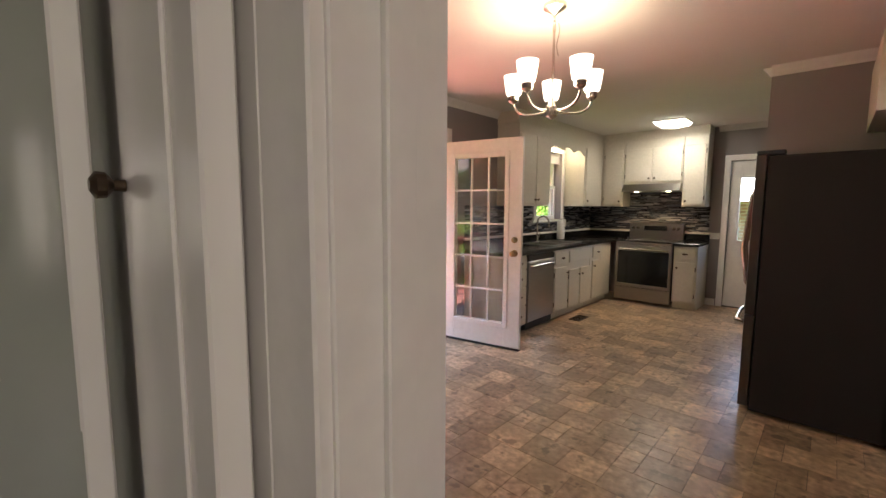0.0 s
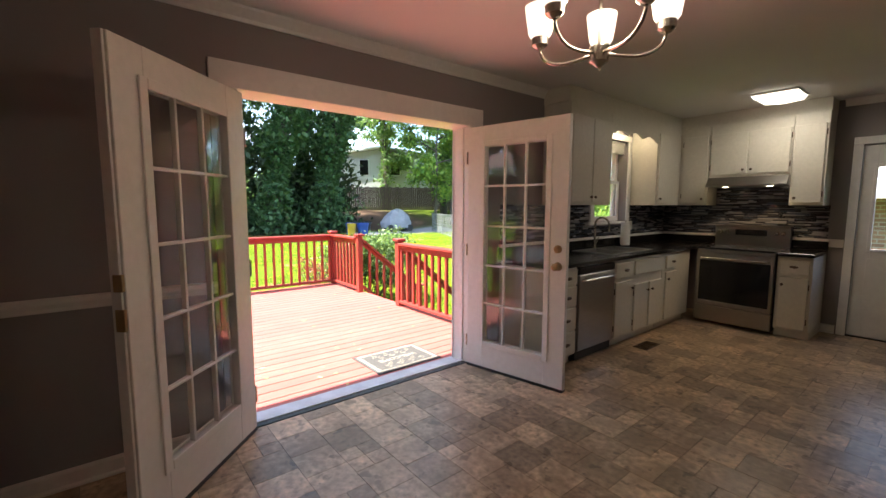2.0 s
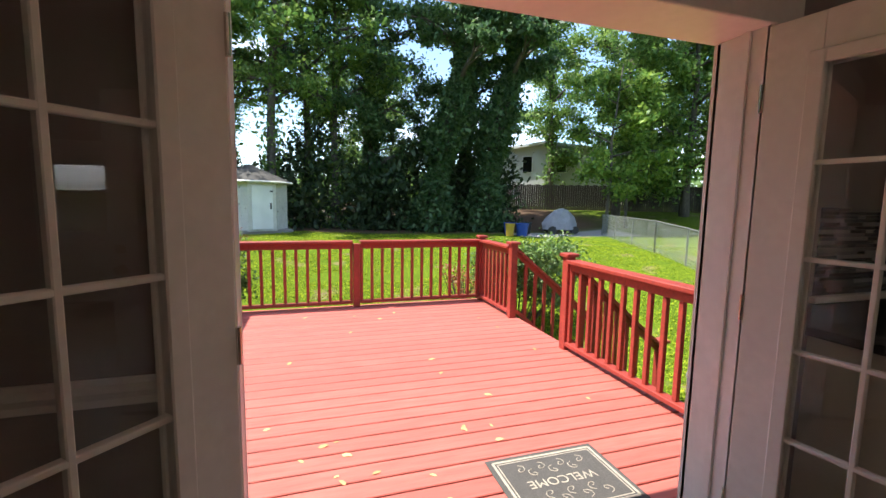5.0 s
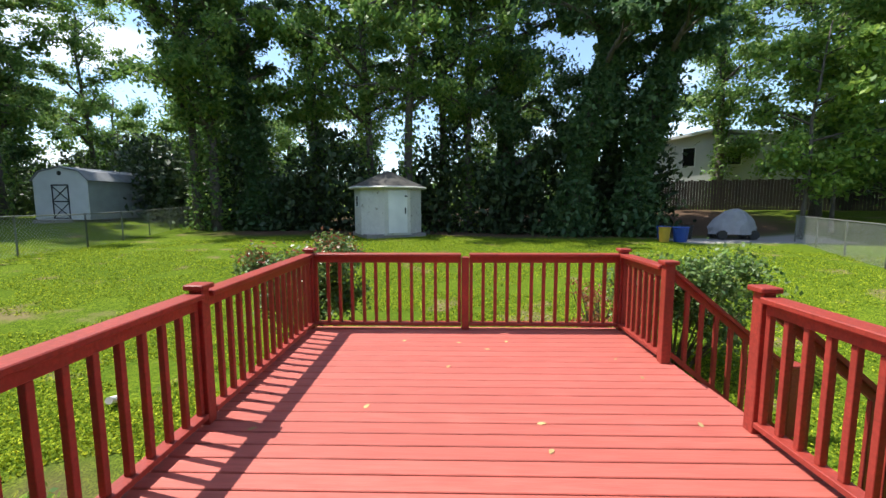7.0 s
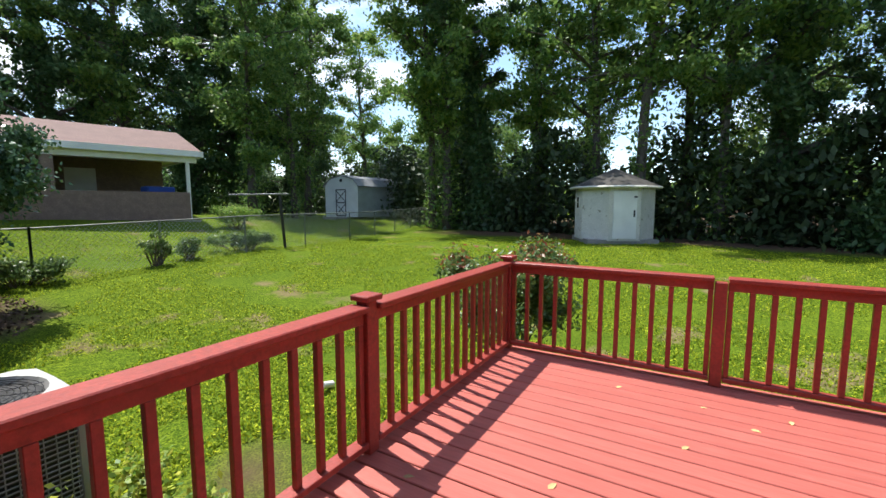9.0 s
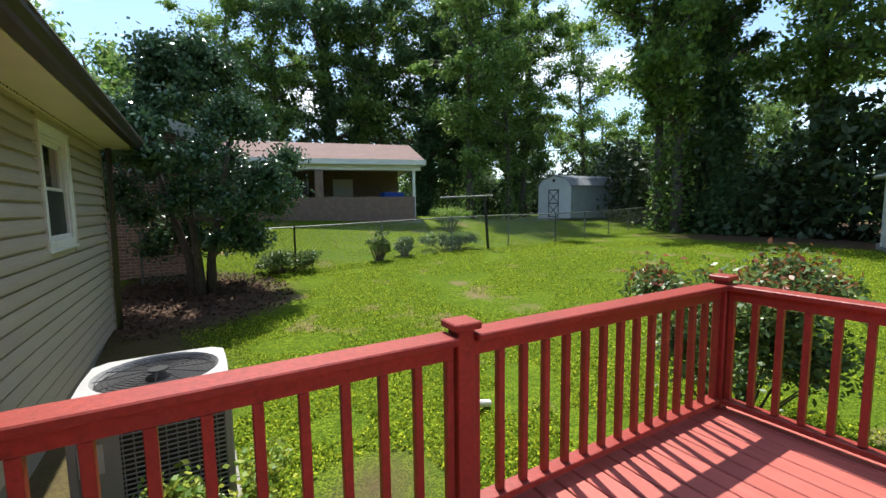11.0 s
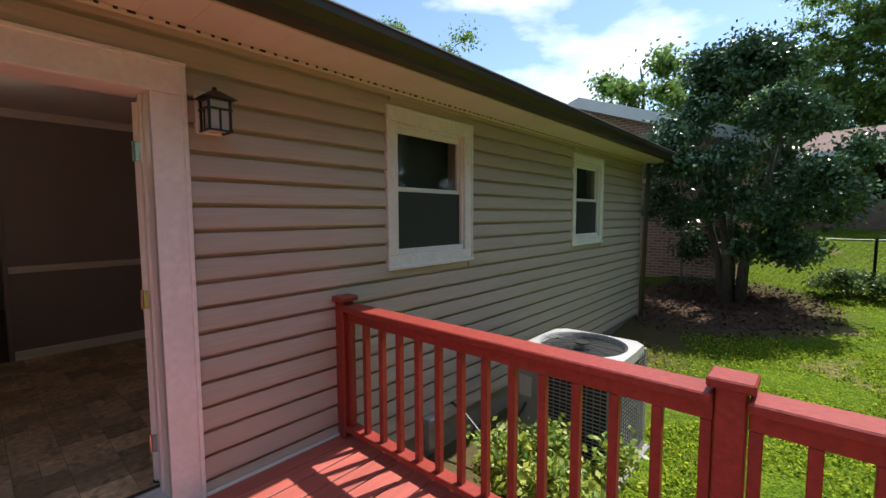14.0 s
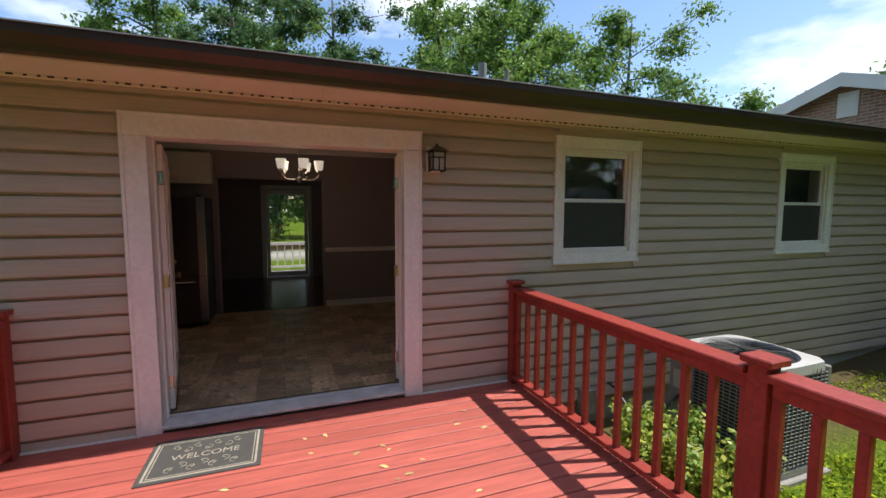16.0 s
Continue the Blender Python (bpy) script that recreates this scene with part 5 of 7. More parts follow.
# ---- siding, exterior windows ----
def build_siding():
    ob = tagged(new("siding"), "taupe horizontal vinyl siding", "siding", kind="structure")
    ex = 0.138
    z = -0.384
    outer = XE - 0.001
    holes = [(Y0 - 0.145, Y1 + 0.145, -1, HEAD + 0.145), *[(w[0] - 0.06, w[1] + 0.06, w[2] - 0.06, w[3] + 0.06) for w in (W1, W2, WK)]]

    def board(lo, hi, za, zb, full):
        bm = bmesh.new()
        if full:
            pr = [(outer, za), (outer - 0.036, za), (outer - 0.038, za + 0.006), (outer - 0.034, za + 0.050), (outer - 0.022, zb - 0.026), (outer - 0.002, zb - 0.024), (outer - 0.002, zb + 0.001), (outer, zb + 0.001)]
        else:
            pr = [(outer, za), (outer - 0.026, za), (outer - 0.025, zb), (outer, zb)]
        extrude(bm, pr, "y", lo, hi)
        part("board", bm, M["siding"], ob)
    while z < 2.42:
        z1 = min(z + ex, 2.422)
        cut = sorted({HOUSE_S, HOUSE_N, *[v for h in holes for v in h[:2] if h[2] < z1 and h[3] > z]})
        for lo, hi in zip(cut, cut[1:]):
            mid = (lo + hi) / 2
            hit = [h for h in holes if h[0] < mid < h[1] and h[2] < z1 and h[3] > z]
            if not hit:
                board(lo, hi, z, z1, True)
            else:
                if hit[0][2] > z + 0.01:
                    board(lo, hi, z, hit[0][2], False)
                if hit[0][3] < z1 - 0.01:
                    board(lo, hi, hit[0][3], z1, False)
        z += ex
    bm = bmesh.new()
    box(bm, (XE - 0.044, HOUSE_S - 0.02, -0.44), (XE + 0.05, HOUSE_S - 0.001, 2.42))
    box(bm, (XE - 0.044, HOUSE_S - 0.001, -0.44), (XE - 0.0395, HOUSE_S + 0.05, 2.42))
    part("corner_trim", bm, M["siding"], ob)
    bm = bmesh.new()
    box(bm, (XE - 0.052, RL - 0.1, DZ + 0.001), (XE - 0.040, Y0 - 0.165, DZ + 0.016))
    box(bm, (XE - 0.052, Y1 + 0.165, DZ + 0.001), (XE - 0.040, RR, DZ + 0.016))
    part("edge_strip", bm, M["white_ext"], ob)


M["screen"] = mat("grey insect screen", (0.028, 0.032, 0.034), 0.5, vary=0.1, scale=6)
M["blind"] = mat("dim blind", (0.25, 0.26, 0.26), 0.8, vary=0.05, scale=6)


def sash_window(name, label, y0, y1, z0, z1, inner=True):
    w = tagged(new(name), label, "window", kind="structure")
    f = XE - 0.001
    bm = bmesh.new()
    t = 0.112
    for a, b in (((y0 - t, z0), (y0, z1)), ((y1, z0), (y1 + t, z1)), ((y0 - t, z1 + .001), (y1 + t, z1 + t)), ((y0 - t, z0 - t), (y1 + t, z0 - 0.001))):
        box(bm, (f, a[0], a[1]), (f - 0.042, b[0], b[1]), 0.005)
    part("window_frame", bm, M["white_ext"], w)
    bm = bmesh.new()
    for a, b in (((y0 - 0.001, z0), (y0 + 0.022, z1)), ((y1 - 0.022, z0), (y1 + 0.001, z1)), ((y0 + 0.022, z1 - 0.022), (y1 - 0.022, z1)), ((y0 + 0.022, z0), (y1 - 0.022, z0 + 0.045))):
        box(bm, (f - 0.018, a[0], a[1]), (f + 0.018, b[0], b[1]), 0.003)
    for a, b in (((y0 - t, z0 - t), (y0 - t + 0.022, z1 + t)), ((y1 + t - 0.022, z0 - t), (y1 + t, z1 + t)), ((y0 - t + 0.022, z1 + t - 0.022), (y1 + t - 0.022, z1 + t))):
        box(bm, (f - 0.0425, a[0], a[1]), (f - 0.052, b[0], b[1]), 0.003)
    part("moulding", bm, M["white_ext"], w)
    bm = bmesh.new()
    box(bm, (f - 0.042, y0 - t - 0.008, z0 - t - 0.001), (f - 0.058, y1 + t + 0.008, z0 - t + 0.03), 0.004)
    part("window_sill", bm, M["white_ext"], w)
    zm = (z0 + z1) / 2
    for nm, a, b, dx in (("upper_sash", zm - 0.015, z1, 0.0), ("lower_sash", z0, zm + 0.015, 0.03)):
        bm = bmesh.new()
        s = 0.04
        X0, X1 = f + 0.02 + dx, f + 0.045 + dx
        box(bm, (X0, y0, a), (X1, y0 + s, b), 0.003)
        box(bm, (X0, y1 - s, a), (X1, y1, b), 0.003)
        box(bm, (X0, y0 + s, a), (X1, y1 - s, a + (s if a > z0 else 0.06)), 0.003)
        box(bm, (X0, y0 + s, b - (s if b < z1 else 0.07)), (X1, y1 - s, b), 0.003)
        part(nm, bm, M["white_ext"], w)
        bm = bmesh.new()
        box(bm, (X0 + 0.01, y0 + s, a + s), (X0 + 0.014, y1 - s, b - s))
        part("pane", bm, M["glass"], w).visible_shadow = False
    if inner:
        bm = bmesh.new()
        box(bm, (f + 0.012, y0 + 0.022, z0 + 0.045), (f + 0.014, y1 - 0.022, zm - 0.012))
        part("screen", bm, M["screen"], w)
        # added black sheet indoors, stands in for the darkness of the room
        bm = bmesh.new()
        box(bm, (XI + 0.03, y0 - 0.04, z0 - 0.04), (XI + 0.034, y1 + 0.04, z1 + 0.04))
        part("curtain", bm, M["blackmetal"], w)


sash_window("window_1", "white sash window with insect screen in taupe siding", *W1)
sash_window("window_2", "small white sash window near the house corner", *W2)
sash_window("window_3", "white kitchen sash window over the sink", *WK, inner=False)
bm = bmesh.new()
for a, b in (((WK[0] - .07, WK[2]), (WK[0], WK[3])), ((WK[1], WK[2]), (WK[1] + .07, WK[3])), ((WK[0] - .07, WK[3]), (WK[1] + .07, WK[3] + .07)), ((WK[0] - .09, WK[2] - .03), (WK[1] + .09, WK[2]))):
    box(bm, (XI + 0.001, a[0], a[1]), (XI + 0.02, b[0], b[1]), 0.003)
tagged(part("trim_kitchen_window", bm, M["white"]), "white inner casing of the sink window", "trim", kind="structure")
build_siding()

kb = thing("window_blind", "raised white blind bundled at the top of the sink window", "blind", at=(XI - 0.05, (WK[0] + WK[1]) / 2, WK[3]))
bm = bmesh.new()
box(bm, (-0.02, -0.36, -0.045), (0.02, 0.36, -0.002), 0.003)
part("headrail", bm, M["white"], kb)
for i in range(9):
    bm = bmesh.new()
    box(bm, (-0.018, -0.35, -0.058 - i * 0.011), (0.018, 0.35, -0.052 - i * 0.011), 0.001)
    part("slat", bm, M["white"], kb)
# porch lamp
lp = thing("porch_lamp", "black lantern wall lamp with frosted panes", "wall lamp", at=(XE - 0.03, 1.12, 1.99))
lp.scale = (0.93, 0.93, 0.8)
bm = bmesh.new()
box(bm, (0.02, -0.075, -0.10), (-0.02, 0.075, 0.17), 0.004)
part("mounting_block", bm, M["white_ext"], lp, "white mounting block")
for sx in (-0.155, -0.035):
    for sy in (-0.055, 0.055):
        bm = bmesh.new()
        box(bm, (sx - 0.006, sy - 0.006, -0.088), (sx + 0.006, sy + 0.006, 0.095))
        part("post", bm, M["blackmetal"], lp)
for z in (-0.10, 0.035, 0.095):
    bm = bmesh.new()
    box(bm, (-0.165, -0.065, z), (-0.025, -0.055, z + 0.012))
    box(bm, (-0.165, 0.055, z), (-0.025, 0.065, z + 0.012))
    box(bm, (-0.165, -0.055, z), (-0.155, 0.055, z + 0.012))
    part("ring", bm, M["blackmetal"], lp)
for k in (-1, 1):
    bm = bmesh.new()
    box(bm, (-0.10, k * 0.06 - 0.003, -0.088), (-0.09, k * 0.06 + 0.003, 0.035))
    part("bar", bm, M["blackmetal"], lp)
bm = bmesh.new()
box(bm, (-0.163, -0.005, -0.088), (-0.157, 0.005, 0.035))
part("bar", bm, M["blackmetal"], lp)
bm = bmesh.new()
bmesh.ops.create_cone(bm, cap_ends=True, segments=4, radius1=0.125, radius2=0.03, depth=0.055, matrix=pose(-0.095, 0, 0.135, 0, 0, 45))
rod(bm, (-0.095, 0, 0.16), (-0.095, 0, 0.185), 0.012)
part("roof", bm, M["blackmetal"], lp)
bm = bmesh.new()
box(bm, (-0.15, -0.05, -0.088), (-0.04, 0.05, 0.094))
part("diffuser", bm, M["frost"] if "frost" in M else M["white"], lp, "frosted glass")
bm = bmesh.new()
box(bm, (-0.02, -0.02, 0.05), (-0.04, 0.02, 0.09))
part("arm", bm, M["blackmetal"], lp)

# ---- cooling unit ----
def ac_unit():
    a = thing("air_conditioner", "light grey outdoor cooling unit with louvred sides on a pad", "air conditioner", at=(-4.14, -1.58, 0))
    zb, zt, h = -0.64, 0.33, 0.43
    bm = bmesh.new()
    box(bm, (-h - 0.04, -h - 0.04, -0.78), (h + 0.04, h + 0.04, zb), 0.01)
    part("pad", bm, M["concrete"], a, "concrete pad")
    bm = bmesh.new()
    box(bm, (-h, -h, zb), (h, h, zb + 0.07), 0.01)
    part("base_pan", bm, M["ac_grey"], a)
    bm = bmesh.new()
    box(bm, (-h + 0.05, -h + 0.05, zb + 0.07), (h - 0.05, h - 0.05, zt - 0.05))
    part("coil", bm, M["blackmetal"], a)
    for sx in (-1, 1):
        for sy in (-1, 1):
            bm = bmesh.new()
            box(bm, (sx * h, sy * h, zb + 0.07), (sx * (h - 0.05), sy * (h - 0.05), zt - 0.055), 0.008)
            part("corner_post", bm, M["ac_grey"], a)
    bm = bmesh.new()
    box(bm, (h - 0.25, h - 0.006, zb + 0.071), (h - 0.051, h + 0.004, zt - 0.056), 0.004)
    part("service_panel", bm, M["ac_grey"], a)
    bm = bmesh.new()
    box(bm, (h - 0.05, h + 0.005, -0.1), (h - 0.17, h + 0.008, 0.08))
    part("label", bm, M["ac"], a, "pale sticker")
    zs = np.arange(zb + 0.10, zt - 0.07, 0.032)
    bm = bmesh.new()
    box(bm, (-h + 0.05, -0.004, -0.004), (h - 0.05, 0.004, 0.004))
    bmesh.ops.rotate(bm, verts=bm.verts, matrix=Matrix.Rotation(0.5, 3, "X"))
    first = None
    for side in range(4):
        rz = side * math.pi / 2
        if side == 0:
            off = Vector((0, -h + 0.004, 0))
        else:
            off = Matrix.Rotation(rz, 3, "Z") @ Vector((0, -h + 0.004, 0))
        for z in zs:
            if first is None:
                first = part("slat", bm, M["ac_grey"], a)
                first.location = (off.x, off.y, z)
            else:
                piece("slat", first.data, a, (off.x, off.y, z), rz)
    for side in range(4):
        turn = Matrix.Rotation(side * math.pi / 2, 4, "Z")
        for k in range(-6, 7):
            bm = bmesh.new()
            box(bm, (k * 0.056 - 0.003, -h - 0.004, zb + 0.08), (k * 0.056 + 0.003, -h + 0.001, zt - 0.06), 0.0, turn)
            part("guard_bar", bm, M["ac_grey"], a)
    bm = bmesh.new()
    n = 28
    ring_in, ring_out = 0.36, h + 0.012
    rows = []
    for r_kind in range(3):
        row = []
        for k in range(n):
            t = 2 * math.pi * k / n
            c, s = math.cos(t), math.sin(t)
            if r_kind == 0:
                p = (ring_in * c, ring_in * s, zt - 0.045)
            elif r_kind == 1:
                p = ((ring_in + 0.02) * c, (ring_in + 0.02) * s, zt)
            else:
                m_ = max(abs(c), abs(s)) ** 0.9
                p = ((ring_out - 0.01) * c / m_, (ring_out - 0.01) * s / m_, zt - 0.012)
            row.append(bm.verts.new(p))
        rows.append(row)
    row = [bm.verts.new((v.co.x * 1.012, v.co.y * 1.012, zt - 0.09)) for v in rows[2]]
    rows.append(row)
    for p, q in zip(rows, rows[1:]):
        for k in range(n):
            bm.faces.new((p[k], p[(k + 1) % n], q[(k + 1) % n], q[k]))
    part("lid", bm, M["ac"], a)
    bm = bmesh.new()
    for r in (0.07, 0.10, 0.13, 0.16, 0.19, 0.22, 0.25, 0.28, 0.315, 0.35):
        tube(bm, [(r * math.cos(t), r * math.sin(t), zt - 0.012 + 0.02 * (1 - min(r, 0.3) / 0.3)) for t in [i * math.pi / 14 for i in range(29)]], 0.0028, 4, False)
    for k in range(12):
        t = k * math.pi / 6
        rod(bm, (0.05 * math.cos(t), 0.05 * math.sin(t), zt + 0.006), (0.365 * math.cos(t), 0.365 * math.sin(t), zt - 0.012), 0.003, seg=4)
    part("grille", bm, M["blackmetal"], a)
    bm = bmesh.new()
    rod(bm, (0, 0, zt - 0.14), (0, 0, zt - 0.03), 0.075, seg=18)
    rod(bm, (0, 0, zt + 0.004), (0, 0, zt + 0.014), 0.062, seg=18)
    part("motor", bm, M["blackmetal"], a)
    bm = bmesh.new()
    for k in range(4):
        m4 = pose(0, 0, zt - 0.12, 0, 0, 90 * k + 20) @ pose(0.16, 0, 0, 22, 0, 0)
        box(bm, (-0.10, -0.065, -0.002), (0.11, 0.065, 0.002), 0.0, m4)
    part("fan_blade", bm, M["blackmetal"], a)
    bm = bmesh.new()
    tube(bm, [(0.30, 0.36, -0.1), (0.36, 0.62, -0.35), (0.55, 0.75, -0.42), (0.80, 0.72, -0.28), (0.97, 0.70, -0.25)], 0.013, 6)
    part("cable", bm, M["blackmetal"], a, "black electric whip")


ac_unit()
bx = thing("disconnect_box", "grey electrical box on the foundation by the deck", "electrical box", at=(-3.25, -0.55, -0.35))
bm = bmesh.new()
box(bm, (0.06, -0.08, -0.16), (-0.05, 0.08, 0.10), 0.006)
part("case", bm, M["galv"], bx)

# ---- leaves and plants ----
def blob_points(rng, n, centres, radii, flat=0.75):
    """Points in the shells of many clumps."""
    k = rng.integers(0, len(centres), n)
    d = rng.normal(0, 1, (n, 3))
    d /= np.linalg.norm(d, axis=1)[:, None]
    r = np.minimum(np.abs(rng.normal(0.55, 0.38, n)), 1.5)
    return np.asarray(centres)[k] + d * (np.asarray(radii)[k] * r)[:, None] * np.array([1, 1, flat])


def bush(name, label, at, rx, ry, h, n, leaf, material, seed, second=None, category="bush", stems=30):
    b = thing(name, label, category, at=at)
    rng = np.random.default_rng(seed)
    m = 26
    cen = np.stack([rng.uniform(-rx, rx, m) * 0.75, rng.uniform(-ry, ry, m) * 0.75, rng.uniform(0.3, 0.82, m) * h], 1)
    rad = rng.uniform(0.26, 0.40, m) * min(rx, ry, h) * 1.15
    pts = blob_points(rng, n, cen, rad)
    pts = pts[pts[:, 2] > 0.02]
    bm = bmesh.new()
    for i in range(stems):
        c = cen[i % m] + rng.normal(0, 0.12, 3) * min(rx, ry)
        tube(bm, [(c[0] * 0.15, c[1] * 0.15, -0.15), (c[0] * 0.6 + rng.normal(0, 0.03), c[1] * 0.6, c[2] * 0.5), tuple(c)], [0.013, 0.009, 0.003], 5)
    part("trunk", bm, M["stems"], b, "thin brown stems")
    me = leaf_mesh("leaves", pts, leaf, rng, 0.7, 1.7)
    me.materials.append(M[material])
    piece("leaves", me, b)
    if second:
        top = pts[pts[:, 2] > h * 0.72]
        if len(top) > 20:
            me = leaf_mesh("new_growth", top[rng.integers(0, len(top), n // 12)] + rng.normal(0, 0.03, (n // 12, 3)) + [0, 0, 0.03], leaf * 0.9, rng, 0.7, 1.7)
            me.materials.append(M[second])
            piece("new_growth", me, b, kind="stuff")
    return b


bush("garden_bush", "dense green bush with coppery new leaves by the deck corner", (-8.85, -0.10, gz(-8.85, -0.10)), 0.82, 0.85, 1.80, 17000, 0.038, "leaf_bush", 3, "leaf_rust")
bush("garden_bush", "large green hedge bush by the deck stairs", (-8.55, 5.15, gz(-8.5, 5.1)), 0.95, 1.0, 1.72, 17000, 0.038, "leaf_bush", 4, "leaf_light")
bush("garden_bush", "bare grey twiggy bush behind the deck", (-8.55, 4.2, gz(-8.5, 4.2)), 0.5, 0.5, 1.35, 900, 0.032, "leaf_rust", 5, stems=60)
bush("garden_bush", "low yellow-green variegated shrub beside the cooling unit", (-4.35, -0.55, -0.68), 0.55, 0.42, 0.62, 7000, 0.031, "leaf_yellow", 6, "leaf_light")
for i, (x, y, rx, ry, h, mt_, lb) in enumerate([(-8.9, -9.6, 0.45, 0.3, 1.0, "leaf_bush", "sparse leggy green shrub at the wire fence"), (-9.9, -9.9, 0.35, 0.3, 0.7, "leaf_bush", "small sparse shrub at the wire fence"),
                                            (-11.7, -10.3, 1.3, 0.5, 0.62, "leaf_bush", "low spreading green shrub at the wire fence"), (-6.3, -9.4, 0.9, 0.6, 0.55, "leaf_bush", "low green plants at the wire fence"),
                                            (-13.8, -13.7, 0.9, 0.8, 1.0, "leaf_light", "light green shrub beside the carport")]):
    bush("fence_bush", lb, (x, y, gz(x, y)), rx, ry, h, 5200 if i > 1 else 1500, 0.04, mt_, 20 + i, "leaf_light" if i == 2 else None)


def tree_mesh(seed, height, crown_r, crown_lo, trunk_r, leaf, n_leaf, lean=(0, 0), ivy=0.0, limbs=9, clump=(0.7, 1.5), spindly=False):
    """Wood and leaves of one tree, root at the origin."""
    rng = np.random.default_rng(seed)
    bm = bmesh.new()
    seg = 7
    trunk = []
    for i in range(seg + 1):
        u = i / seg
        trunk.append((lean[0] * u ** 1.4 + rng.normal(0, 0.10) * u, lean[1] * u ** 1.4 + rng.normal(0, 0.10) * u, -0.3 + (height * 0.93 + 0.3) * u))
    tube(bm, trunk, [trunk_r * (1.35 if i == 0 else 1) * (1 - 0.85 * i / seg) + 0.015 for i in range(seg + 1)], 9)
    cen, rad = [], []
    T = np.array(trunk)
    for k in range(limbs):
        u = crown_lo + (0.97 - crown_lo) * (k + 0.5) / limbs
        p = np.array([np.interp(u, np.linspace(0, 1, seg + 1), T[:, j]) for j in range(3)])
        a = k * 2.4 + rng.uniform(-0.5, 0.5)
        prof = math.sin(math.pi * min(max((u - crown_lo * 0.6) / (1.08 - crown_lo * 0.6), 0.05), 1)) ** 0.6
        R = crown_r * prof * rng.uniform(0.7, 1.1)
        q = p + np.array([math.cos(a) * R, math.sin(a) * R, height * 0.06 * rng.uniform(0.2, 1.6)])
        mid = (p + q) / 2 + np.array([0, 0, R * 0.08])
        r0 = trunk_r * (1 - u) * 0.6 + 0.03
        tube(bm, [tuple(p), tuple(mid), tuple(q)], [r0, r0 * 0.6, 0.012], 6)
        for w in (0.35, 0.6, 0.8, 1.0):
            c = p + (q - p) * w + rng.normal(0, 0.12 * crown_r, 3)
            cen.append(c)
            rad.append(rng.uniform(*clump) * crown_r * 0.28)
            b = q if w > 0.7 else mid
            tube(bm, [tuple(p + (q - p) * w * 0.8), tuple(c)], [r0 * 0.35 + 0.01, 0.008], 4)
    cen, rad = np.array(cen), np.array(rad)
    leaf *= 0.96
    pts = blob_points(rng, n_leaf, cen, rad, 0.62)
    if ivy:
        k = int(n_leaf * ivy)
        u = rng.uniform(0.0, 0.85, k)
        c = np.stack([np.interp(u, np.linspace(0, 1, seg + 1), T[:, j]) for j in range(3)], 1)
        a = rng.uniform(0, 2 * np.pi, k)
        r = trunk_r * (1.4 - u) + np.abs(rng.normal(0, 0.42, k)) * (0.6 + 0.5 * np.sin(u * 21 + seed))
        c[:, 0] += np.cos(a) * r
        c[:, 1] += np.sin(a) * r
        pts = np.concatenate([pts, c])
    wood = bpy.data.meshes.new("trunk")
    bm.to_mesh(wood)
    bm.free()
    wood.shade_smooth()
    wood.materials.append(M["bark"])
    return wood, leaf_mesh("crown", pts, leaf, rng, 0.75, 1.9, 0.1)


def tree(name, label, at, meshes, material, rz=0.0, scale=1.0, sz=None):
    t = thing(name, label, "tree", at=at)
    wood, crown = meshes
    if not crown.materials:
        crown.materials.append(M[material])
    t.rotation_euler[2] = radians(rz)
    t.scale = (scale, scale, sz or scale)
    piece("trunk", wood, t)
    piece("crown", crown, t)
    return t


kinds = {
    "tall_a": (tree_mesh(11, 19, 4.4, 0.10, 0.30, 0.15, 25000, (0.8, 1.2), 0.30, 19, (0.6, 1.15)), "leaf_dark", "tall dark-leaved tree with ivy on its trunk"),
    "tall_b": (tree_mesh(12, 21, 4.0, 0.20, 0.26, 0.15, 22000, (-0.8, 0.5), 0.12, 18, (0.6, 1.15)), "leaf_mid", "tall green tree with an open crown"),
    "ivy": (tree_mesh(13, 17, 3.4, 0.45, 0.38, 0.15, 14000, (0.6, 3.6), 1.0, 12, (0.5, 1.0)), "leaf_dark", "leaning tree wrapped in dark ivy"),
    "open": (tree_mesh(14, 18, 4.0, 0.30, 0.20, 0.13, 12000, (0.4, -0.6), 0.15, 16, (0.5, 1.0)), "leaf_mid", "thin tree with sparse crown against the sky"),
    "bright": (tree_mesh(15, 15, 4.4, 0.14, 0.22, 0.15, 22000, (0.3, 0.9), 0.0, 17, (0.7, 1.2)), "leaf_mid", "bright green leafy tree in the sun"),
    "young": (tree_mesh(16, 9, 2.3, 0.22, 0.08, 0.13, 7000, (0.2, 0.4), 0.0, 10), "leaf_light", "slender young tree with light leaves"),
    "far": (tree_mesh(17, 13, 4.5, 0.16, 0.3, 0.22, 14000, (0, 0), 0.0, 15, (0.8, 1.3)), "leaf_mid", "round-crowned tree beyond the neighbouring gardens"),
}


def plant(kind, x, y, rz=0, s=1.0, sz=None, extra=""):
    m, mt_, lb = kinds[kind]
    tree("tree", lb + (" " + extra if extra else ""), (x, y, gz(x, y) - 0.05), m, mt_, rz, s, sz)


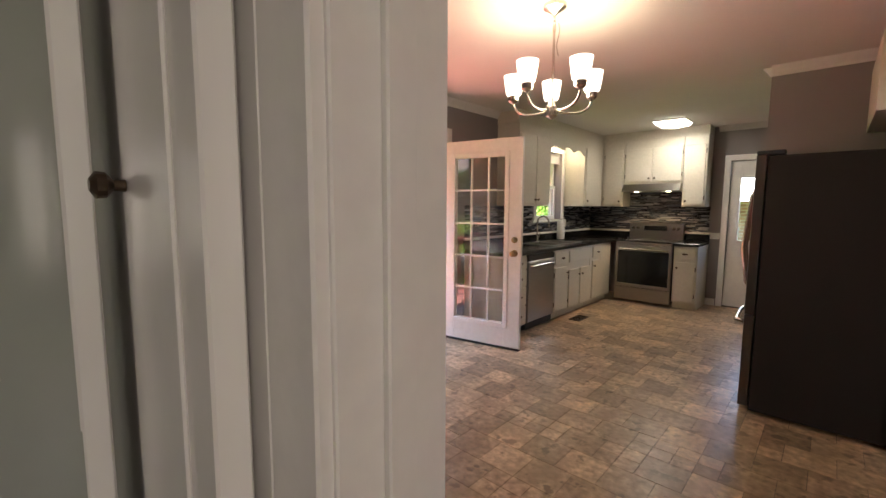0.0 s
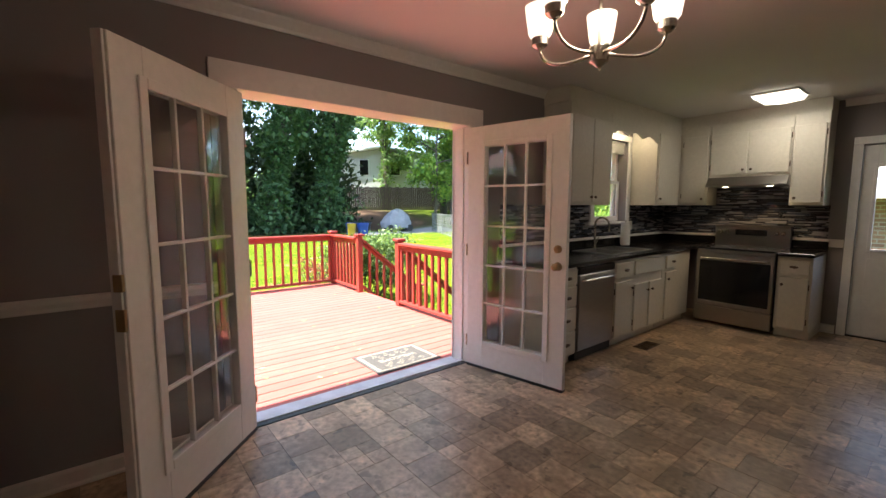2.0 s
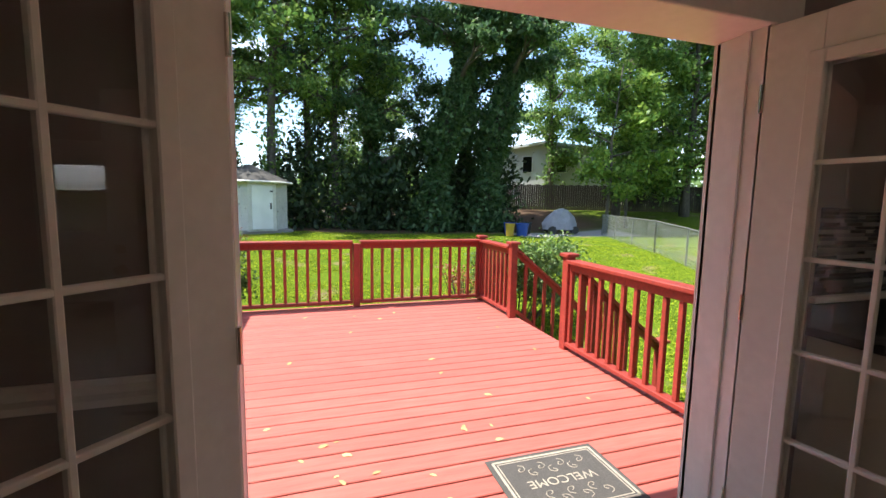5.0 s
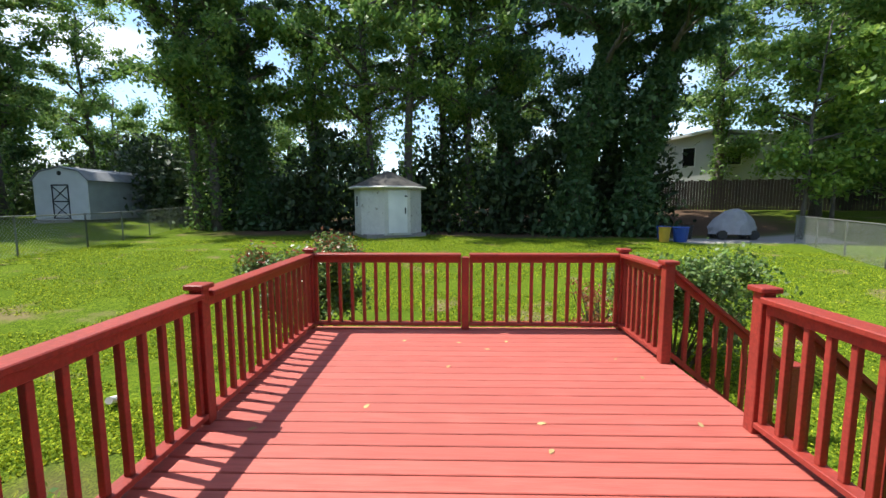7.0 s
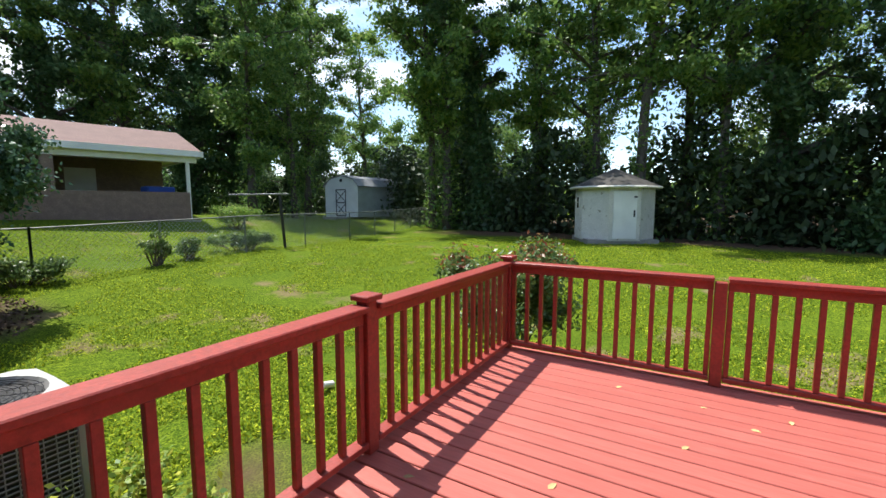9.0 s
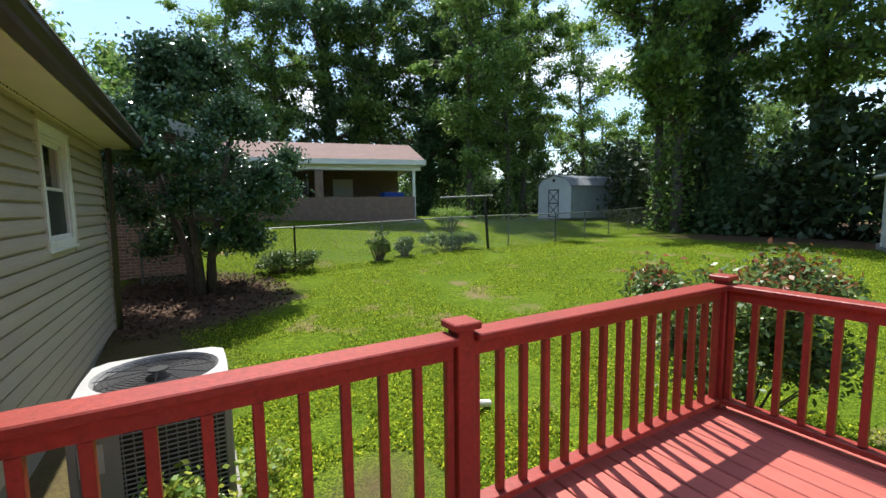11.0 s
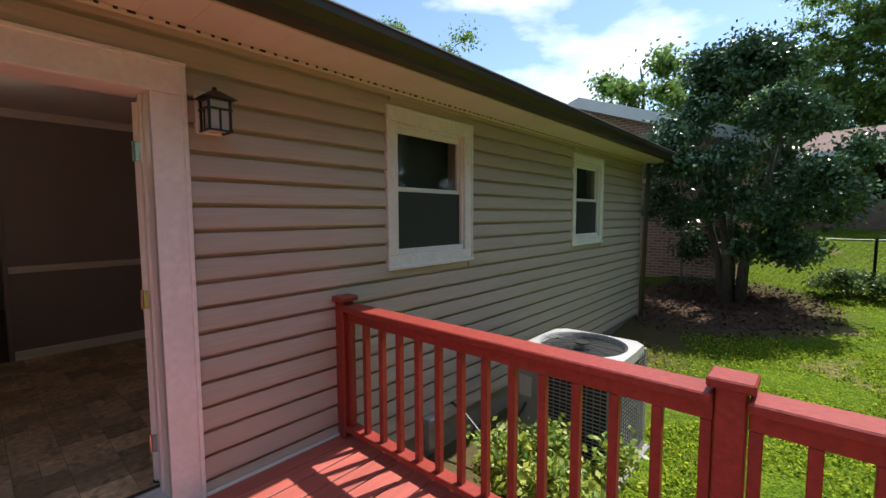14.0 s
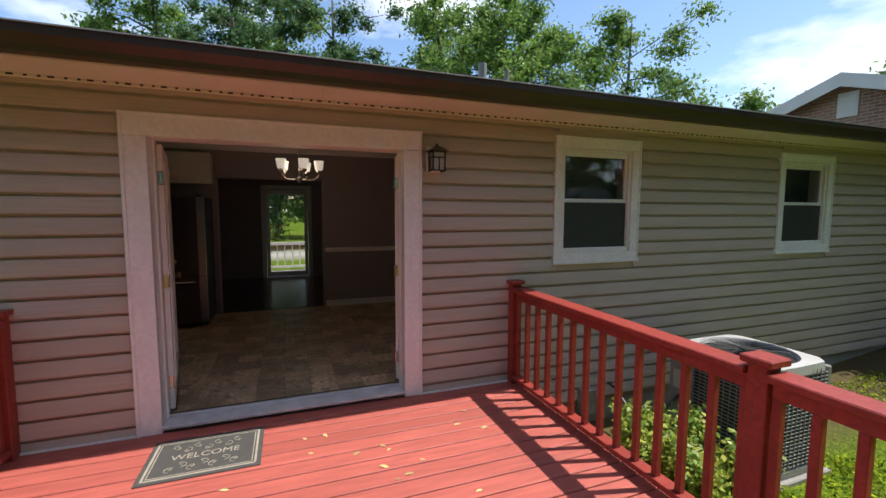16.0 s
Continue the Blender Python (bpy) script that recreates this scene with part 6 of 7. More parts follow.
row = [("tall_b", -30, -27, 0, 1.1), ("open", -26, -11.6, 20, 1.1), ("tall_b", -26, -10.6, 200, 1.0), ("ivy", -26.5, -8.3, 170, 1.05), ("tall_b", -27.5, -5.6, 80, 1.0),
       ("open", -25.8, -2.2, 300, 1.05), ("open", -24.5, -0.2, 130, 1.15), ("open", -26.5, 1.6, 10, 1.1), ("open", -25.5, 2.8, 210, 1.0), ("tall_a", -26.8, 5.0, 140, 1.0), ("ivy", -24.0, 7.6, 10, 1.05), ("ivy", -24.0, 10.4, 0, 1.1),
       ("tall_a", -27.5, 10.6, 60, 0.9), ("tall_b", -36, 22, 30, 1.1), ("tall_a", -29, 25, 30, 0.9), ("bright", -25.5, 20.5, 30, 1.0), ("young", -21.5, 16.6, 30, 1.05), ("young", -22.3, 18.6, 130, 0.95), ("bright", -23, 23.5, 250, 1.05), ("bright", -20, 27.5, 70, 1.1), ("tall_b", -27, 30, 20, 1.0),
       ("tall_a", -17, 31, 90, 1.0), ("bright", -12, 30, 190, 1.0), ("tall_b", -36, -5, 0, 0.8), ("bright", -37, 6, 100, 0.9), ("bright", -36, -13, 220, 0.8)]
for k, x, y, rz, s in row:
    plant(k, x + 0.8, y, rz, s)
south = [("far", 5, -52, 0, 1.15), ("far", -1, -48, 90, 1.1), ("tall_b", -6.5, -39, 40, 0.95), ("tall_b", -10.5, -36, 140, 1.1), ("tall_a", -15, -36, 0, 1.2), ("tall_b", -19, -34, 230, 1.2), ("tall_a", -22.5, -33, 100, 1.2),
         ("tall_a", -27, -33, 280, 1.15), ("tall_b", -20, -21.5, 75, 0.95), ("open", -24.5, -23, 10, 1.0), ("tall_a", -18, -38, 50, 1.0), ("tall_b", -24.5, -36, 10, 1.1), ("tall_a", -31, -31, 190, 1.0), ("open", -38, -28, 20, 1.1), ("far", -45, -24, 20, 0.9), ("far", -48, -34, 120, 1.0), ("far", -31, -42, 60, 1.0)]
for k, x, y, rz, s in south:
    plant(k, x, y, rz, s)
east = [("tall_b", 24, 9, 0, 0.95), ("tall_b", 27, 3, 60, 1.0), ("bright", 22, -14, 0, 1.2), ("bright", 25, -10, 0, 1.25), ("bright", 23.5, -26, 70, 1.25), ("tall_b", 26, -16, 50, 1.0), ("bright", 25, -19, 120, 1.1), ("tall_b", 30, -12, 200, 0.95), ("far", 34, -32, 0, 0.9), ("far", 28, -38, 70, 0.85), ("far", 8.8, -46, 30, 1.4), ("far", 30, 0, 10, 1.0),
        ("tall_a", 19, 4, 0, 0.8), ("tall_a", 20, -1, 90, 0.8), ("far", 40, -44, 0, 0.9), ("far", 28, -46, 40, 1.15), ("far", 19, -50, 80, 1.15), ("far", 36, -38, 140, 1.1)]
for k, x, y, rz, s in east:
    plant(k, x, y, rz, s)

# undergrowth below the tree row, canopy shade put into its leaf colour
def undergrowth():
    rng = np.random.default_rng(7)
    u = tagged(new("undergrowth"), "tangled undergrowth below the trees, canopy shade in its colour", "undergrowth", kind="stuff")
    path = [(-40, -40), (-36, -24), (-29.5, -17), (-27, -10), (-26, -4), (-25.5, 3), (-25.5, 9), (-25.5, 13.2)]
    path = [(12, -60), (-8, -50), (-24, -44)] + path
    pts = []
    for (x0, y0), (x1, y1) in zip(path, path[1:]):
        L = math.hypot(x1 - x0, y1 - y0)
        n = int(L * (900 if y0 > -20 else 420))
        t = rng.uniform(0, 1, n)
        z = rng.uniform(0, 1, n) ** 1.2
        hgt = 4.2 + 1.4 * np.sin(t * L * 0.9 + y0)
        px = x0 + (x1 - x0) * t + rng.normal(0, 0.9, n)
        py = y0 + (y1 - y0) * t + rng.normal(0, 0.5, n)
        g = np.array([gz(a, b) for a, b in zip(px, py)])
        pts.append(np.stack([px, py, g + z * hgt], 1))
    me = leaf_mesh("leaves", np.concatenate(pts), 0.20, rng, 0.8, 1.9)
    me.materials.append(M["leaf_shaded"])
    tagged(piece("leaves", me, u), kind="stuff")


undergrowth()


# ---- holly by the house corner ----
def holly():
    t = thing("holly_tree", "glossy dark-leaved holly with several stems in a mulch bed", "tree", at=(-4.45, -8.2, gz(-4.45, -8.2)))
    rng = np.random.default_rng(31)
    bm = bmesh.new()
    for k in range(5):
        a = k * 1.26
        tube(bm, [(0.16 * math.cos(a), 0.16 * math.sin(a), -0.2), (0.22 * math.cos(a), 0.22 * math.sin(a), 0.7), (0.5 * math.cos(a), 0.5 * math.sin(a), 1.8), (0.8 * math.cos(a), 0.8 * math.sin(a), 3.2)], [0.11, 0.085, 0.06, 0.02], 8)
    part("trunk", bm, M["bark"], t, smooth=True)
    cen, rad = [], []
    for i in range(100):
        z = rng.uniform(0.9, 4.9)
        R = 2.15 * math.sin(math.pi * min(max((z - 0.2) / 5.0, 0.02), 1)) ** 0.7 * (1.0 if z < 3 else 0.8)
        a = rng.uniform(0, 6.28)
        r = R * rng.uniform(0.45, 0.9)
        cen.append((r * math.cos(a), r * math.sin(a), z))
        rad.append(rng.uniform(0.28, 0.5))
    me = leaf_mesh("crown", blob_points(rng, 76000, cen, rad), 0.055, rng, 0.8, 1.7)
    me.materials.append(M["leaf_holly"])
    piece("crown", me, t)


holly()

# ---- garden sheds ----
def octagon_shed():
    s = thing("garden_shed", "small peeling white octagonal shed with shingle roof", "shed", at=(-21.6, -0.85, gz(-21.6, -0.85) + 0.12))
    s.rotation_euler[2] = radians(26)
    R, H = 1.45, 2.0
    ang = [math.radians(22.5 + 45 * k) for k in range(8)]
    pts = [(R * math.cos(a), R * math.sin(a)) for a in ang]
    board = None
    for k in range(8):
        a, b = pts[k], pts[(k + 1) % 8]
        d = Vector((b[0] - a[0], b[1] - a[1], 0))
        L = d.length
        rz = math.atan2(d.y, d.x)
        m4 = Matrix.Translation((a[0], a[1], 0)) @ Matrix.Rotation(rz, 4, "Z")
        bm = bmesh.new()
        box(bm, (0, 0.003, 0), (L, 0.025, H), 0.0, m4)
        side = part("wall", bm, M["shedwhite"], s)
        if board is None:
            bm = bmesh.new()
            extrude(bm, [(0.002, 0), (-0.016, 0), (-0.004, 0.148), (0.002, 0.148)], "x", 0.05, L)
            board = bpy.data.meshes.new("board")
            bm.to_mesh(board)
            bm.free()
            board.materials.append(M["shedwhite"])
        for i in range(12):
            o = piece("board", board, side)
            o.matrix_local = m4 @ Matrix.Translation((0, 0, 0.05 + i * 0.158))
        bm = bmesh.new()
        box(bm, (-0.02, -0.024, 0), (0.05, 0.003, H), 0.0, m4)
        part("corner_board", bm, M["shedwhite"], s)
    bm = bmesh.new()
    Rr = R + 0.24
    e = [bm.verts.new((Rr * math.cos(a), Rr * math.sin(a), H - 0.03)) for a in ang]
    e2 = [bm.verts.new((Rr * math.cos(a), Rr * math.sin(a), H + 0.05)) for a in ang]
    top = bm.verts.new((0, 0, H + 0.78))
    bot = bm.verts.new((0, 0, H - 0.03))
    for k in range(8):
        j = (k + 1) % 8
        bm.faces.new((e2[k], e2[j], top))
        bm.faces.new((e[j], e[k], bot))
        bm.faces.new((e[k], e[j], e2[j], e2[k]))
    part("roof", bm, M["shingle"], s)
    bm = bmesh.new()
    for k in range(8):
        a, b = Vector((Rr * 1.005 * math.cos(ang[k]), Rr * 1.005 * math.sin(ang[k]), H)), Vector((Rr * 1.005 * math.cos(ang[(k + 1) % 8]), Rr * 1.005 * math.sin(ang[(k + 1) % 8]), H))
        rod(bm, a, b, 0.05, seg=4)
    part("fascia", bm, M["shedwhite"], s)
    # the side that faces the deck has the door; its neighbour a small window
    face = R * math.cos(math.radians(22.5))
    bm = bmesh.new()
    box(bm, (face + 0.012, -0.42, 0.08), (face + 0.05, 0.42, 1.86), 0.01)
    part("door", bm, M["barnfront"], s, "white plank door")
    bm = bmesh.new()
    box(bm, (face + 0.05, 0.30, 0.9), (face + 0.07, 0.36, 1.15))
    part("latch", bm, M["blackmetal"], s)
    bm = bmesh.new()
    box(bm, (face + 0.05, 0.30, 1.6), (face + 0.07, 0.42, 1.66))
    part("hinge", bm, M["blackmetal"], s)
    m4 = Matrix.Rotation(radians(-90), 4, "Z")
    bm = bmesh.new()
    box(bm, (face + 0.012, -0.16, 1.18), (face + 0.05, 0.16, 1.68), 0.0, m4)
    part("window_frame", bm, M["barnfront"], s)
    for a, b in ((-0.12, -0.01), (0.01, 0.12)):
        for z0, z1 in ((1.22, 1.42), (1.44, 1.64)):
            bm = bmesh.new()
            box(bm, (face + 0.05, a, z0), (face + 0.054, b, z1), 0.0, m4)
            part("pane", bm, M["black"], s)
    bm = bmesh.new()
    box(bm, (-1.3, -1.3, -0.2), (1.3, 1.3, 0.05))
    part("base", bm, M["concrete"], s)


octagon_shed()


def barn():
    b = thing("barn_shed", "white-fronted barn shed with grey sides and crossed door", "shed", at=(-25.2, -17.6, gz(-26, -18.5) + 0.14))
    b.rotation_euler[2] = math.pi
    L, W, H = 6.8, 3.0, 2.15
    bm = bmesh.new()
    box(bm, (0.0, 0.03, 0), (L, W, H))
    part("wall", bm, M["barnside"], b, "grey clapboard side")
    bm = bmesh.new()
    pr = [(0, 0), (0, H), (0.42, H + 0.42), (W / 2, H + 0.66), (W - 0.42, H + 0.42), (W, H), (W, 0)]
    extrude(bm, pr, "x", -0.03, -0.001)
    part("front", bm, M["barnfront"], b, "white front")
    bm = bmesh.new()
    o = [(-0.1, H - 0.03), (0.38, H + 0.47), (W / 2, H + 0.73), (W - 0.38, H + 0.47), (W + 0.1, H - 0.03)]
    i_ = [(p[0], p[1] - 0.05) for p in o][::-1]
    extrude(bm, o + i_, "x", -0.12, L + 0.1)
    part("roof", bm, M["barnroof"], b, "grey shingle roof")
    bm = bmesh.new()
    x = -0.045
    y0, y1 = 1.05, 2.0
    for a, c in (((y0, 0.05), (y0 + 0.07, 1.9)), ((y1 - 0.07, 0.05), (y1, 1.9)), ((y0, 0.05), (y1, 0.12)), ((y0, 1.83), (y1, 1.9)), ((y0, 0.95), (y1, 1.02))):
        box(bm, (x, a[0], a[1]), (-0.031, c[0], c[1]))
    for z in (0.1, 1.0):
        rod(bm, (x, y0, z), (x, y1, z + 0.85), 0.03, seg=4)
        rod(bm, (x, y1, z), (x, y0, z + 0.85), 0.03, seg=4)
    part("door_trim", bm, M["blackmetal"], b, "black crossed door trim")
    bm = bmesh.new()
    rod(bm, (-0.05, W / 2, H + 0.35), (-0.03, W / 2, H + 0.35), 0.12, seg=16)
    part("vent", bm, M["blackmetal"], b)
    bm = bmesh.new()
    box(bm, (-1.1, 0.95, -0.2), (-0.04, 2.15, 0.02), 0.0)
    part("ramp", bm, M["concrete"], b)


barn()


# ---- wire fences ----
def wire_fence(label, pts, h, spacing, cell):
    f = thing("wire_fence", label, "fence")
    bmw = bmesh.new()
    for (x0, y0), (x1, y1) in zip(pts, pts[1:]):
        L = math.hypot(x1 - x0, y1 - y0)
        n = max(1, round(L / spacing))
        for i in range(n + 1):
            u = i / n
            x, y = x0 + (x1 - x0) * u, y0 + (y1 - y0) * u
            g = gz(x, y)
            bm = bmesh.new()
            rod(bm, (x, y, g - 0.2), (x, y, g + h + 0.03), 0.026, seg=7)
            part("post", bm, M["fencegrey"], f)
            if i < n:
                u2 = (i + 1) / n
                xb, yb = x0 + (x1 - x0) * u2, y0 + (y1 - y0) * u2
                bm = bmesh.new()
                rod(bm, (x, y, g + h), (xb, yb, gz(xb, yb) + h), 0.019, seg=6)
                part("rail", bm, M["fencegrey"], f)
        m = int(L / cell)
        k = h / cell
        for i in range(int(-k), m):
            for sgn in (1, -1):
                a0, a1 = (i, i + k) if sgn > 0 else (i + k, i)
                za, zb = 0.0, h
                c0, c1 = a0, a1
                lo, hi = 0, m
                def clip(c0, z0, c1, z1):
                    out = []
                    for c, z, d, w in ((c0, z0, c1, z1), (c1, z1, c0, z0)):
                        if c < lo or c > hi:
                            e = lo if c < lo else hi
                            if d == c or (d - e) * (c - e) > 0:
                                return None
                            t = (e - c) / (d - c)
                            c, z = e, z + (w - z) * t
                        out.append((c, z))
                    return out
                r = clip(c0, za, c1, zb)
                if not r:
                    continue
                P = []
                for c, z in r:
                    u = min(max(c / m, 0), 1)
                    x, y = x0 + (x1 - x0) * u, y0 + (y1 - y0) * u
                    P.append((x, y, gz(x, y) + z))
                if (Vector(P[0]) - Vector(P[1])).length < 0.05:
                    continue
                a, b = Vector(P[0]), Vector(P[1])
                w = 0.0028
                t = Vector((0, 0, w))
                s = Vector(((y1 - y0) / L, -(x1 - x0) / L, 0)) * w
                va = [bmw.verts.new(v) for v in (a + t, a - t + s, a - t - s, b + t, b - t + s, b - t - s)]
                for q in ((0, 1, 4, 3), (1, 2, 5, 4), (2, 0, 3, 5)):
                    bmw.faces.new([va[j] for j in q])
    part("mesh", bmw, M["galv"], f, "diamond wire mesh", kind="stuff")


wire_fence("low galvanised chain-link fence along the neighbouring garden", [(-3.3, -9.3), (-6.55, -9.4), (-16.5, -10.2), (-28.5, -13.6)], 1.12, 2.45, 0.11)
wire_fence("low galvanised chain-link fence beyond the stairs", [(-19.9, 15.8), (-12.9, 12.4), (-6.4, 9.4)], 1.05, 2.6, 0.085)


# ---- neighbour's open porch ----
M["brown_brick"] = mat("brown brick", (0.29, 0.20, 0.16), 0.9, vary=0.3, scale=6, fine=0.2, fine_scale=30)


def porch_house():
    h = thing("porch_house", "brick house with open carport porch and faded red roof", "house", at=(-12.9, -15.4, gz(-12.9, -15.4)))
    # local x runs back along the house, y away from the garden
    h.rotation_euler[2] = radians(-14)
    W, D, H = 8.2, 6.0, 2.55
    bm = bmesh.new()
    extrude(bm, [(0.5, H + 0.10), (-3.0, H + 1.25), (-6.5, H + 0.10), (-6.5, H + 0.02), (0.5, H + 0.02)], "x", -0.45, W)
    part("roof", bm, M["redshingle"], h)
    bm = bmesh.new()
    box(bm, (-0.47, 0.502, H - 0.10), (W, 0.53, H + 0.12))
    box(bm, (-0.49, -6.5, H - 0.10), (-0.455, 0.53, H + 0.12))
    box(bm, (-0.3, 0.12, H - 0.32), (W, 0.26, H - 0.02))
    part("fascia", bm, M["barnfront"], h, "white fascia")
    bm = bmesh.new()
    box(bm, (-0.44, -6.4, H - 0.02), (W, 0.5, H + 0.015))
    part("soffit", bm, M["soffit"], h)
    bm = bmesh.new()
    box(bm, (0, 0.1, 0), (W, 0.3, 1.08))
    box(bm, (0, -3.8, 0), (0.2, 0.1, 1.08))
    part("half_wall", bm, M["brown_brick"], h, "low brown brick wall")
    for x in (3.9, 7.2):
        bm = bmesh.new()
        box(bm, (x, 0.08, 1.08), (x + 0.34, 0.32, H - 0.32))
        part("brick_post", bm, M["brown_brick"], h)
    bm = bmesh.new()
    box(bm, (-0.05, 0.12, 0), (0.07, 0.24, H - 0.3))
    part("corner_post", bm, M["barnfront"], h)
    bm = bmesh.new()
    box(bm, (0, -6.2, 0), (W, -3.9, H))
    part("wall", bm, M["brown_brick"], h)
    bm = bmesh.new()
    box(bm, (W + 0.02, -7.5, -0.3), (W + 4.0, 0.0, H + 0.02))
    part("wall", bm, M["brown_brick"], h)
    for x, w_, z0, z1, mm in ((2.4, 1.0, 0.2, 2.1, "barnfront"), (4.6, 0.9, 0.9, 2.0, "black"), (6.4, 0.9, 0.9, 2.0, "black")):
        bm = bmesh.new()
        box(bm, (x, -3.9, z0), (x + w_, -3.86, z1))
        part("door" if mm == "barnfront" else "window", bm, M[mm], h)
    bm = bmesh.new()
    box(bm, (-0.3, -6.5, -0.35), (W, 0.4, -0.0))
    part("floor", bm, M["concrete"], h)


porch_house()
M["blue"] = mat("blue plastic", (0.02, 0.07, 0.32), 0.5, vary=0.1, scale=4)
bn = thing("storage_tub", "blue plastic tub on the neighbour's porch", "tub", at=(-12.2, -16.2, gz(-12.9, -15.4) + 0.95))
bm = bmesh.new()
box(bm, (-0.5, -0.3, -0.94), (0.5, 0.3, 0.35), 0.04)
part("body", bm, M["blue"], bn)


def brick_gable_house():
    h = thing("brick_house", "red-brown brick gabled house with white trim", "house", at=(-4.3, -10.0, 0.0))
    M["redbrick"] = brick_material()
    W, D, H = 7.6, 9.0, 3.30
    pk = 1.30
    bm = bmesh.new()
    extrude(bm, [(0, -0.6), (W, -0.6), (W, H), (W / 2, H + pk), (0, H)], "y", -D, 0)
    part("wall", bm, M["redbrick"], h)
    bm = bmesh.new()
    o = [(-0.35, H - 0.12), (W / 2, H + pk + 0.06), (W + 0.35, H - 0.12)]
    extrude(bm, o + [(p[0], p[1] + 0.10) for p in o][::-1], "y", -D - 0.3, 0.35)
    part("roof", bm, M["shingle"], h)
    bm = bmesh.new()
    extrude(bm, [(p[0], p[1] - 0.2) for p in o] + [(p[0], p[1] + 0.11) for p in o][::-1], "y", 0.351, 0.38)
    part("rake_board", bm, M["barnfront"], h, "white rake boards")
    bm = bmesh.new()
    box(bm, (W / 2 - 0.2, 0.001, H + 0.5), (W / 2 + 0.2, 0.03, H + 1.07))
    part("vent_frame", bm, M["barnfront"], h)
    for k in range(7):
        bm = bmesh.new()
        z = H + 0.53 + k * 0.073
        box(bm, (W / 2 - 0.16, 0.03, z), (W / 2 + 0.16, 0.045, z + 0.04))
        part("louvre", bm, M["barnfront"], h)


def brick_material():
    m = bpy.data.materials.new("red-brown brickwork")
    m.use_nodes = True
    n, l = m.node_tree.nodes, m.node_tree.links
    b = n["Principled BSDF"]
    b.inputs["Roughness"].default_value = 0.9
    tc = n.new("ShaderNodeTexCoord")
    sp = n.new("ShaderNodeSeparateXYZ")
    ad = n.new("ShaderNodeMath")
    cb = n.new("ShaderNodeCombineXYZ")
    br = n.new("ShaderNodeTexBrick")
    l.new(tc.outputs["Object"], sp.inputs["Vector"])
    l.new(sp.outputs["X"], ad.inputs[0])
    l.new(sp.outputs["Y"], ad.inputs[1])
    l.new(ad.outputs[0], cb.inputs["X"])
    l.new(sp.outputs["Z"], cb.inputs["Y"])
    l.new(cb.outputs["Vector"], br.inputs["Vector"])
    br.inputs["Scale"].default_value = 1.0
    br.inputs["Brick Width"].default_value = 0.215
    br.inputs["Row Height"].default_value = 0.075
    br.inputs["Mortar Size"].default_value = 0.009
    br.inputs["Color1"].default_value = (0.36, 0.20, 0.13, 1)
    br.inputs["Color2"].default_value = (0.22, 0.115, 0.08, 1)
    br.inputs["Mortar"].default_value = (0.40, 0.36, 0.31, 1)
    l.new(br.outputs["Color"], b.inputs["Base Color"])
    bp = n.new("ShaderNodeBump")
    bp.inputs["Strength"].default_value = 0.6
    bp.inputs["Distance"].default_value = 0.01
    bp.invert = True
    l.new(br.outputs["Fac"], bp.inputs["Height"])
    l.new(bp.outputs["Normal"], b.inputs["Normal"])
    return m


brick_gable_house()
# neighbour's brick wall seen through the kitchen door
nb = thing("brick_house", "orange-red brick neighbour wall beyond the kitchen door", "house", at=(-5.0, 11.5, -0.9))
bm = bmesh.new()
box(bm, (2.2, 0, 0), (12, 6, 2.55))
part("wall", bm, M["redbrick"], nb)
bm = bmesh.new()
extrude(bm, [(-0.45, 2.45), (-0.45, 2.6), (3.0, 4.0), (6.4, 2.6), (6.4, 2.45)], "x", 2.0, 12.2)
part("roof", bm, M["barnfront"], nb)

# ---- far houses ----
M["farwall"] = mat("pale grey siding", (0.52, 0.53, 0.50), 0.7, vary=0.08, scale=1)


def far_house(label, at, rz, W, D, H, pk, wmat, wins):
    h = thing("far_house", label, "house", at=at)
    h.rotation_euler[2] = radians(rz)
    bm = bmesh.new()
    extrude(bm, [(0, -2.2), (W, -2.2), (W, H), (W / 2, H + pk), (0, H)], "y", 0, D)
    part("wall", bm, M[wmat], h)
    bm = bmesh.new()
    o = [(-0.5, H - 0.1), (W / 2, H + pk + 0.05), (W + 0.5, H - 0.1)]
    extrude(bm, o + [(p[0], p[1] + 0.22) for p in o][::-1], "y", -0.5, D + 0.4)
    part("roof", bm, M["barnfront"], h, "white-edged roof")
    for x, z, w_, hh in wins:
        bm = bmesh.new()
        box(bm, (x - w_ / 2 - 0.08, -0.03, z - 0.08), (x + w_ / 2 + 0.08, -0.005, z + hh + 0.08))
        f = part("window", bm, M["barnfront"], h)
        bm = bmesh.new()
        box(bm, (x - w_ / 2, -0.05, z), (x + w_ / 2, -0.031, z + hh))
        part("pane", bm, M["black"], f)


far_house("pale grey-green house above the board fence", (-39.4, 17.2, 3.4), 56, 11.5, 8, 2.6, 0.75, "farwall", [(4.2, 0.9, 0.8, 1.4), (7.2, 0.9, 0.8, 1.4)])
far_house("white house far behind the barn shed", (-47.8, -37.5, 3.9), 130, 6.0, 7, 2.1, 1.5, "barnfront", [(1.5, 0.8, 0.9, 1.2), (4.4, 0.8, 0.9, 1.2)])

# weathered wood, darkened further for the tree shade that falls on the fence
M["oldwood"] = mat("weathered fence board", (0.06, 0.047, 0.04), 0.9, vary=0.3, scale=3, fine=0.3, fine_scale=30, per="object", per_amount=0.3)


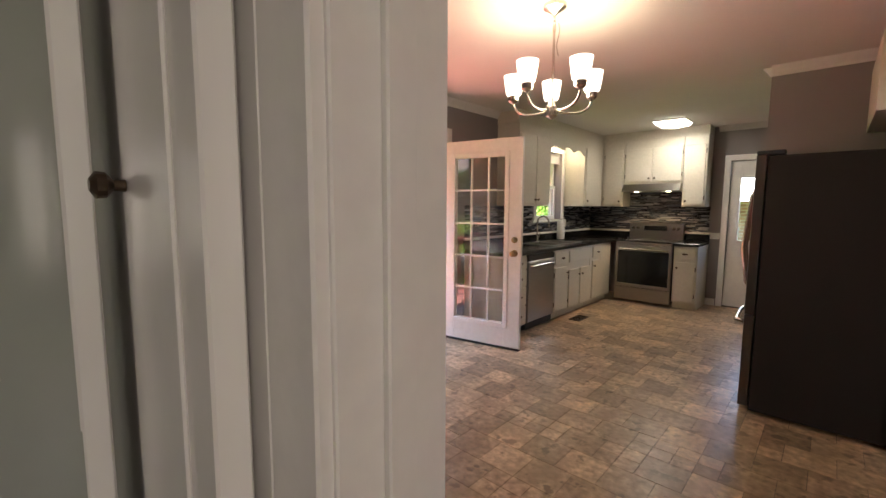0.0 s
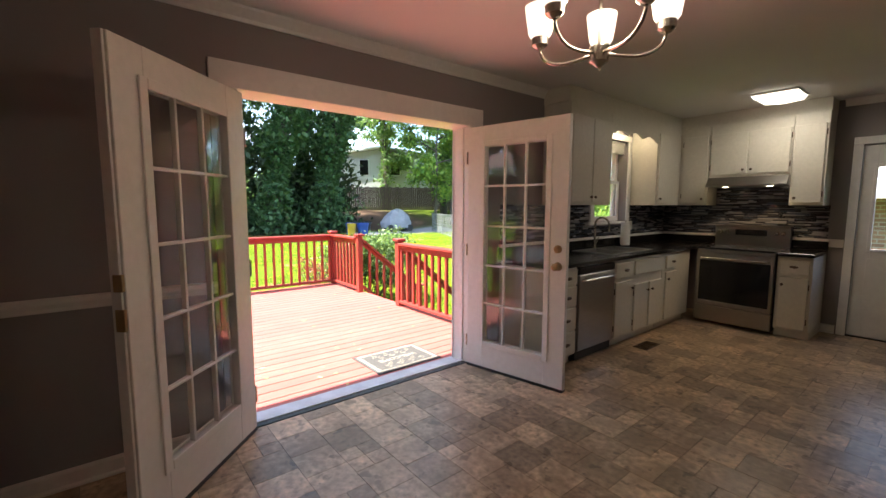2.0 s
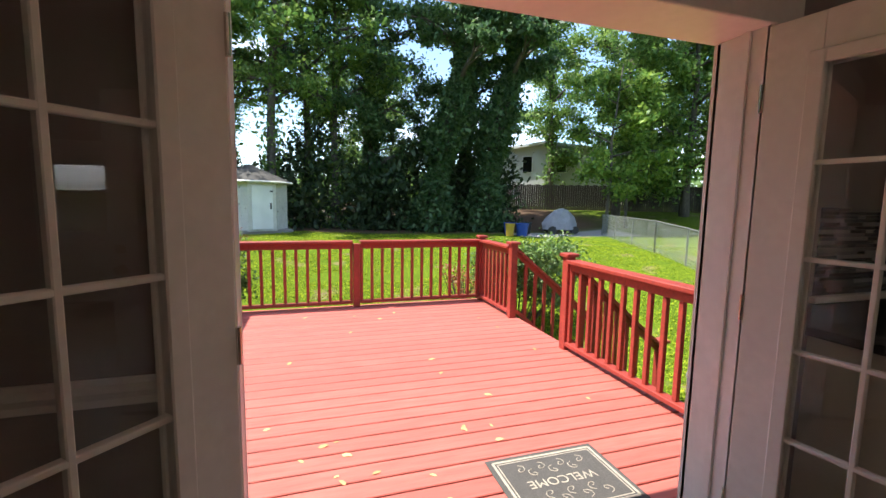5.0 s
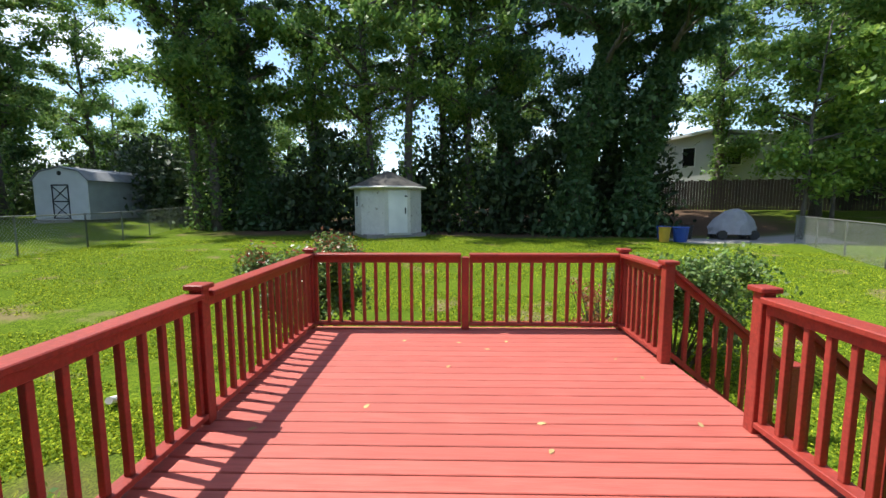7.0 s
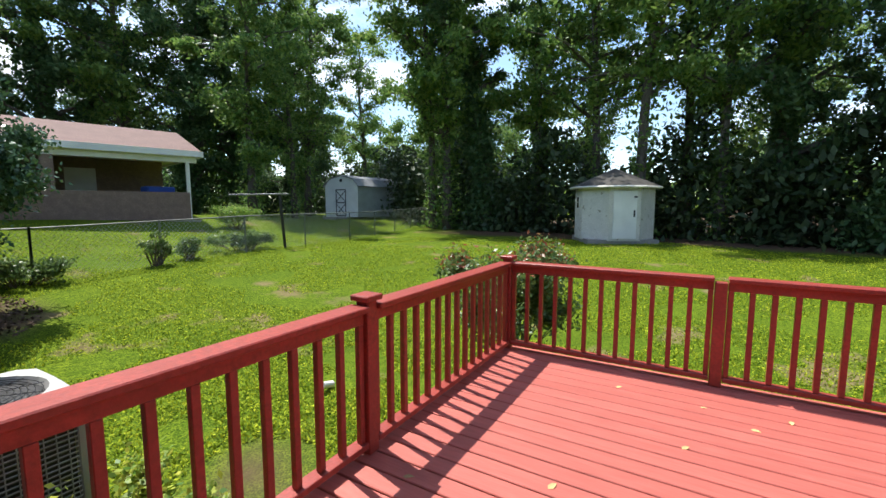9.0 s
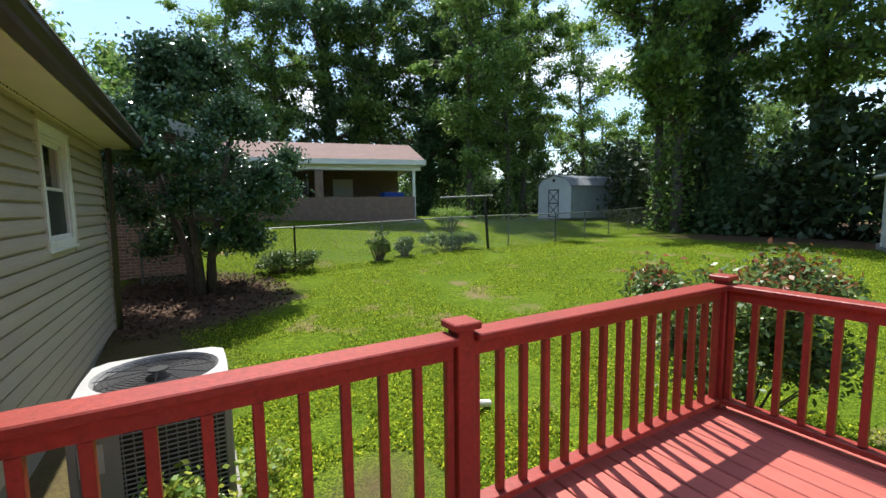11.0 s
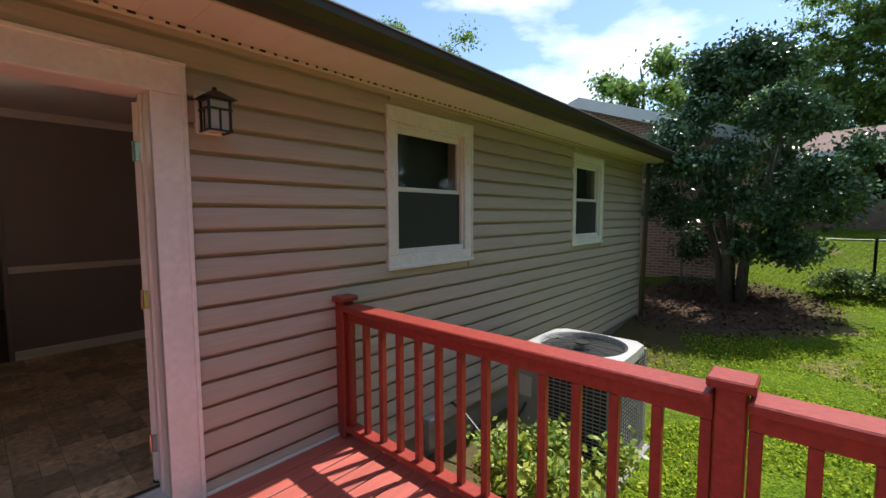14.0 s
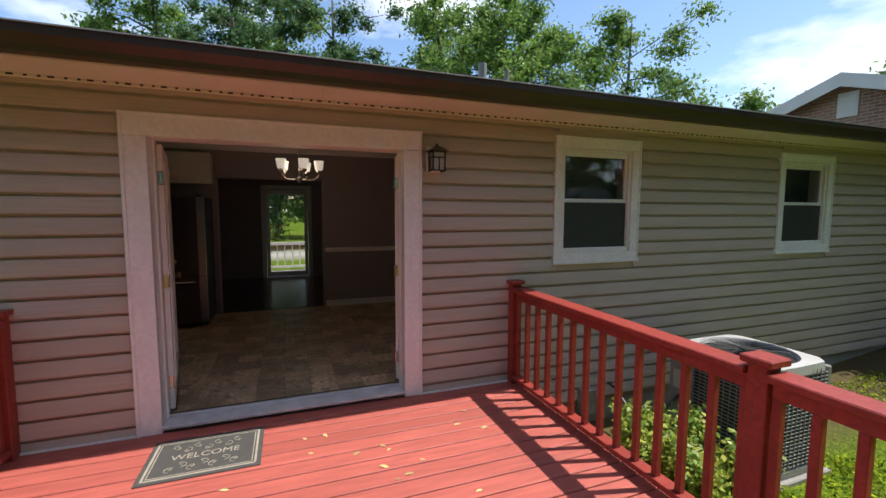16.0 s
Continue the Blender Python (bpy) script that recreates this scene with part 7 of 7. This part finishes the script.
def board_fence():
    f = thing("board_fence", "weathered brown wooden privacy fence", "fence")
    a, b = Vector((-31.5, 13.0, 0)), Vector((-24.0, 33.0, 0))
    L = (b - a).length
    n = int(L / 0.16)
    rz = math.atan2(b.y - a.y, b.x - a.x)
    bm = bmesh.new()
    box(bm, (0, -0.01, -0.3), (0.145, 0.01, 1.85))
    me = None
    for i in range(n):
        p = a + (b - a) * i / n
        z = gz(p.x, p.y) + 0.04 * math.sin(i * 1.7)
        if me is None:
            o = part("board", bm, M["oldwood"], f)
            o.location, o.rotation_euler[2], me = (p.x, p.y, z), rz, o.data
        else:
            piece("board", me, f, (p.x, p.y, z), rz)


board_fence()

# ---- covered car and clutter ----
M["cover"] = mat("grey cover cloth", (0.30, 0.30, 0.32), 0.7, vary=0.2, scale=3, bump=0.4, bump_scale=8)
M["toy"] = mat("yellow plastic", (0.55, 0.36, 0.04), 0.5, vary=0.1, scale=4)
cv = thing("covered_mower", "garden tractor under a crumpled grey cover on the paved spot", "garden tractor", at=(-21.4, 14.3, gz(-21.4, 14.3)))
bm = bmesh.new()
ring = []
rng_ = random.Random(5)
for k, (s_, z) in enumerate(((1.0, 0.22), (1.02, 0.5), (0.82, 0.85), (0.42, 1.18), (0.08, 1.32))):
    ring.append([bm.verts.new((0.95 * s_ * math.cos(t) * rng_.uniform(0.9, 1.08), 0.62 * s_ * math.sin(t) * rng_.uniform(0.9, 1.08) + (-0.12 if k > 2 else 0), z * rng_.uniform(0.96, 1.04))) for t in [j * math.pi / 8 for j in range(16)]])
for a, b in zip(ring, ring[1:]):
    for k in range(16):
        bm.faces.new((a[k], a[(k + 1) % 16], b[(k + 1) % 16], b[k]))
bm.faces.new(ring[-1])
part("cover", bm, M["cover"], cv)
for x in (-0.6, 0.6):
    for y in (-0.45, 0.45):
        bm = bmesh.new()
        rod(bm, (x, y - 0.1, 0.2), (x, y + 0.1, 0.2), 0.2, seg=14)
        part("wheel", bm, M["blackmetal"], cv)
cv.rotation_euler[2] = radians(80)
for i, (x, y, mm, lb, r) in enumerate(((-20.0, 11.3, "blue", "blue plastic tub beside the paved spot", 0.3), (-19.9, 10.6, "toy", "yellow plastic bucket beside the blue tub", 0.22), (-20.6, 10.9, "blue", "blue plastic tub beside the paved spot", 0.26), (-21.5, 12.3, "blackmetal", "black bin behind the covered tractor", 0.3))):
    o = thing("tub", lb, "tub", at=(x, y, gz(x, y)))
    bm = bmesh.new()
    lathe(bm, [(r * 0.8, 0), (r, 0.55), (r * 1.08, 0.56), (r * 1.08, 0.6), (r * 0.95, 0.6), (r * 0.78, 0.05)], seg=16)
    part("body", bm, M[mm], o)

# ---- street side, seen through the house ----
pr_ = thing("front_railing", "white painted porch railing at the entrance", "railing")
bm = bmesh.new()
box(bm, (5.9, 0.5, 0.62), (5.96, 4.5, 0.70))
part("top_rail", bm, M["white_ext"], pr_)
bm = bmesh.new()
box(bm, (5.9, 0.5, -0.02), (5.96, 4.5, 0.04))
part("bottom_rail", bm, M["white_ext"], pr_)
for i in range(20):
    bm = bmesh.new()
    y = 0.6 + i * 0.2
    box(bm, (5.915, y, 0.04), (5.945, y + 0.03, 0.62))
    part("baluster", bm, M["white_ext"], pr_)
tagged(boxes("porch_floor", [((FRONT + 0.15, 0.0, -0.7), (6.05, 5.0, -0.1))], M["concrete"]), "concrete front porch", "porch", kind="structure")
fd = thing("storm_door", "closed white-framed full-glass storm door", "door")
bm = bmesh.new()
for a, b in (((1.865, 0.01), (1.94, 2.07)), ((2.72, 0.01), (2.795, 2.07)), ((1.94, 0.01), (2.72, 0.12)), ((1.94, 1.97), (2.72, 2.07))):
    box(bm, (FRONT + 0.10, a[0], a[1]), (FRONT + 0.13, b[0], b[1]), 0.003)
part("frame", bm, M["white"], fd)
bm = bmesh.new()
box(bm, (FRONT + 0.112, 1.94, 0.12), (FRONT + 0.117, 2.72, 1.97))
part("pane", bm, M["glass"], fd).visible_shadow = False
cl = thing("clothes_post", "dark leaning clothesline post with a pale crossbar", "clothesline", at=(-12.95, -9.8, gz(-12.95, -9.8)))
bm = bmesh.new()
rod(bm, (-0.05, 0, -0.3), (0.08, -0.05, 1.78), 0.05, seg=8)
part("post", bm, M["blackmetal"], cl)
bm = bmesh.new()
rod(bm, (-0.15, 0.12, 1.80), (1.4, -0.8, 1.75), 0.03, seg=8)
part("crossbar", bm, M["fencegrey"], cl)

ed = thing("garden_edging", "low grey stone edging in the lawn beyond the stairs", "edging")
r_ = random.Random(4)
for k in range(9):
    x, y = -5.9 + 0.36 * k, 6.35 + 0.10 * k + r_.uniform(-0.03, 0.03)
    bm = bmesh.new()
    g = gz(x, y)
    box(bm, (x, y - 0.10, g - 0.1), (x + 0.33, y + 0.10, g + 0.07 + r_.uniform(-0.01, 0.02)), 0.02)
    part("stone", bm, M["concrete"], ed)
sk = thing("wooden_stake", "short weathered wooden stake in the grass by the deck", "stake", at=(-5.55, -0.1, gz(-5.5, 0)))
bm = bmesh.new()
box(bm, (-0.02, -0.03, -0.2), (0.02, 0.03, 0.22), 0.004)
part("shaft", bm, M["bark"], sk)
pp = thing("drain_pipe", "short white plastic pipe end in the grass", "pipe", at=(-6.9, -1.6, gz(-6.9, -1.6)))
bm = bmesh.new()
rod(bm, (-0.12, 0, 0.03), (0.08, 0.05, 0.10), 0.04, seg=12)
part("tube", bm, M["white_ext"], pp)

bush("garden_bush", "tall bright green shrub outside the kitchen window", (-6.3, 12.9, gz(-6.3, 12.9)), 1.6, 1.4, 2.6, 5000, 0.11, "leaf_light", 61)
bush("garden_bush", "bright green shrub beyond the kitchen window", (-9.2, 16.5, gz(-9.2, 16.5)), 2.0, 1.8, 2.8, 5000, 0.13, "leaf_light", 62)
for k, x, y, rz, s in (("far", 3.5, -47, 20, 1.25), ("far", -3.5, -42, 160, 1.1), ("far", -50, -26, 10, 1.0), ("far", -55, -18, 50, 1.0), ("far", -42, -40, 80, 1.0), ("far", -37, -46, 0, 1.0), ("bright", -9, -41, 30, 1.0)):
    plant(k, x, y, rz, s)


def woods_ring():
    """Distant wooded rise all round."""
    rng = np.random.default_rng(77)
    n = 45000
    a = rng.uniform(0, 2 * np.pi, n)
    R = 95 + rng.normal(0, 4, n)
    x, y = -5 + R * np.cos(a), R * np.sin(a)
    top = 8.5 + 2.2 * np.sin(a * 9) + 1.5 * np.sin(a * 23 + 1) + 1.0 * np.sin(a * 61)
    z = rng.uniform(0, 1, n) * top
    me = leaf_mesh("distant_woods", np.stack([x, y, z], 1), 1.1, rng, 0.8, 1.4)
    me.materials.append(M["leaf_mid"])
    tagged(new("distant_woods", me), "distant green wooded rise", "woods", kind="stuff")


woods_ring()

# ---- pieces of floors, grass, leaves ----
def floor_tiles():
    """Square stone-look tiles, some cells of four small ones; the kitchen's are joined."""
    fl = bpy.data.objects["floor"]
    s = 0.2286
    x_lo, x_hi, y_lo, y_hi = XI + 0.002, EAST - 0.002, YS - 0.12, YN - 0.002
    r = random.Random(2)
    me, far = {}, bmesh.new()

    def tile(a, b, c, d):
        a, b, c, d = max(a, x_lo), min(b, x_hi), max(c, y_lo), min(d, y_hi)
        if b - a < 0.02 or d - c < 0.02:
            return
        if c > 4.2:
            vs = [far.verts.new((X, Y, Z)) for X in (a + 0.0015, b - 0.0015) for Y in (c + 0.0015, d - 0.0015) for Z in (-0.004, 0.0)]
            for f in ((1, 5, 7, 3), (0, 4, 5, 1), (2, 3, 7, 6), (0, 1, 3, 2), (4, 6, 7, 5)):
                far.faces.new([vs[i] for i in f])
            return
        key = (round(b - a, 3), round(d - c, 3))
        if key not in me:
            bm = bmesh.new()
            box(bm, (0.0015, 0.0015, -0.004), (key[0] - 0.0015, key[1] - 0.0015, 0.0))
            o = part("tile", bm, M["tile"], fl)
            me[key] = o.data
            o.location = (a, c, 0)
        else:
            piece("tile", me[key], fl, (a, c, 0))
    j, y = 0, y_lo
    while y < y_hi:
        x = x_lo - 0.1143 * (j % 2)
        while x < x_hi:
            if r.random() < 0.10 and y > 1.0:
                h = s / 2
                for p, q in ((0, 0), (h, 0), (0, h), (h, h)):
                    tile(x + p, x + p + h, y + q, y + q + h)
            else:
                tile(x, x + s, y, y + s)
            x += s
        y += s
        j += 1
    bmesh.ops.recalc_face_normals(far, faces=far.faces[:])
    part("tiles_joined", far, M["tile_far"], fl, kind="stuff")


floor_tiles()


def mosaic():
    """The dark glass-strip backsplash, one mesh on each wall."""
    mats = [mat("black glass strip", (0.015, 0.015, 0.02), 0.12), mat("grey stone strip", (0.16, 0.16, 0.17), 0.35),
            mat("slate blue strip", (0.055, 0.065, 0.09), 0.2), mat("pale strip", (0.30, 0.29, 0.30), 0.3)]
    for wall, lo, hi, fixed in (("west", 3.62, 6.99, XI + 0.001), ("north", XI + 0.01, -1.215, YN - 0.001)):
        r = random.Random(len(wall))
        per = [bmesh.new() for _ in mats]
        z = 1.052
        while z < 1.72:
            u = lo - r.uniform(0, 0.15)
            while u < hi:
                w = r.choice((0.05, 0.1, 0.15, 0.2))
                a, b = max(u, lo), min(u + w - 0.002, hi)
                k = r.choices(range(4), (5, 2, 3, 1.3))[0]
                ztop = min(z + 0.0135, 1.74)
                ok = b - a > 0.01
                if wall == "west":
                    if WK[0] - 0.095 < (a + b) / 2 < WK[1] + 0.095 and z > WK[2] - 0.045:
                        ok = False
                    if z > 1.42:
                        ok = False
                elif z > 1.42 and not -2.33 < (a + b) / 2 < -1.5:
                    ok = False
                if ok:
                    bm = per[k]
                    if wall == "west":
                        p, q = (fixed, a, z), (fixed + 0.006, b, ztop)
                    else:
                        p, q = (a, fixed, z), (b, fixed - 0.006, ztop)
                    vs = [bm.verts.new((X, Y, Z)) for X in (p[0], q[0]) for Y in (p[1], q[1]) for Z in (p[2], q[2])]
                    for f in ((0, 1, 3, 2), (4, 6, 7, 5), (0, 4, 5, 1), (2, 3, 7, 6), (0, 2, 6, 4), (1, 5, 7, 3)):
                        bm.faces.new([vs[i] for i in f])
                u += w
            z += 0.0155
        for bm, m in zip(per, mats):
            bmesh.ops.recalc_face_normals(bm, faces=bm.faces[:])
            tagged(part("backsplash_" + wall, bm, m, None, kind="stuff"), "dark glass and stone strip mosaic backsplash", "backsplash")


mosaic()


def lawn():
    rng = np.random.default_rng(9)
    n = 560000
    r = 16.5 * rng.uniform(0, 1, n) ** 0.95
    a = rng.uniform(0, 2 * np.pi, n)
    x, y = -5.3 + r * np.cos(a), 1.0 + r * np.sin(a)
    keep = (x < XE - 0.35) & ~((x > DX0 - 0.05) & (x < DX1) & (y > DYA - 0.05) & (y < DYB + 0.05))
    keep &= np.hypot(x + 3.9, y + 7.9) > 2.1
    keep &= ~((np.hypot(x + 5.5, y + 0.9) < 0.55) | (np.hypot(x + 7.2, y + 1.6) < 0.3))
    keep &= ~((np.abs(x + 4.16) < 0.45) & (np.abs(y + 1.56) < 0.45))
    x, y = x[keep], y[keep]
    nz = np.array([noise.noise((p * 0.9, q * 0.9, 1.5)) for p, q in zip(x, y)])
    k = nz > -0.28
    x, y = x[k], y[k]
    z = np.array([gz(p, q) for p, q in zip(x, y)])
    z = z + 0.03 * np.array([noise.noise((p * 0.4, q * 0.4, 0)) for p, q in zip(x, y)]) + rng.uniform(0.0, 0.05, len(x))
    me = leaf_mesh("grass", np.stack([x, y, z], 1), 0.0195, rng, 0.8, 2.1)
    me.materials.append(M["grass"])
    tagged(new("grass", me), "clover and grass blades of the lawn", "grass", kind="stuff")
    # mulch of dead leaves below the holly
    n = 5000
    a, r = rng.uniform(0, 6.28, n), 2.2 * np.sqrt(rng.uniform(0, 1, n))
    x, y = -3.95 + r * np.cos(a), -7.9 + r * np.sin(a)
    k = ~((x > XE - 0.1) & (y > HOUSE_S - 0.1))
    x, y = x[k], y[k]
    z = np.array([gz(p, q) for p, q in zip(x, y)]) + rng.uniform(0.005, 0.04, len(x))
    me = leaf_mesh("fallen_leaves", np.stack([x, y, z], 1), 0.045, rng, 0.5, 1.5)
    me.materials.append(M["litter"])
    tagged(new("fallen_leaves", me), "brown fallen leaves below the holly", "fallen leaves", kind="stuff")


lawn()


def deck_leaves():
    """Single dry leaves on the deck boards."""
    r = random.Random(12)
    M["dryleaf"] = mat("dry yellow leaf", (0.46, 0.33, 0.14), 0.8, per="object", per_amount=0.4)
    bm = bmesh.new()
    pts = [(-0.03, 0, 0), (-0.012, 0.015, 0.003), (0.012, 0.012, 0.006), (0.034, 0, 0.002), (0.012, -0.013, 0.005), (-0.012, -0.016, 0.001)]
    c = bm.verts.new((0.0, 0, 0.0015))
    v = [bm.verts.new(p) for p in pts]
    for i in range(6):
        bm.faces.new((c, v[i], v[(i + 1) % 6]))
    me = bpy.data.meshes.new("dry_leaf")
    bm.to_mesh(me)
    bm.free()
    me.materials.append(M["dryleaf"])
    for i in range(34):
        x, y = (r.uniform(-4.3, -3.35), r.uniform(0.9, 2.9)) if i < 16 else (r.uniform(-7.4, -3.4), r.uniform(0.6, 3.9))
        o = new("dry_leaf", me)
        o.location = (x, y, DZ + 0.0015)
        o.rotation_euler[2] = r.uniform(0, 6.28)
        s = r.uniform(0.6, 1.15)
        o.scale = (s, s, s)
        tagged(o, "curled dry yellow leaf on the red deck", "fallen leaf", "fallen leaves on the deck")


deck_leaves()
